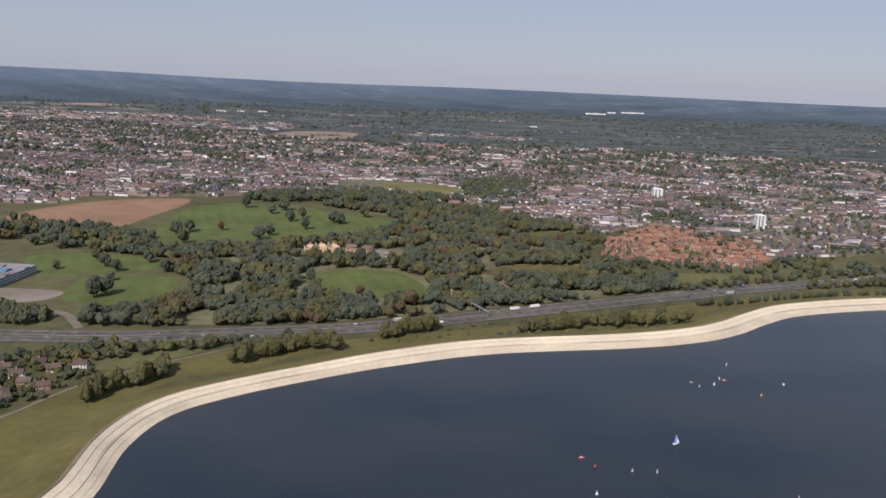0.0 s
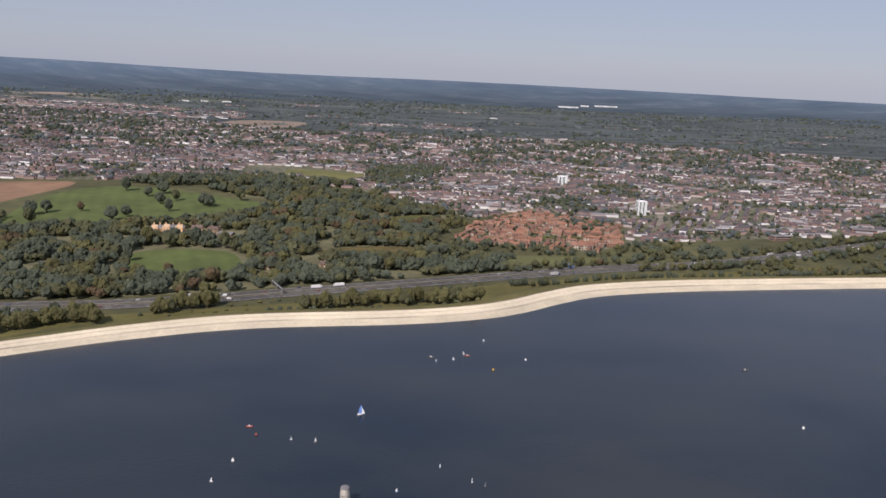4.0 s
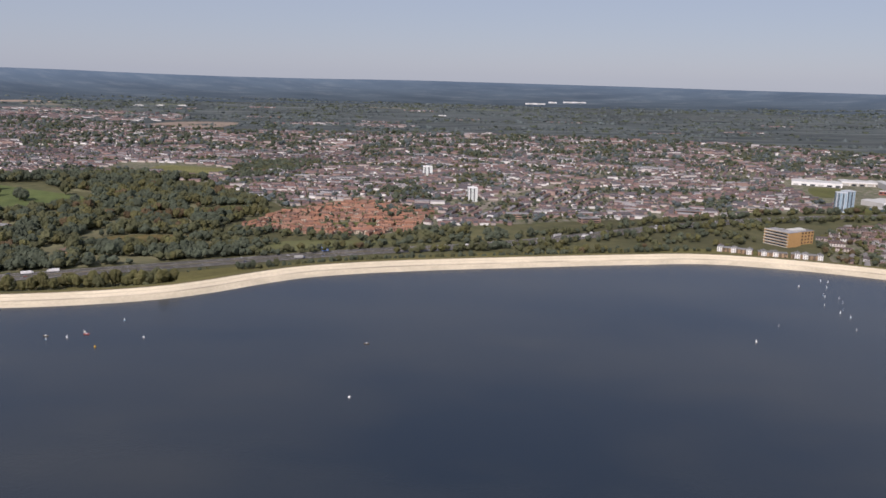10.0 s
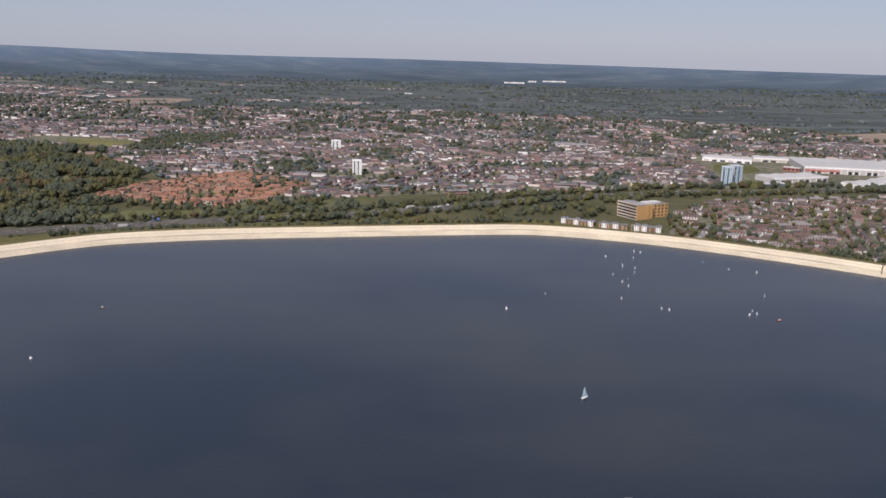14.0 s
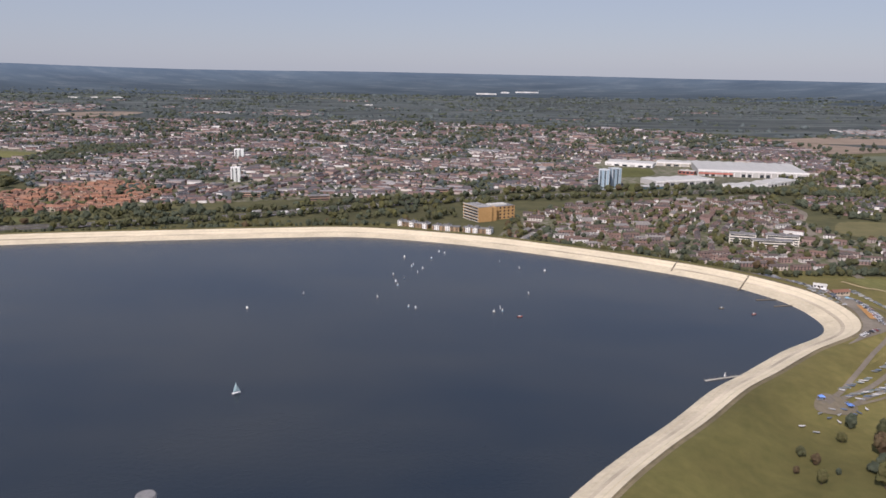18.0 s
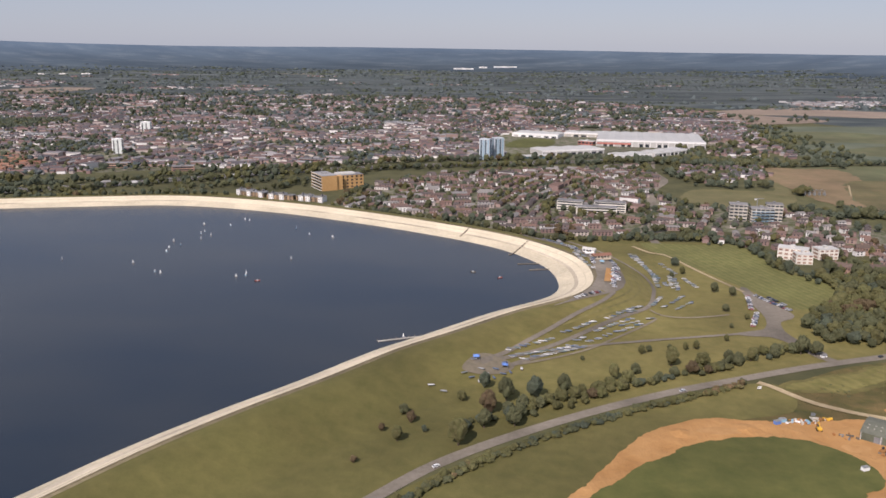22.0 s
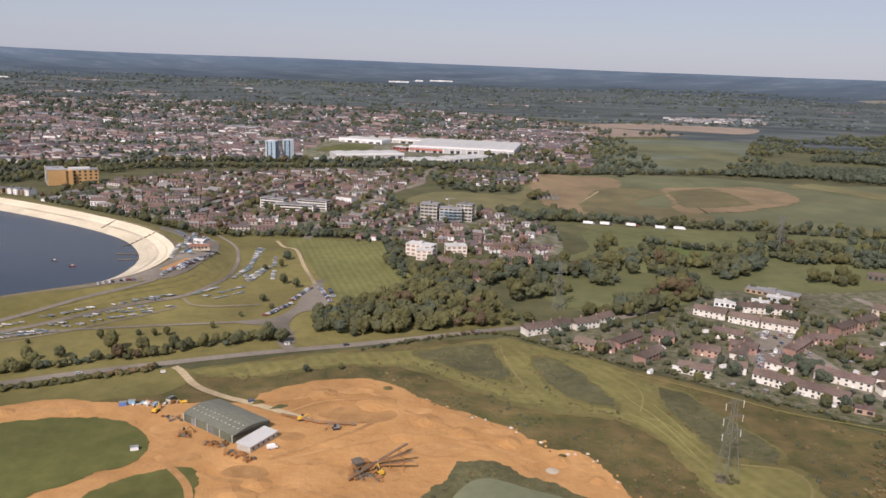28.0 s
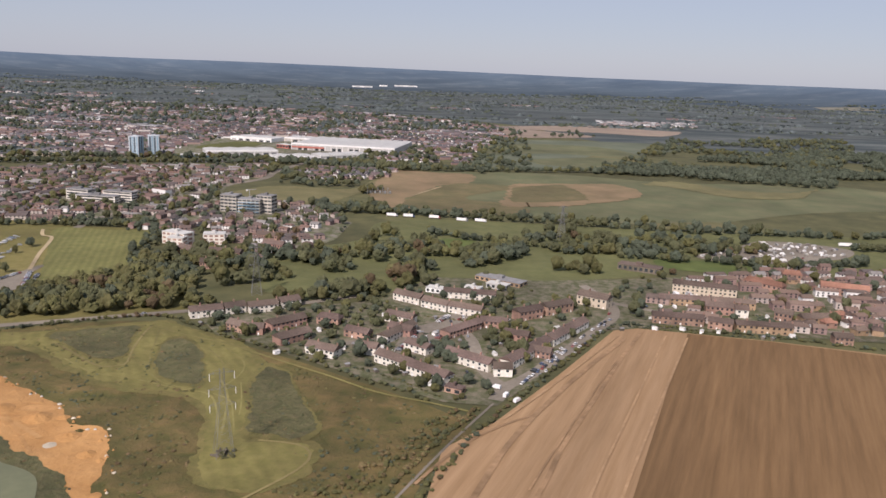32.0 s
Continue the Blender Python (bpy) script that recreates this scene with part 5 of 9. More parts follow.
q = np.concatenate([along([(845, 302), (880, 321), (915, 337), (950, 355), (985, 376)], 2.2, RNG, 2.6), along([(828, 288), (850, 300), (880, 319)], 3.0, RNG, 5)])
wood("hedge and trees along the road", q, sizes(q, 1.1, 2.7), {"dark": 1.5, "green": 4, "olive": 5, "rust": 0.5}, NEAR_CROWNS)
q = along([(800, 232), (812, 243), (834, 265), (872, 293), (912, 316), (942, 331)], 0.75, RNG, 1.8)
wood("low bramble hedge along the road", q, sizes(q, 0.8, 1.8), {"dark": 2, "green": 4, "olive": 7, "weed": 2}, MID_CROWNS, (0.5, 0.9), "hedge")
q = np.concatenate([along([(1020, 360), (1048, 376), (1079, 385), (1104, 367), (1142, 343), (1168, 324), (1200, 300)], 2.4, RNG, 1.2), along([(1196, 234), (1208, 264), (1222, 292), (1248, 335), (1277, 382), (1291, 394), (1346, 384), (1422, 362)], 2.2, RNG, 1.3)])
wood("hedge round the stubble field", q, sizes(q, 0.7, 1.4), {"dark": 2, "green": 4, "olive": 4, "rust": 1}, MID_CROWNS, (0.6, 0.9), "hedge")
q = np.concatenate([along([(1172, 232), (1190, 260), (1210, 292)], 0.42, RNG, 5.5), along([(1186, 236), (1199, 264), (1216, 297)], 0.8, RNG, 0.8)])
wood("low scrub beside the farm lane", q, sizes(q, 0.35, 0.95), {"green": 2, "olive": 6, "weed": 5}, NEAR_CROWNS, (0.6, 1.0), "scrub")
q = np.concatenate([along([(742, 667), (802, 623), (861, 584), (901, 572), (951, 577), (1011, 580)], 3.6, RNG, 4), along([(1019, 565), (1026, 507), (1036, 476)], 3.5, RNG, 5), along([(941, 582), (1001, 576), (1031, 554)], 3.2, RNG, 3)])
wood("trees between the park and houses", q, sizes(q, 1.8, 3.2), {"dark": 4, "green": 4, "olive": 1}, MID_CROWNS)


def tree(kind, leaf, r, tall, label, group=""):
    """One tree: a tapered trunk with limbs, and a crown."""
    t = thing("tree", label, "tree", group)
    s = Shape()
    top = r * 1.2 * tall
    s.tube((0, 0, -0.1), (0, 0, r * 0.7), r * 0.1, r * 0.075, 7).tube((0, 0, r * 0.7), (0.05 * r, 0, top), r * 0.075, r * 0.03, 7)
    for i in range(4):
        a = i * 1.6 + 0.4
        s.tube((0, 0, r * (0.6 + 0.1 * i)), (0.5 * r * math.cos(a), 0.5 * r * math.sin(a), r * (1.0 + 0.15 * i)), r * 0.045, r * 0.015, 5)
    part("trunk", s, BARK, t)
    v, f = (BUSH_CROWNS if kind == "bush" else NEAR_CROWNS)[RNG.integers(4)]
    part("crown", arrays("crown", v * np.array([r, r, r * tall]), f, [LEAF[leaf]]), None, t)
    return t


PATTERNS = {}
for leaf, word in (("dark", "dark green"), ("green", "leafy green"), ("olive", "yellowing olive"), ("rust", "rust-coloured autumn")):
    PATTERNS[leaf] = [tree("tree", leaf, 1.0, tl, word + " broadleaf tree standing alone in grass", "single trees") for tl in (1.15, 1.45)]
    PATTERNS[leaf + "_bush"] = [tree("bush", leaf, 1.0, 1.0, word + " rounded bush on open grass", "bushes")]
for obs in PATTERNS.values():
    for ob in obs:
        ob.matrix_basis = pose(-900 + RNG.uniform(-200, 0), -500 + RNG.uniform(-100, 100), 0) @ Matrix.Scale(3.0, 4)


def plant(x, y, r, leaf):
    kinds = PATTERNS[leaf]
    ob = copy_thing(kinds[RNG.integers(len(kinds))], Matrix())
    ob.matrix_basis = pose(x, y, float(height([(x, y)])[0]) - 0.05, 0, 0, RNG.uniform(0, 363)) @ Matrix.Scale(r, 4)


for x, y, r, leaf in ((837, 324, 2.4, "dark"), (828, 312, 2.0, "olive"), (807, 299, 1.9, "green"), (810, 293, 1.7, "rust"), (806, 279, 2.0, "olive"), (800, 286, 1.2, "rust"), (815, 286, 1.0, "dark"), (827, 277, 3.4, "olive"), (836, 290, 2.6, "green"), (838, 302, 3.2, "rust"),
                      (847, 292, 2.8, "green"), (845, 313, 3.4, "green"), (856, 315, 3.2, "dark"), (868, 320, 3.0, "green"), (917, 350, 3.0, "olive"), (930, 350, 3.0, "olive"), (978, 366, 3.2, "green"), (984, 365, 3.0, "green"), (959, 511, 2.6, "dark"), (959, 493, 1.7, "olive"), (967, 457, 2.2, "green"), (975, 451, 2.0, "green"), (963, 424, 1.9, "green"), (970, 412, 1.4, "olive"), (950, 381, 1.2, "olive"), (933, 370, 1.5, "olive"), (928, 369, 1.3, "olive"), (921, 369, 1.3, "green"), (911, 366, 1.5, "green"), (907, 363, 1.6, "olive"),
                      (890, 335, 2.4, "olive"), (900, 341, 2.2, "green"), (942, 353, 2.4, "green"),
                      (953, 357, 2.2, "olive"), (1024, 499, 2.8, "dark"), (1021, 507, 2.2, "olive"), (1014, 376, 2.0, "green"), (1000, 333, 1.5, "dark"), (1013, 337, 1.3, "olive"), (951, 486, 1.5, "green"), (958, 399, 1.0, "green"), (880, 355, 1.0, "green"), (793, 264, 1.2, "rust")):
    plant(x, y, r, leaf)
# trees on the golf course and lawns
for x, y, r, leaf in ((-275, 828, 5.5, "dark"), (-267, 845, 5, "dark"), (-186, 816, 5.5, "dark"), (-180, 839, 4.5, "dark"), (-149, 881, 4, "dark"), (-174, 926, 5, "dark"), (-123, 926, 5.5, "dark"), (-115, 921, 5, "dark"), (-164, 952, 4, "green"), (-205, 973, 4.5, "dark"), (-195, 1000, 6, "dark"),
                      (-246, 1010, 5, "dark"), (-92, 973, 5, "green"), (-255, 785, 4.5, "green"), (-237, 860, 3, "rust"), (-268, 608, 4, "dark"), (-258, 583, 4.5, "dark"), (-253, 593, 5, "dark"), (-266, 634, 3, "dark"), (-305, 701, 4, "green"), (-289, 679, 4.5, "dark"), (-274, 665, 4, "dark"),
                      (-259, 701, 4, "dark"), (-325, 665, 3, "olive"), (-97, 621, 4, "green"), (-105, 650, 3.5, "dark"), (-61, 617, 3, "rust"), (-112, 712, 5, "olive"), (-71, 722, 4.5, "dark"), (-92, 727, 5, "dark"), (-41, 712, 4.5, "green")):
    plant(x, y, r * 1.25, leaf)
# bushes and small trees on the outer slope
for pts, gap, spread, lo, hi, leaf in (([(-183, 393), (-173, 407), (-163, 424), (-153, 442)], 3.4, 5, 3.2, 4.8, "olive"), ([(-121, 456), (-103, 473), (-85, 489), (-61, 491)], 3.4, 5, 3.2, 4.8, "olive"), ([(-36, 514), (-11, 530), (2, 536)], 3.4, 4, 3.2, 5.0, "olive"),
                                       ([(42, 506), (73, 516)], 4.5, 2, 1.2, 2.0, "dark_bush"), ([(61, 534), (83, 547), (111, 557), (137, 560), (166, 567), (182, 552)], 3.6, 5, 3.2, 4.8, "olive"), ([(71, 526), (121, 541), (172, 552)], 7.5, 3, 1.5, 2.4, "green_bush"),
                                       ([(211, 621), (246, 629), (300, 650), (346, 663)], 4.6, 2.5, 1.5, 2.8, "dark"), ([(348, 660), (423, 679), (495, 703), (578, 726), (623, 729)], 5.0, 3.5, 1.4, 2.6, "dark"), ([(0, 534), (61, 559), (121, 588), (192, 619)], 9.0, 2.0, 1.0, 2.2, "dark_bush"),
                                       ([(-40, 506), (20, 526)], 9, 3, 1.0, 1.8, "dark_bush")):
    for x, y in along(pts, gap, RNG, spread):
        plant(x, y, RNG.uniform(lo, hi), leaf if RNG.uniform() > 0.25 else ("green" if "bush" not in leaf else "olive_bush"))

# rough growth on the open ground
q = np.concatenate([scatter([(960, 322), (1020, 355), (1079, 372), (1104, 357), (1142, 334), (1168, 315), (1204, 288), (1210, 272), (1190, 232), (1112, 220), (1108, 258), (1080, 290), (1050, 310), (1030, 330), (1000, 325)], 1.9, RNG, [[(1000, 338), (1046, 352), (1083, 322), (1118, 298), (1126, 268), (1137, 233), (1152, 232), (1163, 255), (1146, 266), (1134, 304), (1136, 322), (1104, 354), (1080, 370), (1048, 364)]], thin=0.52, wave=9),
                    scatter([(1044, 349), (1051, 362), (1072, 366), (1079, 360), (1086, 325), (1080, 321), (1060, 335)], 1.5, RNG, thin=0.4, wave=6), scatter([(1088, 338), (1092, 352), (1106, 348), (1119, 310), (1115, 301), (1105, 305), (1095, 316)], 1.5, RNG, thin=0.4, wave=6),
                    scatter([(1134, 307), (1139, 320), (1155, 302), (1161, 274), (1155, 266), (1146, 270), (1139, 286)], 1.4, RNG, thin=0.4, wave=6), scatter([(1046, 226), (1053, 250), (1062, 262), (1073, 259), (1088, 248), (1104, 234), (1100, 240), (1080, 250), (1066, 255), (1056, 243)], 1.2, RNG)])
wood("weeds and tussocks on rough ground", q, sizes(q, 0.4, 1.15), {"weed": 4, "olive": 3, "green": 3, "dark": 1.2}, TUFTS, (0.4, 0.8), "weeds")


# ---- buildings ----
MESHES = {}


def shared(key, build):
    if key not in MESHES:
        MESHES[key] = build()
    return MESHES[key]


def pane(w, h, deep=0.12, mat=None):
    """A window or door leaf: a thin slab that stands a little proud of its wall."""
    mat = mat or GLASS
    return shared(("pane", round(w, 2), round(h, 2), mat.name), lambda: Shape().box(-w / 2, w / 2, -deep / 2, deep, 0, h).mesh("pane", mat))


def frame_of(p0, p1):
    d = Vector(p1) - Vector(p0)
    z = float(height([p0, p1]).min()) - 0.05
    return pose(p0[0], p0[1], z, 0, 0, math.degrees(math.atan2(d.y, d.x))), d.length


def terrace(p0, p1, deep, eaves, ridge, wall, roof, label, category="house", name="terrace", unit=4.8, hip=0.0, floors=2, doors=True, group=""):
    """A row of houses, or one house, along the line of its front."""
    m, length = frame_of(p0, p1)
    t = thing(name, label, category, group, m=m)
    w = part("wall", Shape().box(0, length, 0, deep, 0, eaves), wall, t)
    top = part("roof", Shape().gable(0, length, 0, deep, eaves, ridge, 0.3, hip), roof, t)
    n = max(1, round(length / unit))
    u, storey = length / n, eaves / floors
    for i in range(n):
        for k in range(floors):
            for s in (0.27, 0.73):
                if k == 0 and s > 0.5 and doors:
                    part("door", pane(0.6, 1.25, mat=TIMBER if i % 2 else WHITE), None, t, m=pose(u * (i + s), 0, 0.05))
                else:
                    part("window", pane(min(1.0, u * 0.25), storey * 0.48), None, t, m=pose(u * (i + s), 0, storey * (k + 0.34)))
        if i % 2 == 0:
            part("chimney", shared("chimney", lambda: Shape().box(-0.3, 0.3, -0.25, 0.25, -0.7, 0.8).box(-0.2, 0.2, -0.15, 0.15, 0.8, 1.05).mesh("chimney", BRICK)), None, top, m=pose(u * (i + 0.98 if n > 1 else 0.3), deep / 2, ridge))
    for k in range(floors):
        part("window", pane(0.8, storey * 0.45), None, t, m=pose(length, deep * 0.5, storey * (k + 0.35), 0, 0, 90))
    return t


def block(p0, p1, deep, tall, wall, roof, label, category="flats", name="apartment_block", floors=4, bay=2.4, glass=None, fill=0.55, ribs=None, parapet=0.5, sides=True):
    """A flat-roofed building with its windows storey by storey."""
    m, length = frame_of(p0, p1)
    t = thing(name, label, category, m=m)
    part("wall", Shape().box(0, length, 0, deep, 0, tall), wall, t)
    rim = Shape().box(-0.15, length + 0.15, -0.15, deep + 0.15, tall, tall + parapet * 0.5)
    rim.box(length * 0.4, length * 0.55, deep * 0.35, deep * 0.7, tall + parapet * 0.5, tall + parapet * 0.5 + 1.4)
    part("roof", rim, roof, t)
    storey, n = tall / floors, max(1, min(14, round(length / bay)))
    for k in range(floors):
        for i in range(n):
            part("window", pane(length / n * fill, storey * 0.5, mat=glass), None, t, m=pose(length / n * (i + 0.5), 0, storey * (k + 0.3)))
        if sides:
            for i in range(max(1, round(deep / bay / 2))):
                c = deep / max(1, round(deep / bay / 2))
                for x, a in ((length, 90), (0, -90)):
                    part("window", pane(c * fill, storey * 0.5, mat=glass), None, t, m=pose(x, c * (i + 0.5), storey * (k + 0.3), 0, 0, a))
    if ribs:
        for i in range(n + 1):
            part("rib", shared(("rib", round(tall), ribs.name), lambda: Shape().box(-0.5, 0.5, -0.3, 0.1, 0, tall).mesh("rib", ribs)), None, t, m=pose(length / n * i, 0, 0))
    return t


# terraces and houses of the estate beside the stubble field
W, R, B = (RENDER, ROOF), (BRICK, ROOF), (BROWN_BRICK, ROOF)
for p0, p1, deep, ev, rg, (wall, roof), label in (
        ((1092, 383), (1105, 389), 6, 3.4, 5.4, W, "white rendered houses with brown tiled roof beside the road"), ((1106, 390), (1114, 395), 6, 3.4, 5.4, W, "white rendered house with brown tiled roof beside the road"),
        ((1116, 393), (1128, 399), 6, 3.4, 5.4, W, "white rendered houses with brown tiled roof beside the road"), ((1129, 402), (1137, 408), 6, 3.4, 5.4, W, "white rendered house with brown tiled roof beside trees"),
        ((1111, 370), (1119, 365), 5.5, 3.2, 5.0, R, "red-brick house pair with brown roof"), ((1121, 364), (1128, 364), 5.5, 3.2, 5.0, R, "red-brick house with brown roof"),
        ((1131, 369), (1144, 381), 6, 3.3, 5.2, R, "long red-brick terrace with brown roof"), ((1138, 351), (1149, 362), 6, 3.3, 5.2, R, "red-brick terrace beside the hedge"), ((1148, 382), (1158, 379), 6, 3.3, 5.2, R, "red-brick terrace with hipped roof"),
        ((1149, 344), (1161, 338), 6, 3.3, 5.2, W, "pale rendered terrace with brown roof by the hedge"), ((1178, 389), (1190, 383), 6, 3.4, 5.3, W, "white rendered terrace with brown roof"), ((1171, 345), (1177, 343), 5.5, 3.3, 5.2, W, "white rendered end house"),
        ((1177, 337), (1190, 326), 6, 3.5, 5.5, W, "long white rendered terrace facing the grassland"), ((1190, 325.5), (1204, 314), 6, 3.5, 5.5, W, "long white rendered terrace facing the grassland"), ((1180, 424), (1193, 415), 6, 3.5, 5.5, W, "white rendered terrace with dark roof"),
        ((1194, 413), (1206, 405), 6, 3.5, 5.5, W, "white rendered terrace with dark roof"), ((1204, 342), (1221, 329), 6, 3.4, 5.4, W, "cream rendered terrace with brown roof"), ((1223, 325), (1230, 325), 5.5, 3.4, 5.4, W, "white rendered corner house"),
        ((1231, 333), (1250, 360), 6, 3.3, 5.2, W, "long pale terrace with dark tiled roof along the road"), ((1251, 361), (1271, 389), 6, 3.3, 5.2, W, "long pale terrace with dark tiled roof along the road"), ((1207, 405), (1222, 398), 6, 3.5, 5.5, W, "white rendered terrace facing a car park"),
        ((1240, 394), (1252, 402), 6, 4.6, 6.4, R, "red-brick flats with red-brown roof"), ((1254, 404), (1268, 413), 6, 4.6, 6.4, R, "red-brick flats with red-brown roof"), ((1230, 368), (1240, 364), 6, 3.3, 5.0, R, "red-brick terrace with brown roof"), ((1221, 384), (1233, 382), 6, 3.3, 5.0, R, "red-brick terrace with brown roof"),
        ((1272, 427), (1285, 418), 8, 5.0, 7.2, (CREAM, ROOF), "ochre-brick flats with gabled roof"), ((1328, 453), (1359, 443), 7, 5.6, 7.6, (CREAM, ROOF), "long cream three-storey flats with brown roof"), ((1315, 431), (1340, 428), 6, 3.6, 5.4, B, "brown-brick terrace with brown roof"),
        ((1341, 428), (1362, 425), 6, 3.6, 5.4, B, "brown-brick terrace with brown roof"), ((1303, 399), (1326, 395), 6, 3.8, 5.6, R, "red-brick terrace beside the stubble field"), ((1334, 417), (1347, 414), 6, 4.2, 6.2, R, "red-brick terrace with dormers"), ((1327, 393), (1337, 389), 6, 3.8, 5.6, R, "red-brick terrace beside the stubble field"),
        ((1339, 389), (1364, 386), 6, 3.8, 5.4, B, "long brown-brick terrace beside the stubble field"), ((1373, 471), (1388, 456), 7, 4.6, 6.8, (BRICK, ROOF_RED), "red-brick house with red hipped roof"), ((1402, 487), (1412, 484), 7, 4.8, 7.0, (BRICK, ROOF_RED), "red-brick house with red hipped roof"),
        ((1413, 463), (1435, 454), 7, 4.6, 6.8, (BRICK, ROOF_RED), "red-brick flats with red roof"), ((1347, 412), (1353, 411), 5, 4.2, 6.4, W, "white gabled house among brick terraces"), ((1365, 410), (1372, 406), 6, 4.0, 6.0, R, "red-brick house with brown tiled roof"), ((1376, 402), (1391, 404), 6, 3.8, 5.8, B, "brown-brick terrace with tiled roof"),
        ((1413, 414), (1423, 415), 6, 4.6, 6.6, (CREAM, ROOF), "cream-brick house with brown roof"), ((1378, 376), (1386, 375), 5.5, 3.4, 5.2, R, "red-brick house beside the stubble field"), ((1205, 430), (1231, 426), 6, 3.4, 5.2, W, "white terrace behind trees"), ((1180, 372), (1190, 366), 5.5, 3.3, 5.2, R, "red-brick terrace with brown roof"),
        ((1207, 366), (1222, 382), 5.5, 3.3, 5.0, R, "red-brick terrace beside the parking court"), ((1188, 352), (1197, 345), 5.5, 3.2, 5.0, W, "pale rendered house pair"), ((1162, 366), (1172, 361), 5.5, 3.2, 5.0, R, "red-brick house pair with tiled roof"), ((1181, 358), (1193, 377), 5.5, 3.2, 5.0, W, "pale terrace beside the parking court"), ((1240, 348), (1247, 345), 5, 3.0, 4.8, R, "red-brick house among gardens")):
    terrace(p0, p1, deep, ev, rg, wall, roof, label, group="estate terraces", hip=1.6 if "hipped" in label else 0.0, floors=3 if ev > 5 else 2)
patch("parking_court", [(1189, 378), (1200, 389), (1206, 402), (1221, 399), (1213, 386), (1203, 366), (1196, 349), (1188, 347), (1184, 352)], TARMAC, "tarmac parking court between terraces", "car park", 0.21, 4)
# low sheds, garages and a works beyond the estate
for p0, p1, deep, tall, wall, roof, label in (((1223, 469), (1246, 453), 9, 2.4, BROWN_BRICK, ROOF_GREY, "low brown workshop with grey flat roof"), ((1310, 504), (1332, 492), 9, 3.6, TIMBER, ROOF, "long dark barn beside the paddock"), ((1196, 440), (1206, 436), 6, 2.6, WHITE, SHEET_ROOF, "low white flat-roofed hall"),
                                          ((1216, 441), (1224, 438), 5, 3.4, WHITE, SHEET_ROOF, "white flat-roofed workshop beside houses"), ((1228, 452), (1238, 446), 6, 3.0, GREY_CLAD, SHEET_ROOF, "grey flat-roofed workshop beside houses"), ((1204, 309), (1210, 306), 4, 2.4, BRICK, ROOF, "small brick garage beside gardens")):
    block(p0, p1, deep, tall, wall, roof, label, "workshop", "workshop", 1, 3.0, parapet=0.3)

# landmarks
offices = block((705, 764), (733, 779), 15, 12.5, ORANGE_CLAD, ROOF_GREY, "ochre-clad office wing of four storeys with grouped windows", "office", "office_building", 4, 4.6, GLASS, 0.42, sides=False)
part("roof_plant", Shape().box(7, 25, 4, 12, 12.7, 14.2), SHEET_ROOF, offices, "flat pale plant room")
wing = block((684, 777), (698, 753.5), 15, 14.0, ORANGE_CLAD, ROOF_GREY, "ochre office wing with grey banded flank", "office", "office_building", 5, 60, GLASS, 0.9, sides=False)
for k in range(6):
    part("wall_band", Shape().box(-0.1, 27.4, -0.35, 0.0, 2.8 * k - (0 if k else -0.2), 2.8 * k + 0.85), WEATHERED, wing, "pale grey spandrel band")
part("stair_core", Shape().box(19, 26, 15.0, 21, 0, 13.0), ORANGE_CLAD, wing)
for p0, p1 in (((625, 733), (652, 719)), ((656, 715), (680, 709)), ((683, 709), (707, 701))):
    a, b = Vector(p0), Vector(p1)
    block(a, b, 7, 4.0, BROWN_BRICK, ROOF_GREY, "low brown flats with white stair towers behind the embankment", "flats", "apartment_block", 3, 4.0)
    for k in ((0.0, 0.4, 0.84), (0.1, 0.5), (0.12, 0.38, 0.86))[int((p0[0] - 620) / 29)]:
        c, d = a + (b - a) * k, (b - a).normalized()
        block(c - Vector((-d.y, d.x)) * 1.2, c - Vector((-d.y, d.x)) * 1.2 + d * 4.2, 8.5, 4.9, WHITE, ROOF_GREY, "white stair tower of low flats", "stair tower", "stair_tower", 3, 2.2, fill=0.35, sides=False)
TOWER_PALE = material("tower_pale", (0.44, 0.48, 0.5), (0.52, 0.56, 0.58), 0.5, 0.5, 0.0, drift=0.06)
TOWER_BLUE = material("tower_blue", (0.22, 0.33, 0.4), (0.29, 0.4, 0.47), 0.5, 0.5, 0.0, drift=0.08)


def tower(p0, p1, deep, tall, label, skin=None, trim=None, floors=13):
    """A tower block whose windows stand in tall dark strips between pale blue panels."""
    m, w = frame_of(p0, p1)
    t = thing("tower_block", label, "tower block", m=m)
    skin, trim = skin or TOWER_PALE, trim or TOWER_BLUE
    part("wall", Shape().box(0, w, 0, deep, 0, tall), skin, t)
    part("roof", Shape().box(-0.2, w + 0.2, -0.2, deep + 0.2, tall, tall + 0.4).box(w * 0.35, w * 0.65, deep * 0.35, deep * 0.65, tall + 0.4, tall + 1.2), skin, t)
    storey = tall / floors
    for span, put in ((w, lambda s: pose(s, 0, 0)), (deep, lambda s: pose(w, s, 0, 0, 0, 90)), (deep, lambda s: pose(0, deep - s, 0, 0, 0, -90))):
        for s in (0.2, 0.62):
            strip_of = part("window_strip", Shape().box(-span * 0.09, span * 0.09, -0.12, 0.02, 0.6, tall - 0.6), GLASS, t, "dark window strip", put(span * s))
            for k in range(1, floors):
                part("spandrel", shared(("spandrel", round(span * 10), round(tall)), lambda: Shape().box(-span * 0.09, span * 0.09, -0.16, -0.1, -0.25, 0.25).mesh("spandrel", trim)), None, strip_of, m=pose(0, 0, k * storey))
        for s in (0.41, 0.86):
            part("panel", Shape().box(-span * 0.08, span * 0.08, -0.1, 0.02, 0.6, tall - 0.3), trim, t, "pale facing panel", put(span * s))


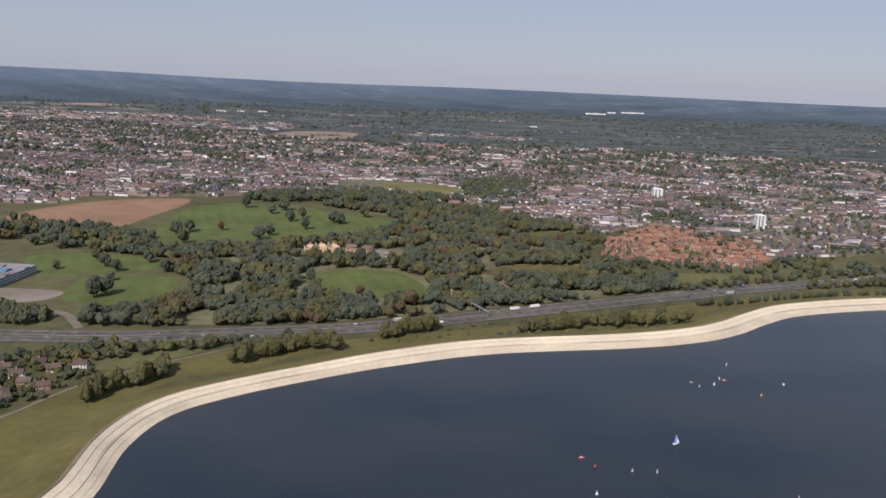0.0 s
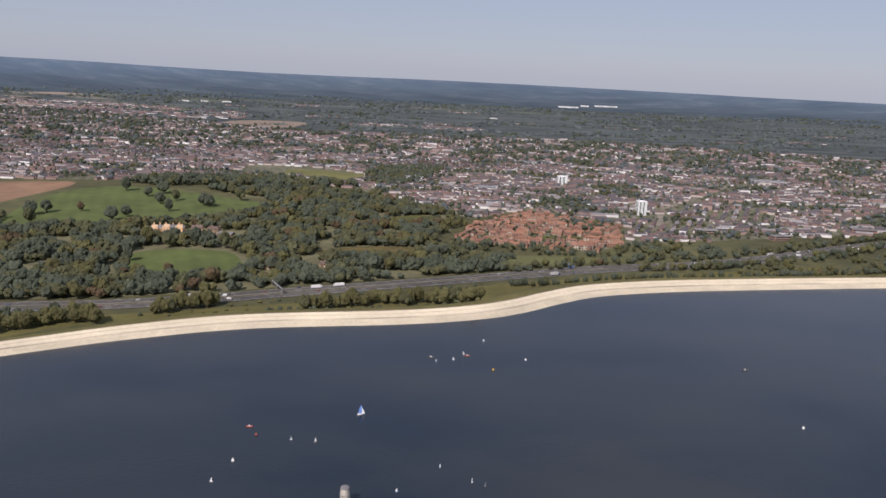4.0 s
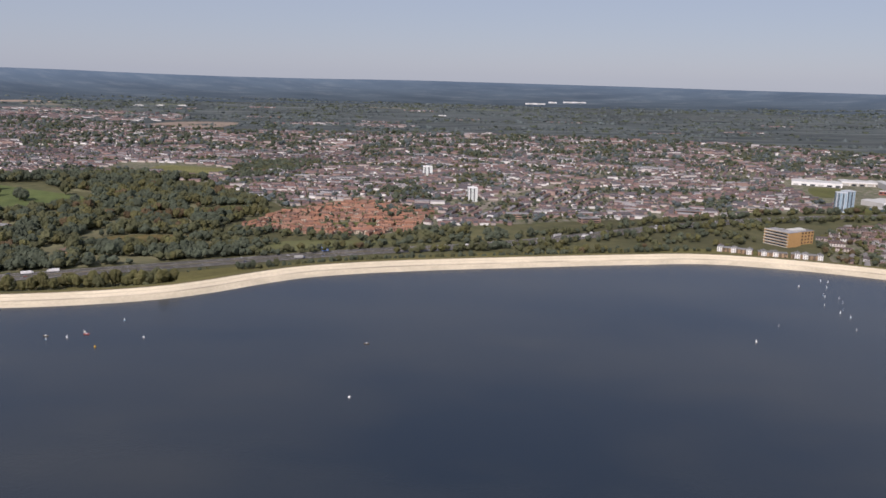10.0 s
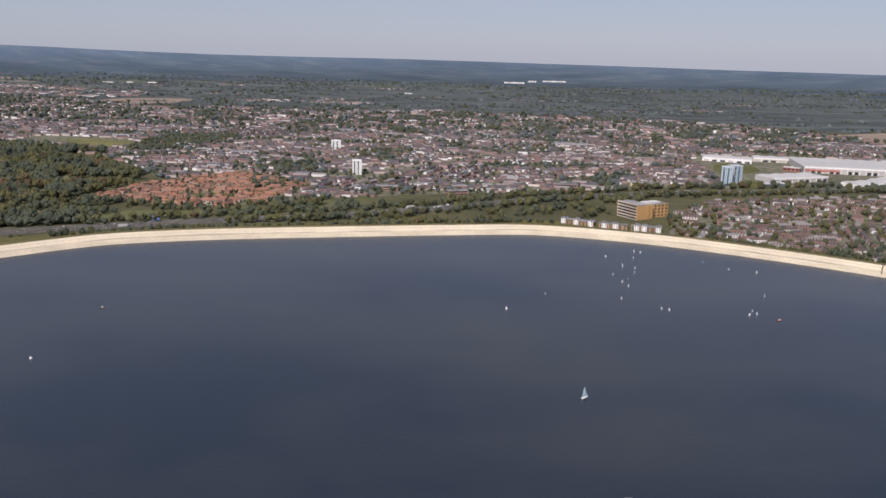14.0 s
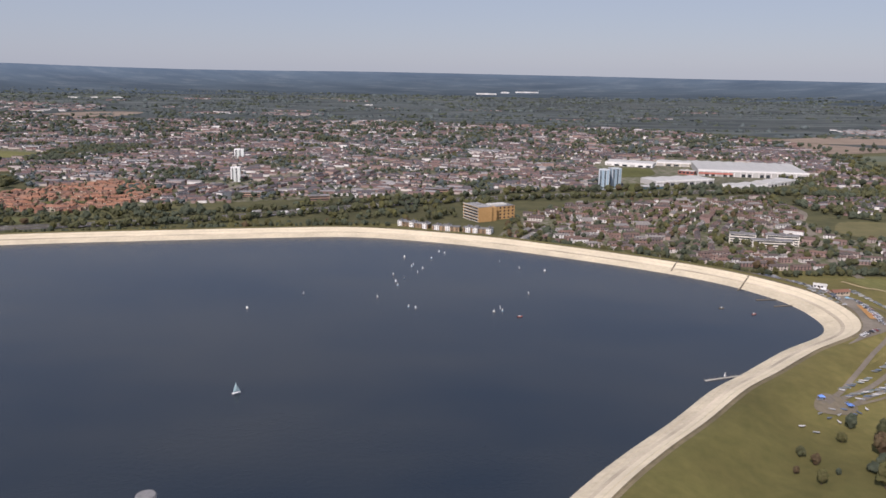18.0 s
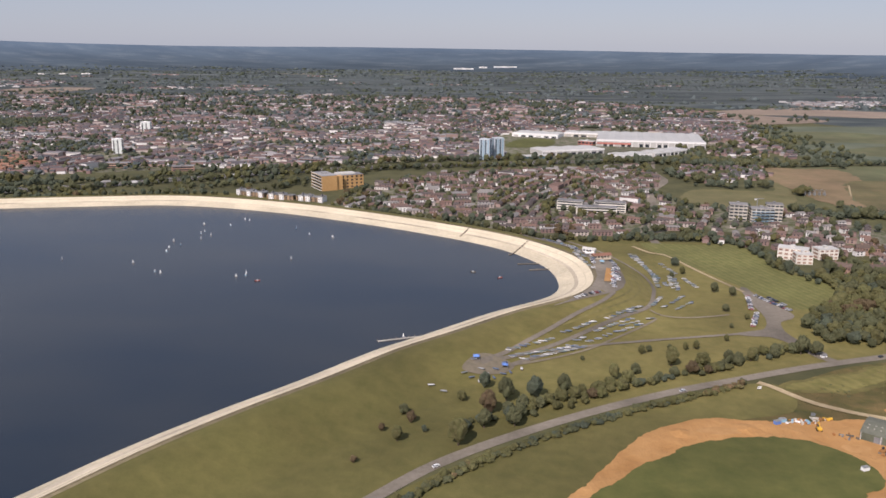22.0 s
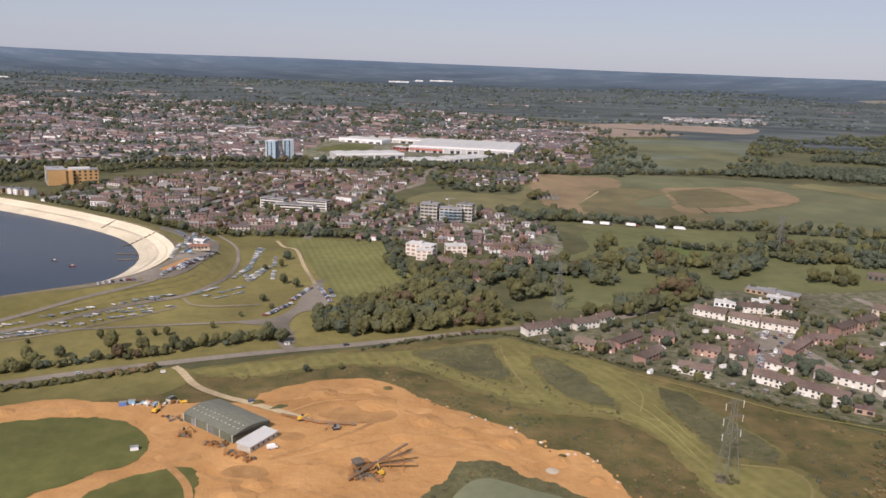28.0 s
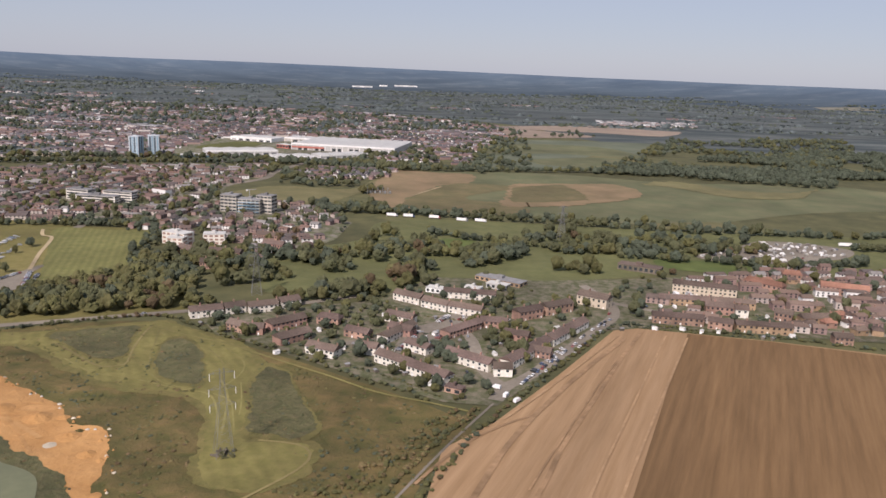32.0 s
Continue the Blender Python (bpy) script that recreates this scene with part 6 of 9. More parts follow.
tower((846, 975), (858, 972), 11, 24.0, "white and light-blue tower block with dark window strips")
tower((864, 987), (876, 990), 11, 24.0, "white and light-blue twin tower block")
MINT = material("mint_white_panel", (0.6, 0.65, 0.61), (0.68, 0.73, 0.69), 0.5, 0.6, 0.0, drift=0.06)
tower((401, 990), (412, 992), 10, 17.5, "mint-white eleven-storey tower block with window strips", WHITE, MINT, 11)
tower((336, 1241), (350, 1243), 11, 14, "white eight-storey tower block with window strips", WHITE, MINT, 8)
for p0, p1, deep, tall, floors in (((919, 665), (951, 661), 9, 7.0, 3), ((905, 680), (925, 674), 9, 9.5, 4), ((935, 678), (960, 672), 8, 9.0, 4)):
    block(p0, p1, deep, tall * 0.9, RENDER, ROOF_GREY, "white slab office building with long window bands", "office", "office_building", floors, 30, GLASS, 0.94)
for p0, p1, tall in (((1036, 649), (1049, 646), 13), ((1051, 643), (1068, 641), 11), ((1064, 648), (1076, 645), 13.5)):
    block(p0, p1, 10, tall, WEATHERED, ROOF_GREY, "unfinished concrete apartment block under construction", "flats", "apartment_block", 5, 3.2, GLASS, 0.8)
scaffold = thing("scaffold", "blue-netted scaffold round unfinished flats", "scaffold", m=pose(1051, 641, 0))
for i in range(10):
    part("pole", shared("scaffold_pole", lambda: Shape().tube((0, 0, 0), (0, 0, 10), 0.09, sides=5).mesh("pole", STEEL)), None, scaffold, m=pose(i * 1.8, -0.6 - 0.12 * i, 0))
for k in range(4):
    part("deck", Shape().box(0, 16.5, -1.8, -0.6, k * 2.4 + 1.8, k * 2.4 + 1.95), BLUE_PANEL, scaffold)
for p0, p1, tall in (((1030, 533), (1046, 525), 9), ((1037, 520), (1047, 519), 7.5), ((1056, 531), (1069, 533), 8)):
    block(p0, p1, 9, tall * 0.85, RENDER, SHEET_ROOF, "white flats with red-brick bays and a flat white roof", "flats", "apartment_block", 3, 3.4, BRICK, 0.6)
for p0, p1, tall in (((1049, 502), (1059, 495), 5), ((1071, 471), (1080, 472), 4), ((1069, 495), (1088, 492), 5), ((1095, 520), (1108, 516), 5), ((1086, 545), (1100, 542), 5)):
    terrace(p0, p1, 6, tall, tall + 2, BRICK, ROOF, "red-brick flats with brown roof", "flats", "apartment_block", 3.4)
# warehouses
PALE_ROOF = material("pale_sheet_roof", (0.39, 0.385, 0.36), (0.48, 0.475, 0.45), 0.15, 0.6, 0.1, drift=0.1)


def depot(p0, p1, deep, tall, wall, label, ridges=5, bays=10, band=None, name="warehouse"):
    """A wide shed: a roof of low ridges, pillars and dark loading bays along its front."""
    m, w = frame_of(p0, p1)
    t = thing(name, label, "warehouse", m=m)
    part("wall", Shape().box(0, w, 0, deep, 0, tall), wall, t)
    for i in range(ridges):
        a, b = w / ridges * i, w / ridges * (i + 1)
        part("roof", Shape().add([(a, -0.3, tall), (b, -0.3, tall), (b, deep + 0.3, tall), (a, deep + 0.3, tall), ((a + b) / 2, -0.3, tall + 1.0), ((a + b) / 2, deep + 0.3, tall + 1.0)], [(0, 4, 5, 3), (4, 1, 2, 5), (0, 1, 4), (2, 3, 5), (3, 2, 1, 0)]), PALE_ROOF, t)
    part("fascia", Shape().box(-0.2, w + 0.2, -0.5, 0, tall - 1.6, tall + 0.5), WHITE, t, "pale fascia")
    if band:
        part("sign_band", Shape().box(0.5, w * 0.32, -0.9, -0.5, tall * 0.35, tall * 0.62), band, t, "red sign band")
    for i in range(bays):
        c = w / bays
        part("loading_bay", Shape().box(c * (i + 0.2), c * (i + 0.8), -0.1, 0.05, 0.3, tall * 0.5), GLASS if i % 3 else GREY_CLAD, t)
        part("pillar", Shape().box(c * i - 0.3, c * i + 0.3, -0.4, 0.02, 0, tall - 1.6), WHITE, t)
    return t


depot((1008, 1124), (1148, 1098), 112, 8.6, GREY_CLAD, "very large pale warehouse with a low-ridged sheet roof", 9, 18, RED_TRIM)
depot((924, 1012), (1005, 1044), 34, 6.5, GREY_CLAD, "wide grey warehouse with a pale sheet roof", 4, 9)
block((903, 981), (934, 990), 16, 3.6, GREEN_WALL, PALE_ROOF, "low glazed green office before the warehouse", "office", "office_building", 1, 3.0, BLUE_GLASS, 0.8)
depot((1013, 983), (1056, 1004), 24, 5.6, WHITE, "white box-shaped warehouse beside the road", 2, 4)
depot((1062, 1015), (1116, 1058), 22, 5.4, GREY_CLAD, "low blue-grey warehouse with dark loading bays", 3, 9)
depot((900, 1232), (965, 1206), 36, 5.5, WHITE, "white warehouse with a pale roof behind the pitch", 3, 6)
depot((978, 1236), (1034, 1222), 30, 6.0, WEATHERED, "pale sports hall beside warehouses", 3, 5, None, "sports_hall")
block((985, 1140), (1003, 1128), 12, 5, RED_TRIM, SHEET_ROOF, "red store front beside the warehouse", "store", "store", 1, 6, GLASS, 0.7)
patch("playing_field", [(886, 1134), (915, 1200), (955, 1188), (950, 1130), (920, 1099), (888, 1097)], GRASS, "green playing field before warehouses", "playing field", 0.2)
for p0, p1, deep, label in (((735, 960), (800, 948), 12, "long cream flats behind trees"), ((640, 930), (690, 920), 10, "brown flats behind the motorway"), ((520, 860), (560, 872), 10, "red-brick flats with flat roof"), ((440, 880), (485, 880), 10, "red-brick flats with flat roof"), ((205, 1150), (260, 1160), 14, "white flat-roofed college building"),
                            ((150, 1170), (190, 1175), 12, "cream flat-roofed school building"), ((100, 1230), (150, 1240), 14, "white flat-roofed school hall"), ((-40, 1330), (10, 1330), 14, "white flat-roofed hall among houses"), ((690, 1380), (790, 1350), 30, "long white factory with sheet roof"), ((560, 1500), (640, 1480), 26, "pale sheet-roofed factory in town"), ((300, 1520), (380, 1510), 24, "pale sheet-roofed factory in town")):
    p1 = (p0[0] + (p1[0] - p0[0]) * 0.55, p0[1] + (p1[1] - p0[1]) * 0.55)
    block(p0, p1, deep, 5.0, CREAM if "cream" in label else (BRICK if "brown" in label or "red" in label else WHITE), ROOF_GREY, label, "building", "town_building", 2, 60, GLASS, 0.9)
for x, y, w in ((770, 4330, 150), (905, 4420, 60), (985, 4440, 175), (-930, 3330, 60), (-850, 3370, 40), (-770, 3400, 50), (330, 3020, 40)):
    block((x, y), (x + w * 0.7, y), 20, 7 if y > 4000 else 4, WHITE, SHEET_ROOF, "distant white building among woods", "building", "distant_building", 1, 60, SHEET_ROOF)

# the mansion in its park
mansion = thing("mansion", "golden stone mansion with towers and chimneys", "mansion", m=frame_of((-128, 758), (-98, 766))[0] @ Matrix.Diagonal((1.1, 1.0, 0.8, 1.0)))
part("wall", Shape().box(0, 31, 0, 13, 0, 7.2).box(3, 8, -2, 13, 0, 8.6).box(13, 18, -2.5, 12, 0, 9.5).box(24, 29, -2, 13, 0, 8.6), SANDSTONE, mansion)
roof = Shape()
for x0, x1, y0, z0, z1 in ((8.2, 12.8, 0, 7.2, 9.8), (18.2, 23.8, 0, 7.2, 9.8), (0.2, 2.8, 0, 7.2, 9.0), (29.2, 30.8, 0, 7.2, 9.0)):
    roof.gable(x0, x1, y0, 13, z0, z1, 0)
part("roof", roof, ROOF_GREY, mansion)
for x in (3, 8, 13, 18, 24, 29):
    part("turret", shared("turret", lambda: Shape().tube((0, 0, 0), (0, 0, 9.4), 0.7, 0.7, 8).tube((0, 0, 9.4), (0, 0, 10.4), 0.8, 0.3, 8).mesh("turret", SANDSTONE)), None, mansion, m=pose(x, -2, 0))
for x in (5, 10, 15, 21, 26):
    part("chimney", shared("stone_stack", lambda: Shape().box(-0.5, 0.5, -0.4, 0.4, 7, 12.2).mesh("chimney", SANDSTONE)), None, mansion, m=pose(x, 8, 0))
for k in range(2):
    for i in range(12):
        part("window", pane(0.9, 1.9), None, mansion, m=pose(1.4 + i * 2.55, -2.55 if i in (5, 6) else -2.05 if i in (1, 2, 10, 11) else -0.05, 1.2 + 3.2 * k))
terrace((-90, 772), (-80, 774), 8, 5, 7.4, BROWN_BRICK, ROOF, "brown stone stable block beside the mansion", "house", "stable_block")
terrace((-76, 774), (-64, 772), 8, 4.6, 7.0, BROWN_BRICK, ROOF, "brown stone outbuilding with hipped roof", "house", "outbuilding", hip=2)
terrace((-62, 762), (-48, 758), 9, 3.0, 4.6, BROWN_BRICK, ROOF_GREY, "low grey-roofed outbuilding near the mansion", "house", "outbuilding")
tent = thing("marquee", "white marquee beside the mansion", "tent", m=pose(-165, 752, 0))
part("canopy", Shape().box(0, 9, 0, 6, 0, 2.2).gable(0, 9, 0, 6, 2.2, 4.4, 0.2), WHITE, tent)
for i in range(5):
    part("pole", shared("tent_pole", lambda: Shape().tube((0, 0, 0), (0, 0, 2.3), 0.08, sides=5).mesh("pole", STEEL)), None, tent, m=pose(i * 2.25, -0.1, 0))
for i in range(3):
    terrace((10 + 22 * i, 640 + 8 * i), (18 + 22 * i, 643 + 8 * i), 6, 3, 5, BROWN_BRICK, ROOF, "brown lodge among trees", "house", "lodge")
# glass offices at the edge of the park
offices = block((-394, 603), (-340, 598), 54, 6.4, GREY_CLAD, ROOF_GREY, "green glass office building with flat roofs", "office", "office_building", 3, 16, BLUE_GLASS, 0.93)
for i in range(6):
    part("roof_plant", shared("roof_plant", lambda: Shape().box(-4, 4, -3, 3, 6.5, 7.6).mesh("roof_plant", ROOF_GREY)), None, offices, m=pose(10 + 20 * (i % 3), 16 + 26 * (i // 3), 0))
part("atrium_roof", Shape().gable(18, 46, 24, 36, 6.7, 8.8, 0), BLUE_GLASS, offices)
patch("car_park", [(-380, 560), (-300, 565), (-285, 590), (-300, 600), (-360, 596)], TARMAC, "tarmac car park before glass offices", "car park", 0.2)

# cottages below the embankment
for i, (x, y, a, wall) in enumerate(((-247, 428, 20, BRICK), (-236, 420, 10, RENDER), (-226, 409, 0, BRICK), (-219, 429, 30, BROWN_BRICK), (-213, 404, 15, BRICK), (-240, 403, 40, BRICK), (-229, 392, 25, RENDER), (-208, 437, 10, RENDER), (-252, 410, 20, BRICK), (-262, 425, 0, BRICK), (-273, 437, 15, RENDER), (-258, 441, 5, BRICK), (-270, 412, 30, BRICK), (-232, 438, 20, BRICK), (-222, 384, 60, BROWN_BRICK), (-243, 386, 20, BRICK))):
    terrace((x, y), (x + 7.5 * math.cos(radians(a)), y + 7.5 * math.sin(radians(a))), 5.5, 3.0, 5.0, wall, ROOF, "cottage with a tiled roof near the motorway", "house", "cottage", 3.8)

q = scatter([(-290, 400), (-290, 448), (-240, 450), (-198, 446), (-200, 410), (-212, 380), (-235, 372), (-260, 380)], 3.8, RNG, thin=0.4, wave=12)
wood("garden trees round the cottages", q, sizes(q, 1.1, 2.3), {"dark": 4, "green": 5, "olive": 2}, MID_CROWNS)


# ---- the town ----
def house(wall, roof, label):
    h = thing("house", label, "house", "houses of the town")
    part("wall", Shape().box(-3.6, 3.6, -2.7, 2.7, 0, 3.3).box(1.2, 2.8, -3.3, -2.7, 0, 2.9), wall, h)
    top = part("roof", Shape().gable(-3.6, 3.6, -2.7, 2.7, 3.3, 5.3, 0.3, 1.1), roof, h)
    part("chimney", Shape().box(-0.35, 0.35, -0.25, 0.25, 4.6, 6.0), BRICK, top)
    for x, z in ((-2.3, 1.9),):
        part("window", pane(1.1, 0.9), None, h, m=pose(x, -2.7, z))
    part("window", pane(1.1, 0.9), None, h, m=pose(2.0, -3.3, 1.9))
    return h


HOUSES = [house(WHITE, ROOF, "white rendered semi-detached house with brown roof"), house(BRICK, ROOF, "red-brick semi-detached house with brown roof"), house(BROWN_BRICK, ROOF, "brown-brick semi-detached house with dark roof"), house(BRICK, ROOF_RED, "red-brick house with red tiled roof")]
for i, h in enumerate(HOUSES):
    h.matrix_basis = pose(-700 + 14 * i, -420, 0)


def streets(outline, rng, cell=110.0, row=12.5, unit=4.4, holes=(), clear=(), run=(1, 5), angle=None, skip=0.12, parks=0.0):
    """Where the houses of a district stand: x, y, turn and length of each row of houses, laid out along streets that turn from block to block."""
    line = np.array(outline, float)
    lo, hi = line.min(0), line.max(0)
    out = []
    for cx in np.arange(lo[0], hi[0] + cell, cell):
        for cy in np.arange(lo[1], hi[1] + cell, cell):
            a = (rng.choice([0.1, 0.3, -0.2, 0.05, -0.45, 1.2, 0.0]) + rng.uniform(-0.12, 0.12)) if angle is None else angle + rng.uniform(-0.1, 0.1)
            ca, sa = math.cos(a), math.sin(a)
            for v in np.arange(-cell * 0.62, cell * 0.62, row):
                u = -cell * 0.62 + rng.uniform(0, 6)
                while u < cell * 0.62:
                    n = rng.integers(*run)
                    w = n * unit
                    lx, ly = u + w / 2, v + rng.uniform(-0.8, 0.8)
                    x, y = cx + lx * ca - ly * sa, cy + lx * sa + ly * ca
                    u += w + rng.uniform(1.5, 7)
                    if abs(x - cx) < cell / 2 and abs(y - cy) < cell / 2 and rng.uniform() > skip:
                        out.append((x, y, a, w))
    q = np.array(out)
    keep = within(q[:, :2], line)
    if parks:
        keep &= np.array([noise.noise(Vector((x / 95, y / 60, 8.0))) < parks for x, y in q[:, :2]])
    for h in holes:
        keep &= ~within(q[:, :2], np.array(h, float))
    for road, width in clear:
        keep &= reach(q[:, :2], road) > width
    return q[keep]


def district(label, rows, wall, roof, rng, deep=(3.8, 4.8), eaves=(2.6, 3.2), panes=False, big=0.0):
    """Rows of houses joined into one mesh."""
    vs, fs, ss, n = [], [], [], 0
    quads = np.array([[0, 1, 5], [0, 5, 4], [1, 2, 6], [1, 6, 5], [2, 3, 7], [2, 7, 6], [3, 0, 4], [3, 4, 7], [8, 9, 13], [8, 13, 12], [10, 11, 12], [10, 12, 13], [9, 10, 13], [11, 8, 12]])
    slots = [0] * 8 + [1] * 6
    for x, y, a, w in rows:
        d, e, o = rng.uniform(*deep), rng.uniform(*eaves), 0.3
        flat = rng.uniform() < big
        if flat:
            d, e, w = d * rng.uniform(1.5, 3), e * rng.uniform(1.0, 2.2), max(w, 16)
        top = e + (0.5 if flat else rng.uniform(1.1, 1.7))
        h, q, hip = w / 2, d / 2, rng.choice([0.0, 0.0, 1.4])
        v = [(-h, -q, 0), (h, -q, 0), (h, q, 0), (-h, q, 0), (-h, -q, e), (h, -q, e), (h, q, e), (-h, q, e), (-h - o, -q - o, e), (h + o, -q - o, e), (h + o, q + o, e), (-h - o, q + o, e), (-h + hip, 0, top), (h - hip, 0, top)]
        f = [quads]
        s = list(slots)
        if panes:
            k = len(v)
            for i in range(max(1, int(w / 2.6))):
                c = -h + 1.3 + i * 2.6
                side = -q if math.cos(a) > 0 else q
                for z in (0.7, 2.1):
                    v += [(c - 0.5, side * 1.02, z), (c + 0.5, side * 1.02, z), (c + 0.5, side * 1.02, z + 0.9), (c - 0.5, side * 1.02, z + 0.9)]
                    f.append(np.array([[k, k + 1, k + 2], [k, k + 2, k + 3]]))
                    s += [2, 2]
                    k += 4
        v = np.array(v)
        ca, sa = math.cos(a), math.sin(a)
        vs.append(np.stack([v[:, 0] * ca - v[:, 1] * sa + x, v[:, 0] * sa + v[:, 1] * ca + y, v[:, 2]], 1))
        fs.append(np.concatenate(f) + n), ss.append(s)
        n += len(v)
    me = arrays("houses", np.concatenate(vs), np.concatenate(fs), [wall, roof, GLASS], np.concatenate(ss))
    tagged(new("houses", me), label, "houses", kind="stuff")


TRNG = np.random.default_rng(21)
DEPOTS = [[(870, 1055), (885, 1000), (895, 970), (1000, 970), (1060, 975), (1160, 1080), (1190, 1240), (1020, 1345), (990, 1290), (900, 1290), (880, 1230), (870, 1110)], [(-165, 1235), (-75, 1225), (15, 1185), (45, 1265), (-70, 1330), (-165, 1320)], [(835, 955), (895, 965), (890, 1000), (835, 1000)],
          [(390, 950), (420, 950), (420, 985), (390, 985)], [(870, 935), (870, 1000), (915, 1010), (915, 950)], [(728, 940), (805, 940), (805, 975), (728, 975)]]
ROADS = [(M4_LINE, 32), (spline([(414, 925), (457, 1047), (531, 1154), (601, 1251), (680, 1370)], 6, False), 9), (spline([(1006, 771), (1030, 830), (1030, 901), (1058, 1006)], 6, False), 12)]
rows = streets([(345, 805), (420, 830), (500, 860), (640, 905), (760, 945), (900, 975), (1010, 1000), (1160, 1050), (1250, 1250), (1330, 1480), (1200, 1500), (600, 1560), (-200, 1560), (-900, 1560), (-900, 1200), (-700, 985), (-480, 985), (-470, 1060), (-300, 1090), (-220, 1150), (0, 1130), (100, 1040), (190, 915), (265, 1000), (365, 910)], TRNG, holes=DEPOTS, clear=ROADS, parks=0.24)
district("brick and rendered houses in dense streets", rows, TOWN_WALL, TOWN_ROOF, TRNG, big=0.045)
rows = streets([(-2400, 1700), (-900, 1560), (1330, 1480), (1350, 1700), (1100, 2000), (500, 2150), (-200, 2100), (-600, 2300), (-1300, 2500), (-2600, 2500)], TRNG, cell=130, row=15, unit=5.4, skip=0.3, parks=0.14)
district("distant houses in dense streets", rows, TOWN_WALL, TOWN_ROOF, TRNG, big=0.04)
rows = streets([(-2300, 2500), (-1300, 2500), (-700, 2340), (-430, 2420), (-520, 2760), (-1050, 3000), (-2000, 2950)], TRNG, cell=150, row=19, unit=7.5, skip=0.4, parks=0.2)
district("far brick suburb beyond the town", rows, TOWN_WALL, TOWN_ROOF, TRNG, big=0.05)
rows = streets([(-150, 2380), (240, 2330), (300, 2440), (-80, 2480)], TRNG, cell=150, row=20, unit=7.5, skip=0.45)
district("small far village among woods", rows, TOWN_WALL, TOWN_ROOF, TRNG, big=0.05)
rows = streets([(166, 794), (192, 880), (230, 935), (265, 985), (315, 942), (358, 900), (345, 812), (307, 762), (237, 770)], TRNG, 60, 8.6, 3.8, [[(255, 812), (300, 820), (310, 835), (262, 832)]], (), (1, 4), None, 0.06)
district("orange-roofed modern houses packed close", rows, ESTATE_WALL, ESTATE_ROOF, TRNG, (3.4, 4.6), (2.4, 3.4), True)
q = scatter([(166, 794), (192, 880), (230, 935), (265, 985), (315, 942), (358, 900), (345, 812), (307, 762), (237, 770)], 9.5, TRNG, thin=0.35, wave=18)
wood("garden trees of the orange-roofed estate", q, sizes(q, 1.2, 2.6), {"dark": 4, "green": 4, "olive": 1}, FAR_CROWNS)
terrace((283, 773), (305, 773), 6, 4.4, 6.4, (CREAM), ROOF_RED, "cream flats at the edge of the orange-roofed estate", "flats", "apartment_block")
patch("green", [(255, 812), (300, 820), (310, 835), (262, 832)], GRASS, "small green amid orange-roofed houses", "green", 0.2)
# the part of the town nearest the embankment: single houses
near = streets([(712, 690), (760, 665), (830, 620), (880, 590), (950, 590), (1000, 620), (1000, 690), (1010, 770), (1025, 860), (1010, 925), (900, 895), (800, 860), (745, 800), (745, 720)], TRNG, 95, 11.5, 4.6, [[(896, 655), (965, 650), (965, 692), (896, 696)]], [(spline([(960, 590), (965, 620), (975, 668), (990, 715), (1006, 771), (1030, 830)], 6, False), 6)], (1, 4), None, 0.12)
east = streets([(1010, 580), (1110, 565), (1140, 620), (1100, 690), (1020, 700), (1000, 620)], TRNG, 80, 11.5, 6.6, [[(1030, 636), (1086, 636), (1086, 680), (1030, 680)]], (), (1, 2), None, 0.18)
south = streets([(1080, 500), (1110, 505), (1135, 560), (1050, 580), (985, 580), (1030, 560), (1055, 545), (1090, 540)], TRNG, 70, 11.5, 6.6, [[(1025, 515), (1075, 515), (1075, 550), (1025, 550)]], (), (1, 2), None, 0.1)
right = streets([(1360, 395), (1440, 385), (1540, 400), (1560, 500), (1440, 520), (1395, 520), (1380, 480), (1440, 440), (1380, 430)], TRNG, 80, 12, 6.8, (), (), (1, 2), None, 0.15)
rows_of = near
single = np.concatenate([east, south, right])
order = np.argsort(single[:, 1])
for i in order[:95]:
    x, y, a, w = single[i]
    ob = copy_thing(HOUSES[int(TRNG.choice(4, p=[0.35, 0.25, 0.25, 0.15]))], Matrix())
    ob.matrix_basis = pose(x, y, float(height([(x, y)])[0]) - 0.05, 0, 0, math.degrees(a)) @ Matrix.Scale(TRNG.uniform(0.76, 0.9), 4)
district("brown-roofed houses in short rows near the embankment", rows_of, TOWN_WALL, NEAR_ROOF, TRNG, panes=True, big=0.03)
district("brown-roofed houses among gardens", single[order[95:]], TOWN_WALL, NEAR_ROOF, TRNG, panes=True)
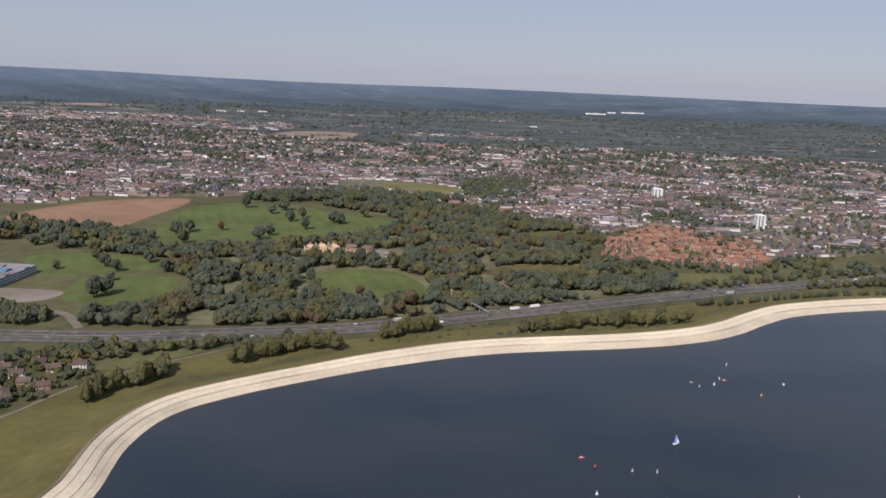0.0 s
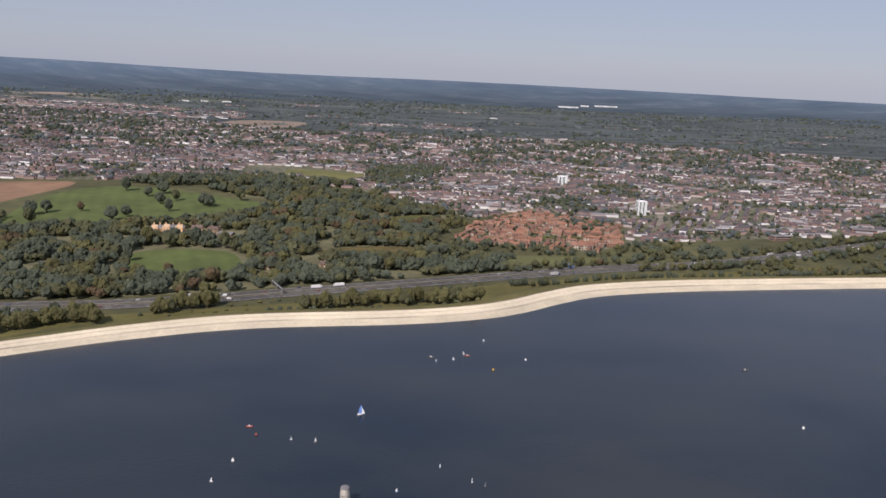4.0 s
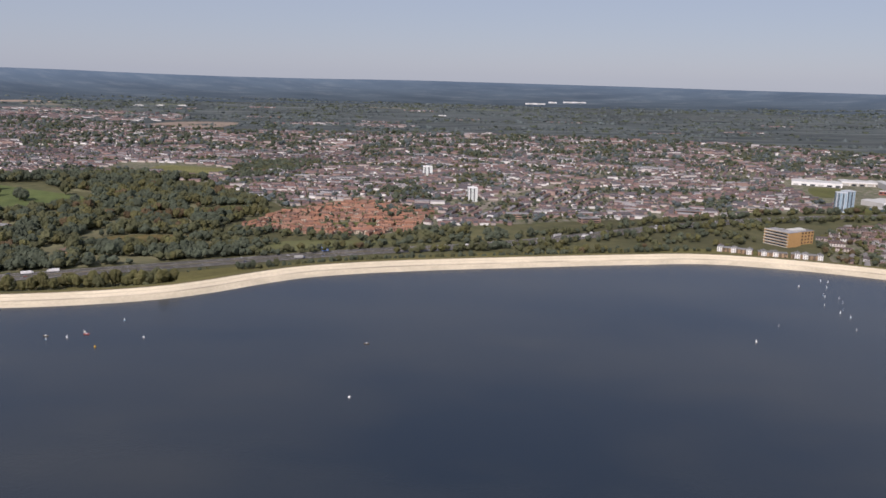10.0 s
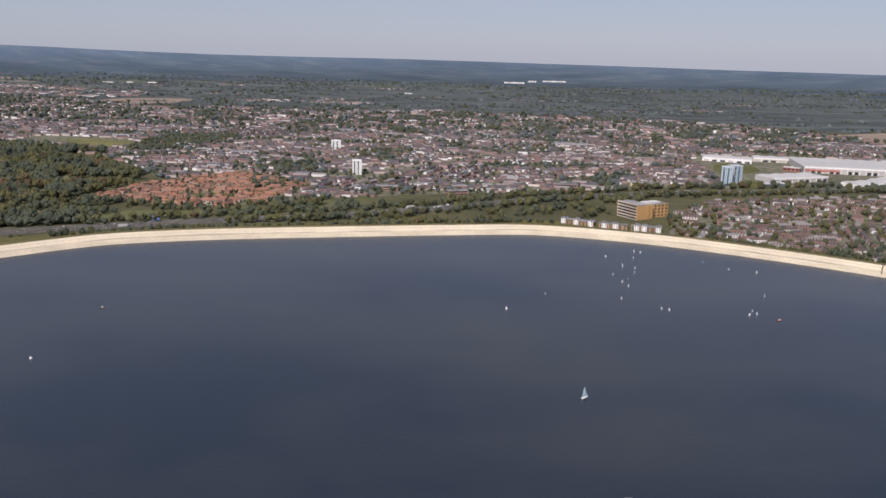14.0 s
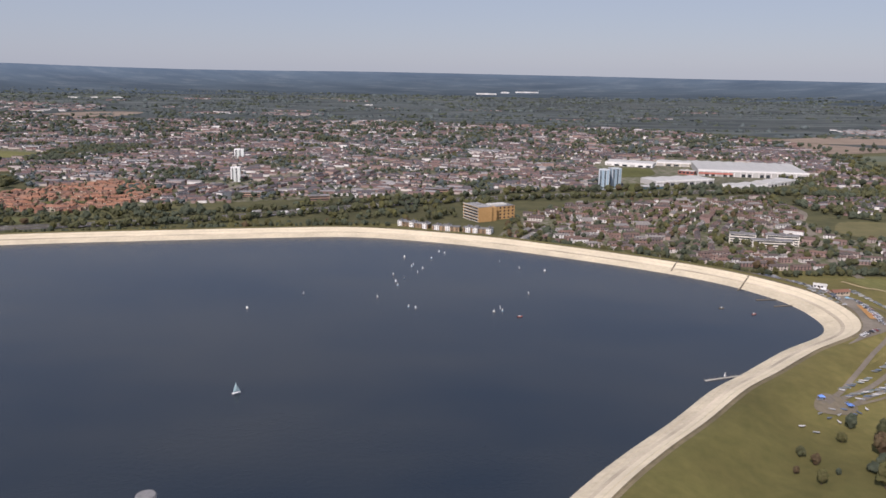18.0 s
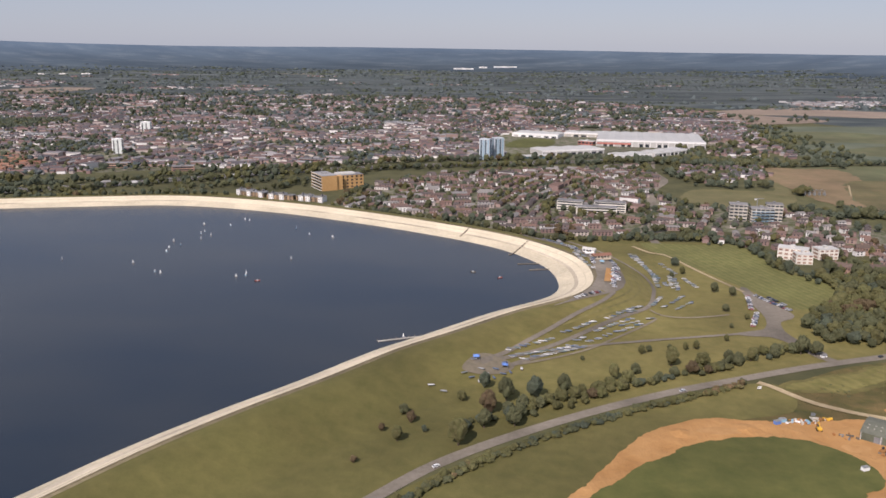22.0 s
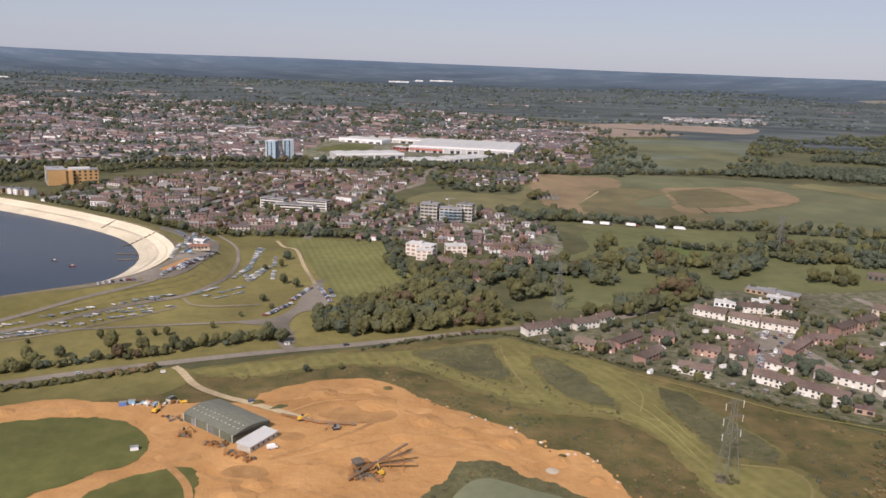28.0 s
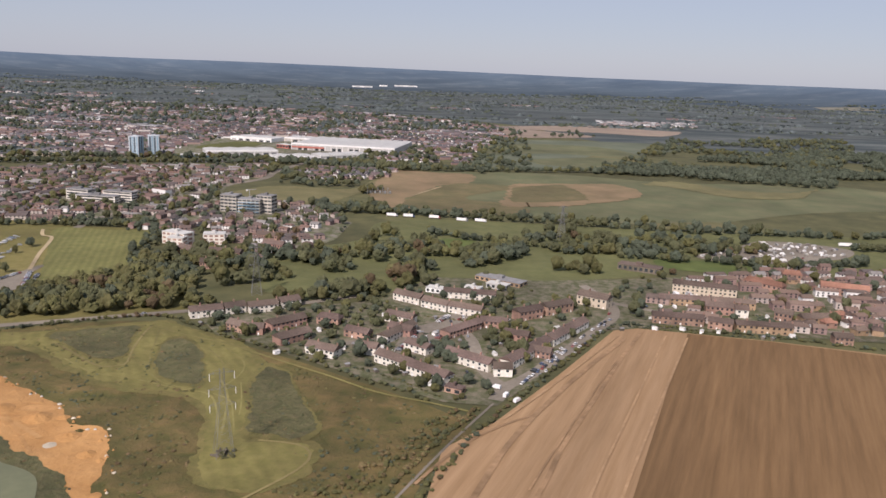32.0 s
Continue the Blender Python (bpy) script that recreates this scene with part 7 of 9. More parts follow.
# ground of the built-up areas: gardens, yards and streets
PAVED = material("streets_and_gardens", (0.075, 0.085, 0.032), (0.19, 0.17, 0.135), 0.13, 0.95, 0.0, coarse=0.1, drift=0.25, stops=(0.42, 0.6))
for pts in ([(345, 805), (420, 835), (500, 865), (640, 912), (760, 952), (900, 982), (1010, 1005), (1160, 1055), (1250, 1250), (1330, 1480), (1100, 2000), (500, 2150), (-200, 2100), (-600, 2300), (-1300, 2500), (-2600, 2500), (-2400, 1700), (-900, 1250), (-700, 985), (-480, 985), (-470, 1060), (-300, 1095), (-220, 1150), (0, 1140), (100, 1050), (190, 915), (265, 1000), (365, 910)],
            [(712, 690), (760, 665), (830, 620), (880, 590), (950, 590), (1000, 620), (1110, 565), (1110, 505), (1135, 560), (1140, 620), (1100, 690), (1020, 700), (1010, 770), (1025, 860), (1010, 925), (900, 895), (800, 860), (745, 800)],
            [(166, 794), (192, 880), (230, 935), (265, 985), (315, 942), (358, 900), (345, 812), (307, 762), (237, 770)],):
    patch("built_up_ground", pts, PAVED, "gardens and streets between houses", "ground", 0.05, 0)
GARDENS = material("gardens", (0.07, 0.078, 0.034), (0.16, 0.138, 0.098), 0.22, 0.95, 0.2, coarse=0.15, drift=0.3, stops=(0.42, 0.62))
patch("built_up_ground", [(1090, 395), (1135, 405), (1170, 420), (1200, 470), (1260, 470), (1310, 480), (1380, 500), (1560, 500), (1540, 390), (1440, 375), (1300, 392), (1276, 384), (1250, 338), (1222, 298), (1204, 300), (1142, 342), (1108, 364)], GARDENS, "gardens, paths and lawns between terraces", "ground", 0.16, 0)
# trees among the houses
q = scatter([(345, 805), (500, 865), (760, 952), (1010, 1005), (1250, 1250), (1330, 1480), (600, 1560), (-200, 1560), (-900, 1560), (-900, 1220), (-700, 985), (-470, 1060), (-220, 1150), (0, 1140), (190, 915), (265, 1000)], 13.5, TRNG, DEPOTS[:2], [(M4_LINE, 14)], 0.4, 45)
green = scatter([(345, 805), (500, 865), (760, 952), (1010, 1005), (1250, 1250), (1330, 1480), (1350, 1700), (1100, 2000), (500, 2150), (-200, 2100), (-600, 2300), (-1300, 2500), (-2600, 2500), (-2400, 1700), (-900, 1560), (-900, 1220), (-700, 985), (-470, 1060), (-220, 1150), (0, 1140), (190, 915), (265, 1000)], 11.8, TRNG, DEPOTS, ROADS)
green = green[[noise.noise(Vector((x / 95, y / 60, 8.0))) > (0.17 if y < 1560 else 0.13) for x, y in green]]
wood("clumps of trees amid the town", green, sizes(green, 2.4, 4.6), {"dark": 4, "hazed": 3, "green": 2}, COPSE_CROWNS, (0.8, 1.1))
wood("trees among town houses", q, sizes(q, 1.4, 3.2), {"dark": 4, "hazed": 3, "green": 3, "rust": 0.8}, COPSE_CROWNS)
q = scatter([(-2400, 1700), (-900, 1560), (1330, 1480), (1350, 1700), (1100, 2000), (500, 2150), (-200, 2100), (-600, 2300), (-1300, 2500), (-2600, 2500)], 24, TRNG, thin=0.45, wave=90)
wood("trees among distant houses", q, sizes(q, 3, 6.5), {"hazed": 2, "dark": 5}, COPSE_CROWNS)
q = np.concatenate([scatter([(712, 690), (760, 665), (830, 620), (880, 590), (950, 590), (1000, 620), (1020, 700), (1010, 770), (1025, 860), (1010, 925), (900, 895), (800, 860), (745, 800)], 8.2, TRNG, thin=0.38, wave=24), scatter([(985, 585), (1080, 500), (1115, 505), (1140, 620), (1100, 690), (1020, 700)], 10, TRNG, thin=0.4, wave=30),
                    scatter([(1290, 400), (1330, 402), (1450, 395), (1560, 450), (1540, 510), (1400, 520), (1310, 480), (1290, 440)], 11, TRNG, thin=0.45, wave=25)])
wood("garden trees among houses", q, sizes(q, 1.3, 3.2), {"dark": 4, "green": 4, "olive": 2, "rust": 0.8}, MID_CROWNS)
q = scatter([(1105, 366), (1142, 344), (1170, 325), (1205, 302), (1222, 305), (1250, 345), (1270, 390), (1280, 430), (1240, 450), (1190, 440), (1140, 410), (1100, 395)], 6.6, TRNG, [[(1183, 351), (1191, 382), (1205, 404), (1222, 400), (1204, 366), (1196, 347), (1188, 345)]], [(np.array(r, float), 4) for r in ([(1226, 315), (1236, 326), (1251, 350), (1275, 389)], [(1226, 315), (1219, 334), (1217, 364), (1212, 390)])], 0.36, 14)
q = np.concatenate([q, [(1196, 350), (1201, 352), (1203, 347), (1226, 363), (1231, 365), (1232, 362), (1232, 352), (1236, 353), (1236, 347), (1170, 342), (1171, 341), (1157, 363), (1166, 372)]])
wood("garden trees of the estate", q, np.r_[sizes(q[:-13], 1.0, 2.6), sizes(q[-13:], 2.3, 3.3)], {"dark": 3, "green": 4, "olive": 3}, MID_CROWNS)
q = np.concatenate([scatter([(1388, 989), (1495, 1201), (1625, 1486), (1733, 1580), (2008, 1607), (1661, 980), (1553, 993), (1479, 977), (1408, 962)], 10, TRNG, thin=0.5, wave=60, stretch=2.5), scatter([(1128, 1209), (1222, 1192), (1302, 1439), (1354, 1456), (1336, 1105), (1299, 981), (1276, 930), (1156, 950), (1095, 965)], 13, TRNG, thin=0.45, wave=40),
                    along([(1101, 685), (1130, 669), (1159, 664), (1177, 672)], 3.4, TRNG, 3), along([(1010, 924), (1055, 852), (1084, 800), (1127, 812)], 4.0, TRNG, 8), scatter([(986, 972), (1043, 948), (1108, 934), (1188, 951), (1173, 980), (1120, 985), (1018, 985)], 7, TRNG), along([(1136, 760), (1148, 778)], 2.5, TRNG, 5), along([(1100, 950), (1180, 940), (1300, 962), (1400, 985)], 4, TRNG, 5), along([(1095, 955), (1180, 950), (1300, 975)], 9, TRNG, 6)])
wood("hedges and trees beyond the wide field", q, sizes(q, 2.6, 5.0), {"dark": 5, "green": 4, "olive": 1}, FAR_CROWNS)
rows = streets([(1052, 800), (1060, 925), (1150, 950), (1170, 890), (1120, 840)], TRNG, 70, 13, 4.6, (), (), (1, 4), None, 0.3)
district("houses beside the curving road", rows, TOWN_WALL, TOWN_ROOF, TRNG)
q = scatter([(1052, 800), (1060, 925), (1150, 950), (1170, 890), (1120, 840)], 9, TRNG, thin=0.4, wave=25)
wood("trees beside the curving road", q, sizes(q, 2, 3.6), {"dark": 4, "green": 4, "olive": 1}, FAR_CROWNS)
rows = streets([(1180, 1629), (1299, 1416), (1242, 1010), (1145, 972), (1150, 1060), (1200, 1250)], TRNG, 90, 14, 4.6, (), (), (1, 4), None, 0.35)
district("brick houses beyond the warehouses", rows, TOWN_WALL, TOWN_ROOF, TRNG)
rows = streets([(1612, 2060), (1871, 2086), (1806, 1904), (1577, 1885)], TRNG, 90, 22, 8, (), (), (1, 3), None, 0.3)
district("pale sheds and mobile homes far off", rows, TOWN_WALL, ROOF_GREY, TRNG, (5, 7), (2.5, 3.5))
# country beyond the town
COUNTRY = np.array([(-4200, 2300), (-2600, 2550), (-1300, 2600), (-600, 2400), (0, 2180), (500, 2230), (1150, 2060), (1450, 1760), (1950, 1700), (2600, 1500), (4300, 1500), (4300, 2800), (3100, 3900), (1900, 4250), (600, 4350), (-700, 4250), (-2000, 3800), (-3600, 3000)], float)
OPEN_FIELDS = [np.array(h, float) for h in ([(-560, 2950), (-409, 3225), (-287, 2907), (-403, 2603)], [(-457, 2130), (-433, 2368), (-253, 2394), (-271, 2143)], [(206, 2978), (362, 3261), (420, 2900)], [(1170, 1562), (1478, 1748), (1794, 1789), (1699, 1540)], [(1394, 2319), (1837, 2629), (1885, 2412), (1385, 2049)])]
BRNG = np.random.default_rng(33)


def open_country(p):
    return within(p, COUNTRY)[0] and not any(within(p, h)[0] for h in OPEN_FIELDS)


belts = []
while len(belts) < 620:
    p = np.array([BRNG.uniform(-3400, 4000), BRNG.uniform(1750, 4250)])
    if open_country(p):
        span, lean = BRNG.uniform(60, 380), BRNG.uniform(-0.12, 0.12)
        d = np.array([math.cos(lean), math.sin(lean)]) * span / 2
        belts.append(along([p - d, p + np.array([0, BRNG.uniform(-12, 12)]), p + d], 15, BRNG, BRNG.uniform(6, 22)))
q = np.concatenate(belts)
wood("belts of trees of the distant country", q, BRNG.uniform(7, 16, len(q)), {"dark": 1, "hazed": 2}, LOW_CROWNS, (0.4, 0.7), soft=True)
strips = 0
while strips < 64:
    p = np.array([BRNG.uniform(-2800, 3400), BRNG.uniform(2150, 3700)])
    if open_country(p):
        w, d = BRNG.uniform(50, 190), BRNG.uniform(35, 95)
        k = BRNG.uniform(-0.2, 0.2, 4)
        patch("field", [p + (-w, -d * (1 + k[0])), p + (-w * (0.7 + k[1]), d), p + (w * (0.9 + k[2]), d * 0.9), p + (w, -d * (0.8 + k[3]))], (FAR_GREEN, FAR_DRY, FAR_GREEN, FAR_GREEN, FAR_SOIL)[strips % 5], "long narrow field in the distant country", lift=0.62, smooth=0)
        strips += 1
for x, y in ((-1500, 2750), (-900, 2900), (-640, 3150), (-250, 2700), (150, 2560), (420, 2800), (760, 2760), (980, 2300), (1240, 2420), (240, 3380), (-420, 3400), (1500, 2800), (1900, 2250), (2300, 2600)):
    hamlet = streets([(x - 60, y - 30), (x + 60, y - 30), (x + 60, y + 30), (x - 60, y + 30)], BRNG, 120, 24, 6.0, skip=0.5, angle=0.1, run=(1, 3))
    district("far hamlet of pale houses among woods", hamlet, TOWN_WALL, TOWN_ROOF, BRNG, (5, 7), (3.0, 4.0))

# small houses beyond the stubble field
fill = streets([(1296, 402), (1310, 440), (1330, 470), (1370, 500), (1480, 500), (1560, 480), (1540, 395), (1440, 380), (1380, 392)], TRNG, 70, 11.5, 5.8, [[(1300, 386), (1366, 384), (1366, 398), (1300, 402)], [(1312, 422), (1365, 418), (1362, 456), (1325, 460)], [(1330, 408), (1395, 396), (1395, 420), (1330, 424)]], (), (1, 3), None, 0.3)
district("brick houses beyond the stubble field", fill, TOWN_WALL, TERRACE_ROOF, TRNG, (4.4, 5.6), (3.0, 4.2), True)


# ---- vehicles ----
def tapered(s, z0, z1, lower, upper, slot=0):
    """A body between a lower and an upper outline (x0, x1, half width)."""
    a, b, w = lower
    c, d, u = upper
    v = [(a, -w, z0), (b, -w, z0), (b, w, z0), (a, w, z0), (c, -u, z1), (d, -u, z1), (d, u, z1), (c, u, z1)]
    return s.add(v, [(3, 2, 1, 0), (4, 5, 6, 7), (0, 1, 5, 4), (1, 2, 6, 5), (2, 3, 7, 6), (3, 0, 4, 7)], slot)


WHEEL = Shape().tube((0, -0.09, 0), (0, 0.09, 0), 0.22, sides=10).mesh("wheel", TYRE)


def car(label):
    c = thing("car", label, "car", "parked and passing cars")
    body = Shape()
    tapered(body, 0.18, 0.55, (-1.3, 1.3, 0.52), (-1.25, 1.22, 0.54))
    tapered(body, 0.55, 0.62, (-1.25, 1.22, 0.54), (-1.2, 1.1, 0.5))
    tapered(body, 0.88, 0.93, (-0.85, 0.4, 0.42), (-0.8, 0.35, 0.4))
    part("body", body, CAR_PAINT, c)
    part("glazing", tapered(Shape(), 0.62, 0.88, (-1.1, 0.72, 0.48), (-0.85, 0.4, 0.42)), GLASS, c)
    for x in (-0.8, 0.8):
        for y in (-0.46, 0.46):
            part("wheel", WHEEL, None, c, m=pose(x, y, 0.22))
    return c


def van(label, paint):
    c = thing("van", label, "van", "vans")
    body = Shape()
    tapered(body, 0.22, 0.75, (-1.7, 1.6, 0.6), (-1.7, 1.6, 0.62))
    tapered(body, 0.75, 1.45, (-1.7, 1.45, 0.62), (-1.65, 0.8, 0.57))
    part("body", body, paint, c)
    part("windscreen", tapered(Shape(), 0.8, 1.3, (1.0, 1.48, 0.55), (0.8, 1.05, 0.52)), GLASS, c)
    for x in (-1.1, 1.1):
        for y in (-0.52, 0.52):
            part("wheel", WHEEL, None, c, m=pose(x, y, 0.22))
    return c


def lorry(label, paint):
    c = thing("lorry", label, "lorry", "lorries")
    part("cab", tapered(Shape(), 0.35, 1.9, (3.2, 4.5, 0.75), (3.2, 4.35, 0.72)), CAR_PAINT, c)
    part("windscreen", Shape().box(4.36, 4.5, -0.65, 0.65, 1.2, 1.75), GLASS, c)
    part("trailer", Shape().box(-4.4, 3.0, -0.78, 0.78, 0.65, 2.5), paint, c)
    part("chassis", Shape().box(-4.3, 4.3, -0.35, 0.35, 0.4, 0.65), STEEL, c)
    for x in (-3.4, -2.4, 3.7):
        for y in (-0.63, 0.63):
            part("wheel", shared("lorry_wheel", lambda: Shape().tube((0, -0.13, 0), (0, 0.13, 0), 0.32, sides=9).mesh("wheel", TYRE)), None, c, m=pose(x, y, 0.31))
    return c


BOAT_HULL = palette("boat_hull", [(0.55, 0.54, 0.51), (0.3, 0.31, 0.31), (0.18, 0.21, 0.25), (0.66, 0.65, 0.62), (0.24, 0.25, 0.25)], 0.5, "object", 3.0, 0.4, 0.05)


def dinghy(label):
    """A small boat laid up under its cover."""
    c = thing("dinghy", label, "boat", "boats laid up ashore")
    hull = Shape()
    ring = [(-1.3, 0.45), (-0.4, 0.55), (0.5, 0.42), (1.45, 0.03)]
    v = [(x, w, 0.7) for x, w in ring] + [(x, -w, 0.7) for x, w in ring] + [(x * 0.92, w * 0.5, 0.3) for x, w in ring] + [(x * 0.92, -w * 0.5, 0.3) for x, w in ring]
    f = [(i, i + 1, i + 9, i + 8) for i in range(3)] + [(i + 5, i + 4, i + 12, i + 13) for i in range(3)] + [(i + 8, i + 9, i + 13, i + 12) for i in range(3)] + [(0, 8, 12, 4), (3, 7, 15, 11)]
    part("hull", hull.add(v, f), BOAT_HULL, c)
    top = [(x, 0, 0.98 - abs(x) * 0.1) for x, _ in ring]
    part("cover", Shape().add(v[:8] + top, [(i, i + 8, i + 9, i + 1) for i in range(3)] + [(i + 4, i + 5, i + 9, i + 8) for i in range(3)] + [(0, 4, 8)]), COVER, c)
    return c


CAR = car("small car parked on tarmac or passing")
VANS = [van("white delivery van on a road", WHITE), van("white van parked beside houses", WHITE)]
LORRIES = [lorry("articulated lorry with a white trailer", WHITE), lorry("articulated lorry with a grey trailer", GREY_CLAD)]
DINGHY = dinghy("dinghy under a fitted cover on grass")
for i, ob in enumerate([CAR, DINGHY] + VANS + LORRIES):
    ob.matrix_basis = pose(1300 + 7 * i, 425 if i < 4 else 445, 0.3, 0, 0, 95)
VRNG = np.random.default_rng(5)


def lay(pattern, x, y, turn, lift=0.24, jitter=6.0):
    z = float(height([(x, y)])[0]) + lift
    return copy_thing(pattern, pose(x, y, z, 0, 0, turn + VRNG.uniform(-jitter, jitter)))


def row(pattern, p0, p1, gap, turn=90.0, lost=0.15, lift=0.3, jitter=8.0, heading=None):
    """Things set side by side along a line, at an angle to it, with some places empty."""
    a, b = np.array(p0, float), np.array(p1, float)
    d = b - a
    n = int(np.hypot(*d) / gap)
    base = math.degrees(math.atan2(d[1], d[0])) if heading is None else heading - turn
    for i in range(n):
        if VRNG.uniform() > lost:
            p = a + d * (i + VRNG.uniform(0.3, 0.7)) / n + VRNG.uniform(-0.4, 0.4, 2)
            lay(pattern, p[0], p[1], base + turn + (180 if VRNG.uniform() < 0.4 else 0), lift - (0.28 if pattern is DINGHY else 0), jitter)


# boats laid up beside the loop road
for p0, p1, lost in (((847, 355), (869, 373), 0.3), ((848, 351.5), (880, 371), 0.08), ((853, 351), (884, 371), 0.2), ((871, 365), (886, 382), 0.15), ((874, 379), (892, 395), 0.15), ((885, 375), (916, 402), 0.3), ((890, 386), (912, 406), 0.25), ((905, 407), (920, 423), 0.1), ((897, 399), (917, 417), 0.35)):
    row(DINGHY, p0, p1, 1.9, 75, lost, heading=-12, jitter=14)
for p0, p1, lost in (((944, 466), (936, 540), 0.12), ((941, 476), (939, 536), 0.2), ((948, 459), (953, 492), 0.05), ((945, 458), (950, 488), 0.15), ((951, 515), (960, 464), 0.2), ((938, 463), (941, 493), 0.2), ((932, 428), (948, 448), 0.15), ((926, 427), (936, 447), 0.2), ((938, 425), (952, 440), 0.4), ((903, 395), (923, 411), 0.35)):
    row(DINGHY, p0, p1, 2.1, 80, lost + 0.05, heading=8, jitter=16)
for x, y in ((833, 343), (842, 340), (846, 346), (853, 343), (832, 331), (829, 333), (835, 329), (816, 320), (821, 318), (838, 335), (841, 333), (845, 337), (848, 339), (836, 338)):
    lay(DINGHY, x, y, VRNG.uniform(0, 180))
# cars
row(CAR, (969, 401), (978.5, 422), 1.5, 88, 0.05)
row(CAR, (977, 426), (983, 450), 1.5, 88, 0.08)
row(CAR, (987.5, 452), (997, 426), 1.5, 88, 0.1)
row(CAR, (993, 448), (999, 430), 1.9, 88, 0.3)
row(CAR, (883, 413.5), (900, 427), 1.6, 80, 0.15)
row(CAR, (908, 437), (918, 490), 1.7, 85, 0.1)
row(CAR, (902, 470), (907, 505), 2.0, 85, 0.3)
row(CAR, (899, 515), (899, 552), 2.2, 85, 0.3)
row(CAR, (908, 440), (913, 470), 2.2, 85, 0.25)
row(CAR, (910, 505), (905, 528), 2.2, 85, 0.25)
row(DINGHY, (902, 492), (896, 520), 2.2, 85, 0.3)
row(DINGHY, (890, 533), (880, 548), 2.4, 85, 0.3)
row(DINGHY, (916, 478), (918, 505), 2.2, 85, 0.3)
row(CAR, (885, 572), (898, 556), 2.2, 85, 0.3)
row(CAR, (887, 527), (900, 526), 1.8, 80, 0.2)
row(DINGHY, (896, 506), (901, 474), 2.2, 85, 0.3)
row(CAR, (917, 478), (912, 446), 1.8, 85, 0.15)
for x, y in ((1201, 394.5), (1208, 390), (1202, 375), (1197, 367), (1193, 349), (1213, 328), (1241, 327), (1244, 332), (1248, 337), (1250, 343), (1235, 395), (1285, 410), (1262, 361), (1265, 365), (1258, 352), (1270, 376), (1275, 382), (1215, 345), (1213, 352), (1220, 340), (1215, 370), (1208, 383), (1214, 398), (1279, 392), (1283, 400)):
    lay(CAR, x, y, 58 if x > 1230 else 95, 0.32)
for x, y, a in ((1226, 306.5, 62), (1229.5, 302, 55), (1223, 313.5, 150), (1000, 269, 20)):
    lay(VANS[0], x, y, a, 0.32)
row(CAR, (1186, 349), (1195, 378), 1.7, 88, 0.2)
row(CAR, (1196, 352), (1204, 372), 1.7, 88, 0.2)
row(CAR, (1206, 396), (1218, 392), 1.7, 88, 0.25)
row(CAR, (1202, 388), (1207, 399), 1.8, 88, 0.3)
row(CAR, (1232, 317), (1262, 366), 3.4, 4, 0.25)
row(CAR, (1238, 330), (1256, 360), 2.2, 70, 0.4)
row(CAR, (1264, 372), (1281, 398), 3.4, 4, 0.3)
step = np.r_[0, np.hypot(*np.diff(M4_LINE, axis=0).T).cumsum()]
for i in range(52):
    s = VRNG.uniform(60, step[-1] - 260)
    p = np.array([np.interp(s, step, M4_LINE[:, k]) for k in (0, 1)])
    e = np.array([np.interp(s + 3, step, M4_LINE[:, k]) for k in (0, 1)])
    d = (e - p) / np.hypot(*(e - p))
    off = VRNG.choice([-9.2, -6.3, -3.3, 3.3, 6.3, 9.2])
    q = p + np.array([-d[1], d[0]]) * off
    kind = LORRIES[i % 2] if i % 9 == 4 and abs(off) > 5 else (VANS[0] if i % 7 == 0 else CAR)
    lay(kind, q[0], q[1], math.degrees(math.atan2(d[1], d[0])) + (180 if off > 0 else 0), 0.44, 0)
lay(LORRIES[0], 61, 590, 28, 0.44, 0)
for x, y in ((1168, 652), (1181, 651), (1201, 649), (1222, 642), (1236, 641)):
    lay(LORRIES[0], x, y, -12, 0.1, 2)
for i in range(4):
    lay(LORRIES[0], 1493 + 7.5 * i, 594 - i, -5, 0.3, 2)
for x, y, a in ((820, 262, 40), (915, 324, 28), (1012, 364, 25), (1070, 387, 22)):
    lay(CAR, x, y, a, 0.3)


# ---- caravans and stacks in the yard beyond the paddock ----
patch("yard", [(1370, 544), (1405, 529), (1430, 538), (1473, 554), (1490, 585), (1443, 604), (1410, 580)], TARMAC, "grey gravel yard crowded with vehicles", "yard", 0.25)
CARAVAN_SHELL = palette("caravan_shell", [(0.62, 0.61, 0.58), (0.45, 0.44, 0.41), (0.34, 0.33, 0.31), (0.56, 0.53, 0.47), (0.25, 0.22, 0.19)], 0.5, "object", 2.0, 0.4, 0.05)
caravan = thing("caravan", "pale caravan parked in a yard", "caravan", "caravans in the yard", m=pose(1375, 545, 0.25))
part("shell", tapered(tapered(Shape(), 0.3, 0.9, (-1.6, 1.5, 0.62), (-1.65, 1.6, 0.64)), 0.9, 1.5, (-1.65, 1.6, 0.64), (-1.4, 1.3, 0.58)), CARAVAN_SHELL, caravan)
part("window_band", Shape().box(-1.2, 1.2, -0.66, 0.66, 0.85, 1.15), GLASS, caravan)
for y in (-0.55, 0.55):
    part("wheel", WHEEL, None, caravan, m=pose(0, y, 0.22))
yard = scatter([(1372, 544), (1405, 531), (1430, 540), (1470, 556), (1484, 584), (1443, 600), (1412, 578)], 4.6, VRNG)
for i, (x, y) in enumerate(yard[VRNG.permutation(len(yard))[:84]]):
    lay((caravan, CAR, VANS[0])[int(VRNG.choice(3, p=[0.62, 0.13, 0.25]))], x, y, VRNG.choice([10, 100, 40]), 0.3)

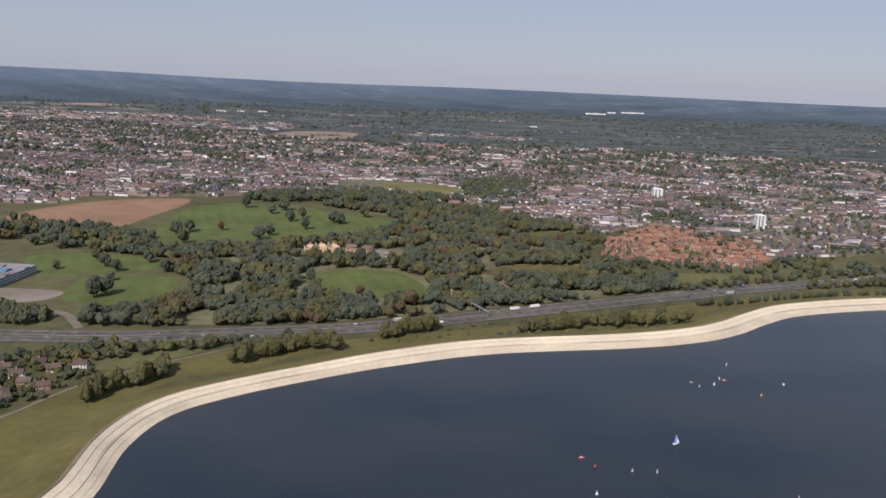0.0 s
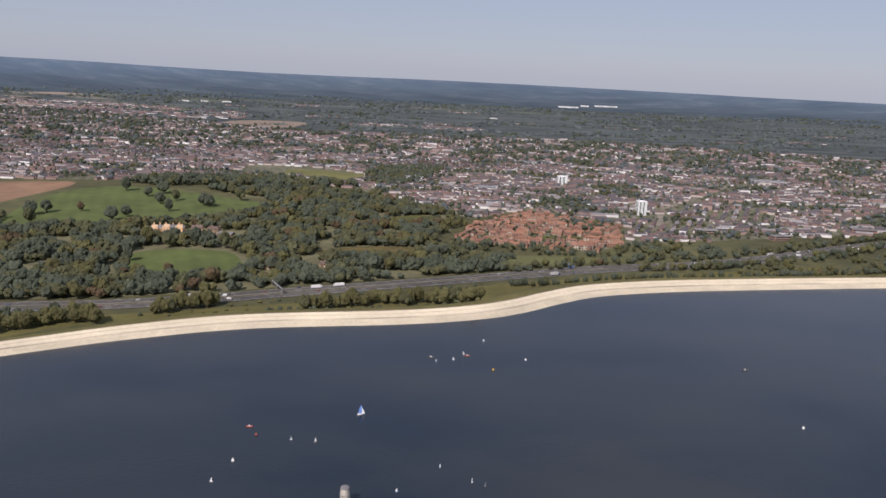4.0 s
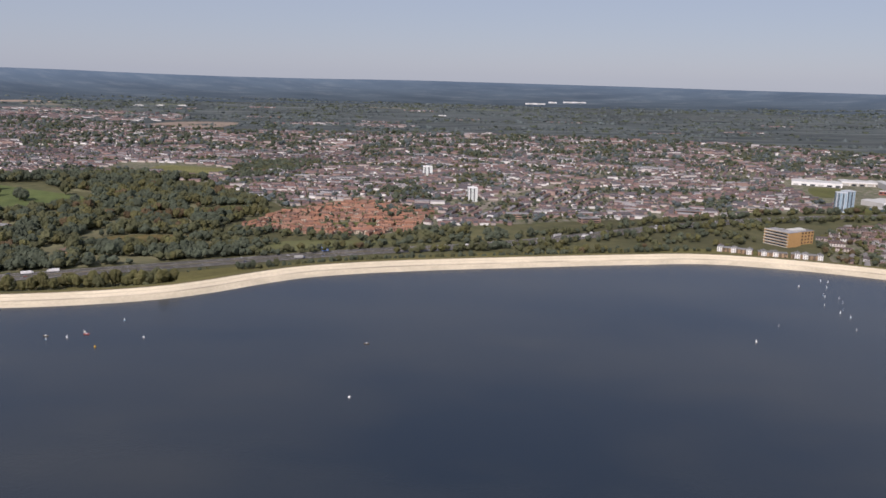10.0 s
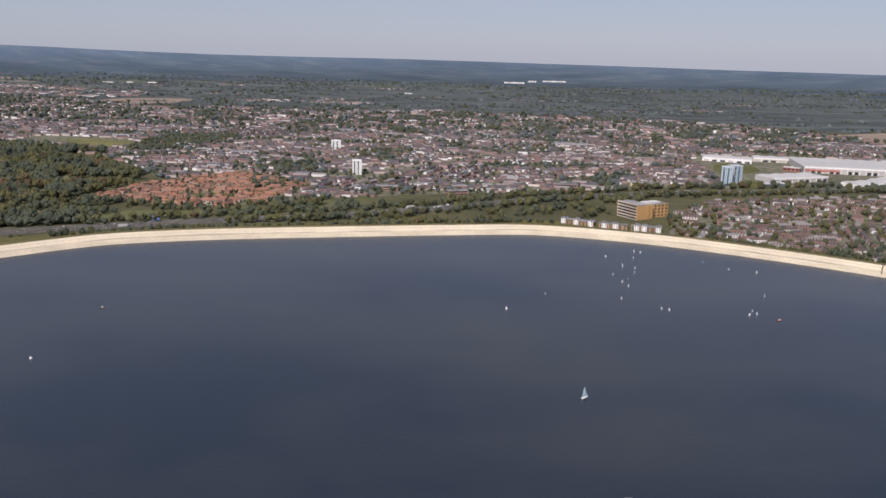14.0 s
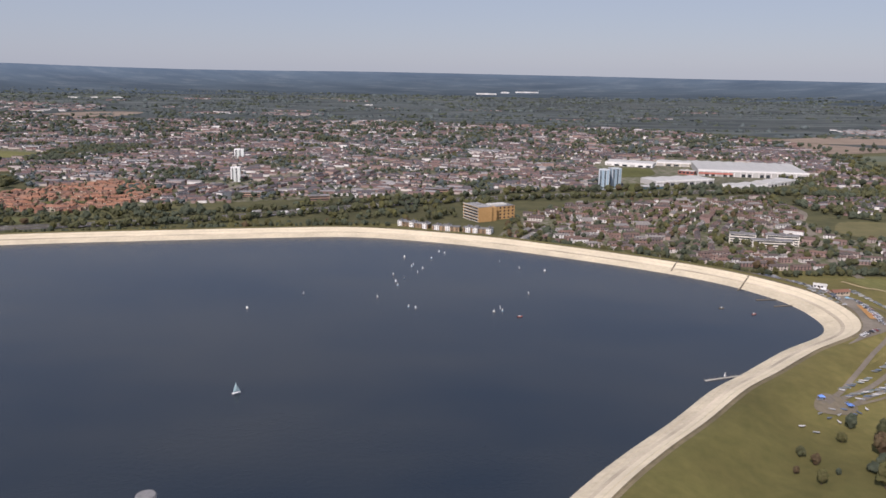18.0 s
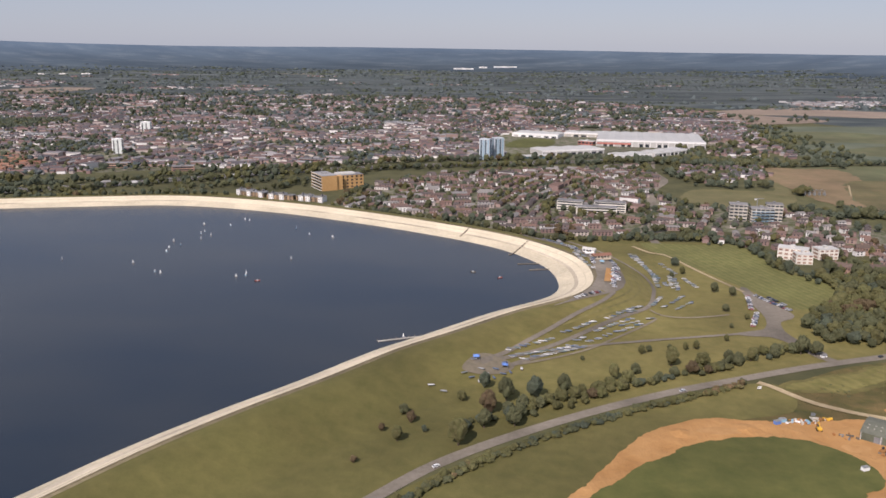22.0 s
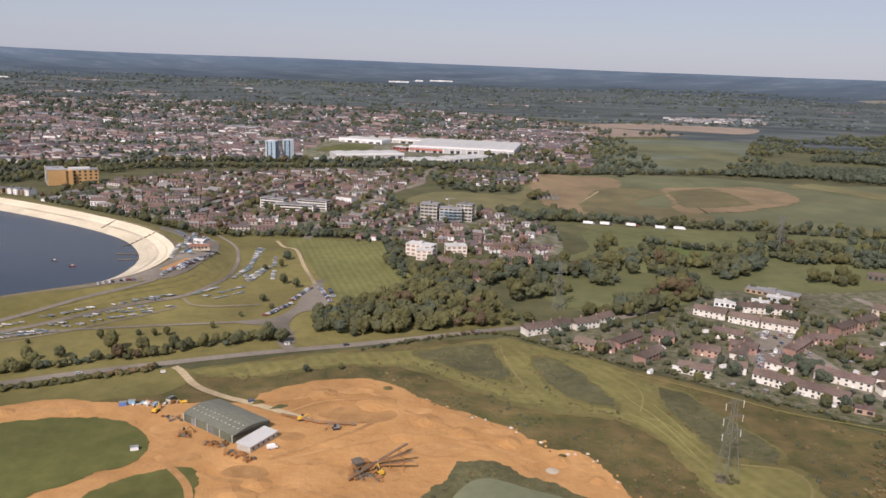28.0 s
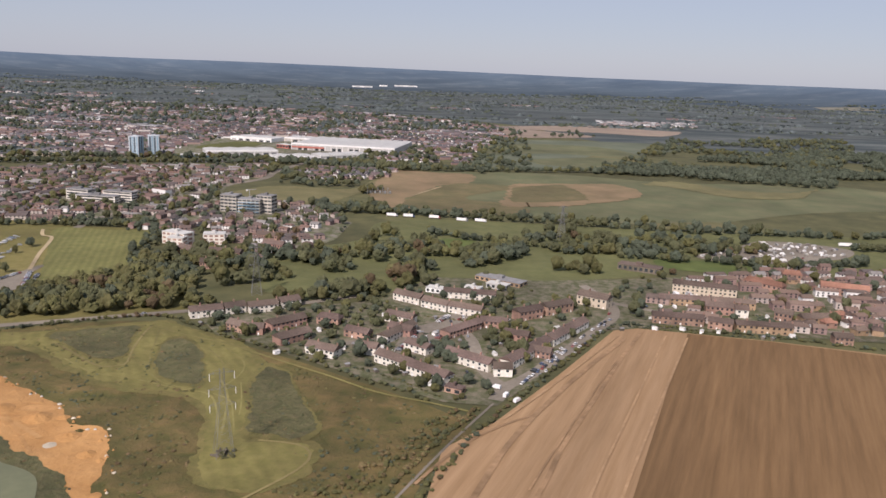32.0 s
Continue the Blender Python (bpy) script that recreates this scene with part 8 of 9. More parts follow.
# ---- on the water ----
def sailboat(length, tall, sail, hullmat, label, jib=True):
    b = thing("sailing_boat", label, "sailing boat", "boats on the reservoir")
    k = length / 3.0
    ring = [(-1.4, 0.42), (-0.4, 0.52), (0.6, 0.4), (1.6, 0.02)]
    v = [(x * k, w * k, 0.45 * k) for x, w in ring] + [(x * k, -w * k, 0.45 * k) for x, w in ring] + [(x * k * 0.9, w * k * 0.5, -0.15) for x, w in ring] + [(x * k * 0.9, -w * k * 0.5, -0.15) for x, w in ring]
    f = [(i, i + 1, i + 9, i + 8) for i in range(3)] + [(i + 5, i + 4, i + 12, i + 13) for i in range(3)] + [(i, i + 4, i + 5, i + 1) for i in range(3)] + [(0, 8, 12, 4), (3, 7, 15, 11)]
    part("hull", Shape().add(v, f), hullmat, b)
    part("mast", Shape().tube((0.3 * k, 0, 0.4 * k), (0.3 * k, 0.12 * tall, tall), 0.05 * k, sides=5), STEEL, b)
    belly = [(0.28 * k - 1.5 * k * (1 - t) * 0.95, 0.12 * tall * t + 0.28 * k * math.sin(t * 2.8), 0.7 * k + (tall - 0.7 * k) * t) for t in (0, 0.33, 0.66, 1)]
    luff = [(0.28 * k, 0.12 * tall * t, 0.7 * k + (tall - 0.7 * k) * t) for t in (0, 0.33, 0.66, 1)]
    part("mainsail", Shape().add(belly + luff, [(i, i + 4, i + 5, i + 1) for i in range(3)]), sail, b)
    if jib:
        part("jib", Shape().add([(1.5 * k, 0, 0.5 * k), (0.4 * k, 0.1 * k, 0.6 * k), (0.36 * k, 0.09 * tall, tall * 0.78), (0.8 * k, 0.25 * k, tall * 0.4)], [(0, 1, 3), (1, 2, 3), (0, 3, 2)]), SAIL if sail is BLUE_SAIL else sail, b)
    return b


SMALL = [sailboat(1.35, 1.9, SAIL, WHITE, "small white-sailed dinghy on dark water", False), sailboat(1.4, 2.0, SAIL, WEATHERED, "small white-sailed dinghy with a grey hull"), sailboat(1.3, 1.8, SAIL, BLUE_PANEL, "small white-sailed dinghy with a pale hull", False)]
big_blue = sailboat(3.8, 4.8, BLUE_SAIL, WHITE, "sailing boat with blue and white sails")
big_blue.matrix_basis = pose(118, 358, WATER_LEVEL, 0, 0, 30)
big_teal = sailboat(3.9, 4.8, TEAL_SAIL, WHITE, "sailing boat with pale teal sails")
big_teal.matrix_basis = pose(586, 338, WATER_LEVEL, 0, 0, 40)
spots = [(90, 329), (101, 328), (156, 309), (169, 298), (174, 295), (139, 288), (66, 290), (70, 307), (153, 434), (163, 438), (169, 447), (182, 472), (585, 492), (559, 459), (651, 468), (655, 466), (700, 461), (705, 463), (704, 468), (723, 500), (709, 583), (722, 565), (739, 558),
         (647, 564), (669, 608), (631, 486), (641, 514), (639, 524), (636, 541), (648, 569), (665, 611), (640, 592), (644, 531), (655, 560), (652, 548), (660, 590)]
for i, (x, y) in enumerate(spots):
    pattern = SMALL[i % 3]
    turn = pose(x, y, WATER_LEVEL, 0, 0, VRNG.uniform(0, 70) + (180 if i % 4 == 0 else 0))
    if i < 3:
        pattern.matrix_basis = turn
    else:
        copy_thing(pattern, turn)


def launch(x, y, turn, mat, label):
    b = thing("motor_boat", label, "motor boat", "boats on the reservoir", m=pose(x, y, WATER_LEVEL, 0, 0, turn))
    part("hull", tapered(Shape(), -0.15, 0.4, (-1.3, 1.2, 0.35), (-1.4, 1.7, 0.5)), mat, b)
    part("console", Shape().box(-0.3, 0.3, -0.22, 0.22, 0.4, 0.9), WHITE, b)
    part("outboard", Shape().box(-1.65, -1.4, -0.12, 0.12, 0.1, 0.75), TYRE, b)


for x, y, a, mat, label in ((69, 340, 10, RED_PAINT, "small red safety boat"), (714, 453, 20, RED_PAINT, "small red safety boat"), (834, 477, 0, TIMBER, "dark moored work boat"), (849, 466, 30, RED_PAINT, "small red moored boat"), (332, 440, 5, TIMBER, "low dark launch on open water"), (171, 445, 5, RED_PAINT, "red-trimmed committee launch on the water"), (150, 440, 0, TIMBER, "low dark rowing boat")):
    launch(x, y, a, mat, label)
for x, y, mat, label in ((74, 332, RED_PAINT, "red spherical marker buoy"), (205, 442, WHITE, "white marker buoy"), (185, 424, YELLOW, "yellow marker buoy"), (332, 363, WHITE, "white marker buoy on open water")):
    b = thing("buoy", label + " floating", "buoy", "marker buoys", m=pose(x, y, WATER_LEVEL))
    part("float", Shape().tube((0, 0, -0.2), (0, 0, 0.5), 0.55, 0.6, 10).tube((0, 0, 0.5), (0, 0, 0.9), 0.6, 0.2, 10), mat, b)
    part("topmark", Shape().tube((0, 0, 0.9), (0, 0, 1.5), 0.08, sides=6), mat, b)


def intake(x, y, r, tall, label):
    b = thing("intake_tower", label, "tower", m=pose(x, y, WATER_LEVEL))
    for i in range(6):
        a = i * math.tau / 6
        part("leg", Shape().tube((1.25 * r * math.cos(a), 1.25 * r * math.sin(a), -3), (0.92 * r * math.cos(a), 0.92 * r * math.sin(a), tall * 0.68), 0.14 * r, 0.12 * r, 8), WEATHERED, b)
    part("ring_beam", Shape().tube((0, 0, tall * 0.3), (0, 0, tall * 0.34), 1.12 * r, 1.12 * r, 16), WEATHERED, b)
    part("drum", Shape().tube((0, 0, tall * 0.66), (0, 0, tall * 0.94), r, r, 20).tube((0, 0, tall * 0.62), (0, 0, tall * 0.66), r * 1.12, r * 1.12, 20), WEATHERED, b)
    part("cap", Shape().tube((0, 0, tall * 0.94), (0, 0, tall), r * 1.08, r * 0.95, 20), ROOF_GREY, b)
    part("shaft", Shape().tube((0, 0, -3), (0, 0, tall * 0.65), 0.3 * r, 0.3 * r, 10), WEATHERED, b)
    for i in range(10):
        a = i * math.tau / 10
        part("rail_post", shared(("rail_post", r), lambda: Shape().tube((0, 0, tall * 0.66), (0, 0, tall * 0.76), 0.05, sides=5).mesh("rail_post", STEEL)), None, b, m=pose(1.08 * r * math.cos(a), 1.08 * r * math.sin(a), 0))


intake(120, 277, 1.65, 7.4, "weathered concrete draw-off tower standing on legs in water")
intake(585, 242, 3.0, 8.0, "broad weathered concrete draw-off tower standing in water")
jetty = thing("jetty", "narrow pale floating jetty by the shore", "jetty", m=pose(790.5, 362.8, WATER_LEVEL, 0, 0, 21))
for i in range(8):
    part("deck", shared("jetty_deck", lambda: Shape().box(0.05, 2.85, -0.45, 0.45, 0.1, 0.35).mesh("deck", WEATHERED)), None, jetty, m=pose(i * 2.9, 0, 0))
    part("pile", shared("jetty_pile", lambda: Shape().tube((0, 0.8, -2), (0, 0.8, 1.1), 0.1, sides=6).mesh("pile", TIMBER)), None, jetty, m=pose(i * 2.9 + 0.1, 0, 0))
copy_thing(SMALL[0], pose(801.5, 369.2, WATER_LEVEL, 0, 0, 15))
for x, y, x1, y1, w, label in ((857, 517, 871, 537, 0.9, "dark concrete steps down the slope"), (861, 496, 874, 497.5, 0.8, "dark slipway into the water"), (867, 483, 879, 485.5, 0.7, "dark slipway into the water"), (826, 560, 834, 574, 0.9, "dark drain across the slope")):
    d = Vector((x1 - x, y1 - y))
    slip = thing("slipway", label, "slipway", m=pose(x, y, 0, 0, 0, math.degrees(math.atan2(d.y, d.x))))
    n = 8
    for i in range(n):
        p = Vector((x, y)) + d * ((i + 0.5) / n)
        z = float(height([p[:]])[0])
        part("step", shared(("step", w, round(d.length)), lambda: Shape().box(-d.length / n / 2, d.length / n / 2, -w / 2, w / 2, -0.6, 0.35).mesh("step", TIMBER)), None, slip, m=pose(d.length * (i + 0.5) / n, 0, z))

# ---- the sailing club ----
def clubhouse(x, y, w, d, tall, turn, wall, roof, label):
    z = float(height([(x, y)])[0])
    c = thing("clubhouse", label, "building", m=pose(x, y, z - 0.1, 0, 0, turn))
    part("wall", Shape().box(0, w, 0, d, -0.5, tall), wall, c)
    part("roof", Shape().gable(0, w, 0, d, tall, tall + 1.2, 0.4), roof, c)
    for i in range(int(w / 2)):
        part("window", pane(1.1, 1.0), None, c, m=pose(1 + i * 2, 0, tall * 0.4))
    part("door", pane(0.9, 1.5, mat=TIMBER), None, c, m=pose(w * 0.5, 0, 0.05))


clubhouse(906, 492, 11, 4.5, 2.0, 14, CREAM, ROOF_RED, "low cream sailing clubhouse with a red roof")
clubhouse(902, 512, 7.5, 3, 1.9, -27, WHITE, SHEET_ROOF, "white boathouse with a sheet roof")
clubhouse(894, 545, 4.5, 2.6, 1.8, 110, BLUE_PANEL, ROOF_GREY, "blue-painted store beside the promenade")
for x, y, mat in ((909, 482, BLUE_PANEL), (903, 500, WHITE), (834, 344, BLUE_SAIL), (846, 343, BLUE_SAIL)):
    g = thing("gazebo", "small peaked canvas gazebo on grass", "tent", "gazebos", m=pose(x, y, float(height([(x, y)])[0]) + 0.2))
    part("canopy", Shape().add([(-1.3, -1.3, 1.5), (1.3, -1.3, 1.5), (1.3, 1.3, 1.5), (-1.3, 1.3, 1.5), (0, 0, 2.3)], [(0, 1, 4), (1, 2, 4), (2, 3, 4), (3, 0, 4), (3, 2, 1, 0)]), mat, g)
    for i in (-1.2, 1.2):
        for j in (-1.2, 1.2):
            part("pole", shared("gazebo_pole", lambda: Shape().tube((0, 0, -0.2), (0, 0, 1.5), 0.05, sides=5).mesh("pole", STEEL)), None, g, m=pose(i, j, 0))
gate = thing("gate_lodge", "small white gatehouse beside the road", "building", m=pose(986, 362, 0.1, 0, 0, 20) @ Matrix.Scale(0.55, 4))
part("wall", Shape().box(0, 4, 0, 3, 0, 2), WHITE, gate)
part("roof", Shape().gable(0, 4, 0, 3, 2, 3, 0.3), ROOF_GREY, gate)
part("window", pane(1.0, 0.8), None, gate, m=pose(2, 0, 0.8))

# ---- the sand pit ----
shed = thing("shed", "long green steel shed with a shallow curved roof", "shed", m=frame_of((966.5, 287.1), (987.0, 271.6))[0])
L, D = 25.7, 15.2
part("wall", Shape().box(0, L, 0, D, 0, 3.0), GREEN_WALL, shed)
curve = [(D * k / 8, 3.0 + 1.25 * math.sin(math.pi * k / 8)) for k in range(9)]
v = [(-0.3, y, z) for y, z in curve] + [(L + 0.3, y, z) for y, z in curve]
part("roof", Shape().add(v, [(i, i + 9, i + 10, i + 1) for i in range(8)] + [tuple(range(9)), tuple(range(17, 8, -1))]), GREEN_SHEET, shed, "ribbed green-grey sheeting")
for r in range(2):
    for i in range(12):
        part("roof_light", shared("shed_light", lambda: Shape().box(-0.28, 0.28, -0.18, 0.18, 0, 0.06).mesh("roof_light", WEATHERED)), None, shed, m=pose(1.5 + i * 2.06, 3.2 + 2.2 * r, (3.79, 4.14)[r], 12 - 5 * r))
for x in (4.3, 13.6):
    part("door", Shape().box(x, x + 2.6, -0.15, 0.05, 0, 2.5), ROOF_GREY, shed, "pale grey sliding door")
for i in range(5):
    part("downpipe", Shape().box(0.05 + i * 6.3, 0.3 + i * 6.3, -0.2, 0, 0, 3.0), SHEET_ROOF, shed)
annex = thing("annex", "low white lean-to beside the green shed", "shed", m=frame_of((989.1, 268.2), (993.6, 265.8))[0])
part("wall", Shape().box(0, 5.4, 0, 13, 0, 2.2), WEATHERED, annex)
part("roof", Shape().add([(-0.2, -0.2, 2.2), (5.6, -0.2, 2.2), (5.6, 13.2, 2.2), (-0.2, 13.2, 2.2), (-0.2, -0.2, 2.75), (5.6, -0.2, 2.35), (5.6, 13.2, 2.35), (-0.2, 13.2, 2.75)], [(3, 2, 1, 0), (4, 5, 6, 7), (0, 1, 5, 4), (1, 2, 6, 5), (2, 3, 7, 6), (3, 0, 4, 7)]), SHEET_ROOF, annex)
for i in range(5):
    part("window", pane(0.7, 0.7), None, annex, m=pose(5.4, 1.4 + i * 2.4, 0.9, 0, 0, 90))


def heap(x, y, r, h, mat, label, name="heap", category="heap", flat=1.0):
    """A loose, uneven mound."""
    s, n = Shape(), 16
    v, f = [(0, 0, h)], []
    for j, (k, z) in enumerate(((0.3, 0.8), (0.6, 0.42), (0.85, 0.14), (1.0, -0.1))):
        for i in range(n):
            a = i * math.tau / n
            w = r * k * (1 + 0.3 * noise.noise(Vector((math.cos(a) * 2 + x, math.sin(a) * 2 + y, j))))
            v.append((w * math.cos(a), w * math.sin(a) * flat, h * z * (1 + 0.4 * noise.noise(Vector((a, x, j + 5.0))))))
    f += [(0, 1 + i, 1 + (i + 1) % n) for i in range(n)]
    for j in range(3):
        o = 1 + j * n
        f += [(o + i, o + n + i, o + n + (i + 1) % n, o + (i + 1) % n) for i in range(n)]
    ob = part(name, s.add(v, f), mat, None, "", pose(x, y, 0.2, 0, 0, VRNG.uniform(0, 90)))
    return tagged(ob, label, category)


for x, y, r, h in ((1010, 312, 6, 1.2), (1030, 305, 8, 1.6), (1048, 292, 6, 1.4), (1060, 284, 5, 1.2), (1075, 278, 5, 1.5), (1090, 266, 4, 1.2), (1040, 280, 5, 0.8), (995, 240, 7, 1.6), (1012, 228, 8, 2.0), (930, 292, 5, 1.0), (905, 289, 4, 1.0), (1100, 255, 3, 1.0), (1000, 247, 5, 1.1)):
    heap(x, y, r, h, SAND, "low mound of orange sand", "sand_mound", "heap")
for i in range(9):
    t = i / 8
    e = spline([(1036, 321), (1050, 309), (1064, 299), (1078, 289), (1088, 276), (1101, 271), (1107, 256), (1112, 236)], 8, False)
    p = e[int(t * (len(e) - 1))]
    heap(p[0] + VRNG.uniform(-3.5, 0), p[1] + VRNG.uniform(-4.5, -1.5), VRNG.uniform(0.8, 2.2), VRNG.uniform(0.2, 0.7), SAND if i % 5 else ROUGH_GRASS, "spoil at the edge of the pit", "spoil_mound", "heap")
for i in range(34):
    p = e[int(VRNG.uniform(0, 0.999) * len(e))]
    heap(p[0] + VRNG.uniform(-2.5, 2.5), p[1] + VRNG.uniform(-3.5, 1.0), VRNG.uniform(0.3, 0.8), VRNG.uniform(0.25, 0.6), (BERM, SAND, WEATHERED, ROUGH_GRASS)[i % 4], "broken rubble along the edge of the pit", "rubble", "rubble")
heap(1087, 260, 2.2, 0.35, BERM, "grey gravel heap on sand", "gravel_heap")
heap(988, 302.5, 3.0, 1.4, ROUGH_GRASS, "overgrown long earth mound", "earth_mound", "heap", 0.4)
heap(996, 299.5, 4.0, 1.2, WEEDS, "overgrown long earth mound", "earth_mound", "heap", 0.3)


def conveyor(x, y, turn, length, rise, label):
    c = thing("conveyor", label, "conveyor", m=pose(x, y, 0.25, 0, 0, turn))
    part("boom", Shape().add([(0, -0.4, 0.5), (length, -0.4, rise), (length, 0.4, rise), (0, 0.4, 0.5), (0, -0.4, 0.9), (length, -0.4, rise + 0.4), (length, 0.4, rise + 0.4), (0, 0.4, 0.9)], [(3, 2, 1, 0), (4, 5, 6, 7), (0, 1, 5, 4), (1, 2, 6, 5), (2, 3, 7, 6), (3, 0, 4, 7)]), RUST, c)
    part("belt", Shape().add([(0, -0.3, 0.94), (length, -0.3, rise + 0.44), (length, 0.3, rise + 0.44), (0, 0.3, 0.94)], [(0, 1, 2, 3)]), TIMBER, c)
    for k in (0.35, 0.75):
        z = 0.5 + (rise - 0.5) * k
        for s in (-0.5, 0.5):
            part("strut", Shape().tube((length * k, s * 1.8, 0), (length * k, s * 0.7, z), 0.1, sides=5), RUST, c)
    part("roller", Shape().tube((length, -0.45, rise + 0.2), (length, 0.45, rise + 0.2), 0.25, sides=8), STEEL, c)


conveyor(1026, 250, 45, 11, 2.4, "long rusty conveyor on the sand")
conveyor(1034, 262, 35, 10, 3.4, "rusty conveyor boom of a screening plant")
conveyor(1034, 261, 8, 10, 3.4, "rusty conveyor boom of a screening plant")
conveyor(1034, 259, -8, 10.5, 3.0, "rusty conveyor boom of a screening plant")
conveyor(998, 293, -24, 14, 0.9, "low field conveyor across the pit")
conveyor(1011, 287.5, -6, 13, 0.9, "low field conveyor across the pit")
plant_ = thing("screening_plant", "rusty brown screening plant with hoppers", "machine", m=pose(1029, 258, 0.2, 0, 0, 30))
part("frame", Shape().box(-2.5, 2.5, -1.6, 1.6, 1.2, 1.6).box(-2.4, -2.1, -1.5, 1.5, 0, 1.2).box(2.1, 2.4, -1.5, 1.5, 0, 1.2), RUST, plant_)
part("hopper", Shape().box(-2.2, 0.2, -1.4, 1.4, 1.6, 3.0, 0, -0.4), TIMBER, plant_)
part("screen_box", Shape().box(0.4, 2.4, -1.3, 1.3, 1.6, 2.6), RUST, plant_)
part("engine", Shape().box(-0.6, 0.8, -2.6, -1.7, 0.3, 1.5), GREEN_WALL, plant_)
part("walkway", Shape().box(-2.4, 2.4, 1.7, 2.3, 1.5, 1.6), STEEL, plant_)


def digger(x, y, turn, label, mat=YELLOW):
    d = thing("excavator", label, "excavator", "machines in the pit", m=pose(x, y, 0.25, 0, 0, turn))
    for s in (-0.75, 0.75):
        part("track", Shape().box(-1.2, 1.2, s - 0.2, s + 0.2, 0, 0.5, 0, 0.08), TYRE, d)
    body = part("body", Shape().box(-1.3, 0.7, -0.75, 0.75, 0.55, 1.3, 0, 0.05), mat, d)
    part("cab", Shape().box(0.0, 0.8, 0.1, 0.75, 1.0, 2.0, 0, 0.06), GLASS, body)
    boom = part("boom", Shape().tube((0.6, -0.2, 1.1), (2.2, -0.2, 2.3), 0.18, 0.15, 6).tube((2.2, -0.2, 2.3), (3.4, -0.2, 0.9), 0.15, 0.1, 6), mat, d)
    part("bucket", Shape().box(3.1, 3.7, -0.55, 0.15, 0.2, 0.9, 0, 0.1), RUST, boom)


digger(1005.5, 290, 10, "yellow excavator with a rusty bucket")
digger(955, 293, 80, "bright yellow loader beside the shed")
digger(969.5, 277, 30, "old excavator with worn yellow paint", RUST)
digger(1018, 284, 200, "grey tracked machine on sand", STEEL)
digger(1035, 255, 120, "yellow excavator beside the screening plant")


def scrap(x, y, w, d, n, mats, label, name="scrap_pile"):
    t = thing(name, label, "scrap", m=pose(x, y, 0.2))
    for i in range(n):
        l, b, h = VRNG.uniform(0.8, 2.8), VRNG.uniform(0.2, 0.8), VRNG.uniform(0.2, 0.8)
        part("piece", Shape().box(-l / 2, l / 2, -b / 2, b / 2, -0.1, h, 0, 0.04), mats[i % len(mats)], t, m=pose(VRNG.uniform(-w, w), VRNG.uniform(-d, d), VRNG.uniform(0, 0.5), VRNG.uniform(-12, 12), VRNG.uniform(-15, 15), VRNG.uniform(0, 180)))


for x, y in ((980, 271), (984, 270), (988, 265), (991.5, 264), (994.5, 261)):
    scrap(x, y, 1.7, 1.3, 15, (RUST, TIMBER, RUST, RUST), "heap of rusty machine parts beside the lean-to")
scrap(1031, 254, 4.5, 3.2, 40, (RUST, TIMBER, RUST, TIMBER), "tangled heap of rusty conveyors and timbers")
scrap(970, 276, 2.4, 1.4, 8, (TIMBER, RUST), "broken rusty machine on sand")
scrap(962, 288, 4, 1.6, 9, (TIMBER, STEEL, RUST), "dark steel beams lying on sand")
scrap(951, 299, 6.5, 1.4, 26, (WHITE, WEATHERED, RUST, BLUE_PANEL), "dumped white and rusty building waste")
scrap(959, 301, 3.5, 1.0, 12, (RUST, YELLOW, WEATHERED), "orange pipes and waste on sand")
for x, y, a, mat, label in ((942, 297.5, 20, BLUE_SAIL, "blue steel skip by the pit"), (944.5, 299.2, 10, BLUE_PANEL, "pale blue container by the pit"), (957, 303, 60, GREEN_SHEET, "green tank on its side"), (958, 265.5, 20, WHITE, "white crate on grass")):
    c = thing("container", label + " edge", "container", m=pose(x, y, 0.2, 0, 0, a))
    part("box", Shape().box(-1.2, 1.2, -0.7, 0.7, 0, 1.3), mat, c)
    part("lid", Shape().box(-1.25, 1.25, -0.75, 0.75, 1.3, 1.38), STEEL, c)
for x, y in ((985.5, 303.5), (1000.5, 269.5)):
    lay(CAR, x, y, 20, 0.3)
board = thing("sign_board", "white notice board by the pit entrance", "sign", m=pose(946, 327, 0, 0, 0, 15))
part("panel", Shape().box(-0.9, 0.9, -0.05, 0.05, 0.6, 1.7), WHITE, board)
part("lettering", Shape().box(-0.7, 0.7, -0.07, -0.05, 1.35, 1.5).box(-0.7, 0.4, -0.07, -0.05, 1.05, 1.15), TIMBER, board)
for x in (-0.8, 0.8):
    part("post", Shape().box(x - 0.06, x + 0.06, -0.04, 0.04, 0, 0.6), TIMBER, board)

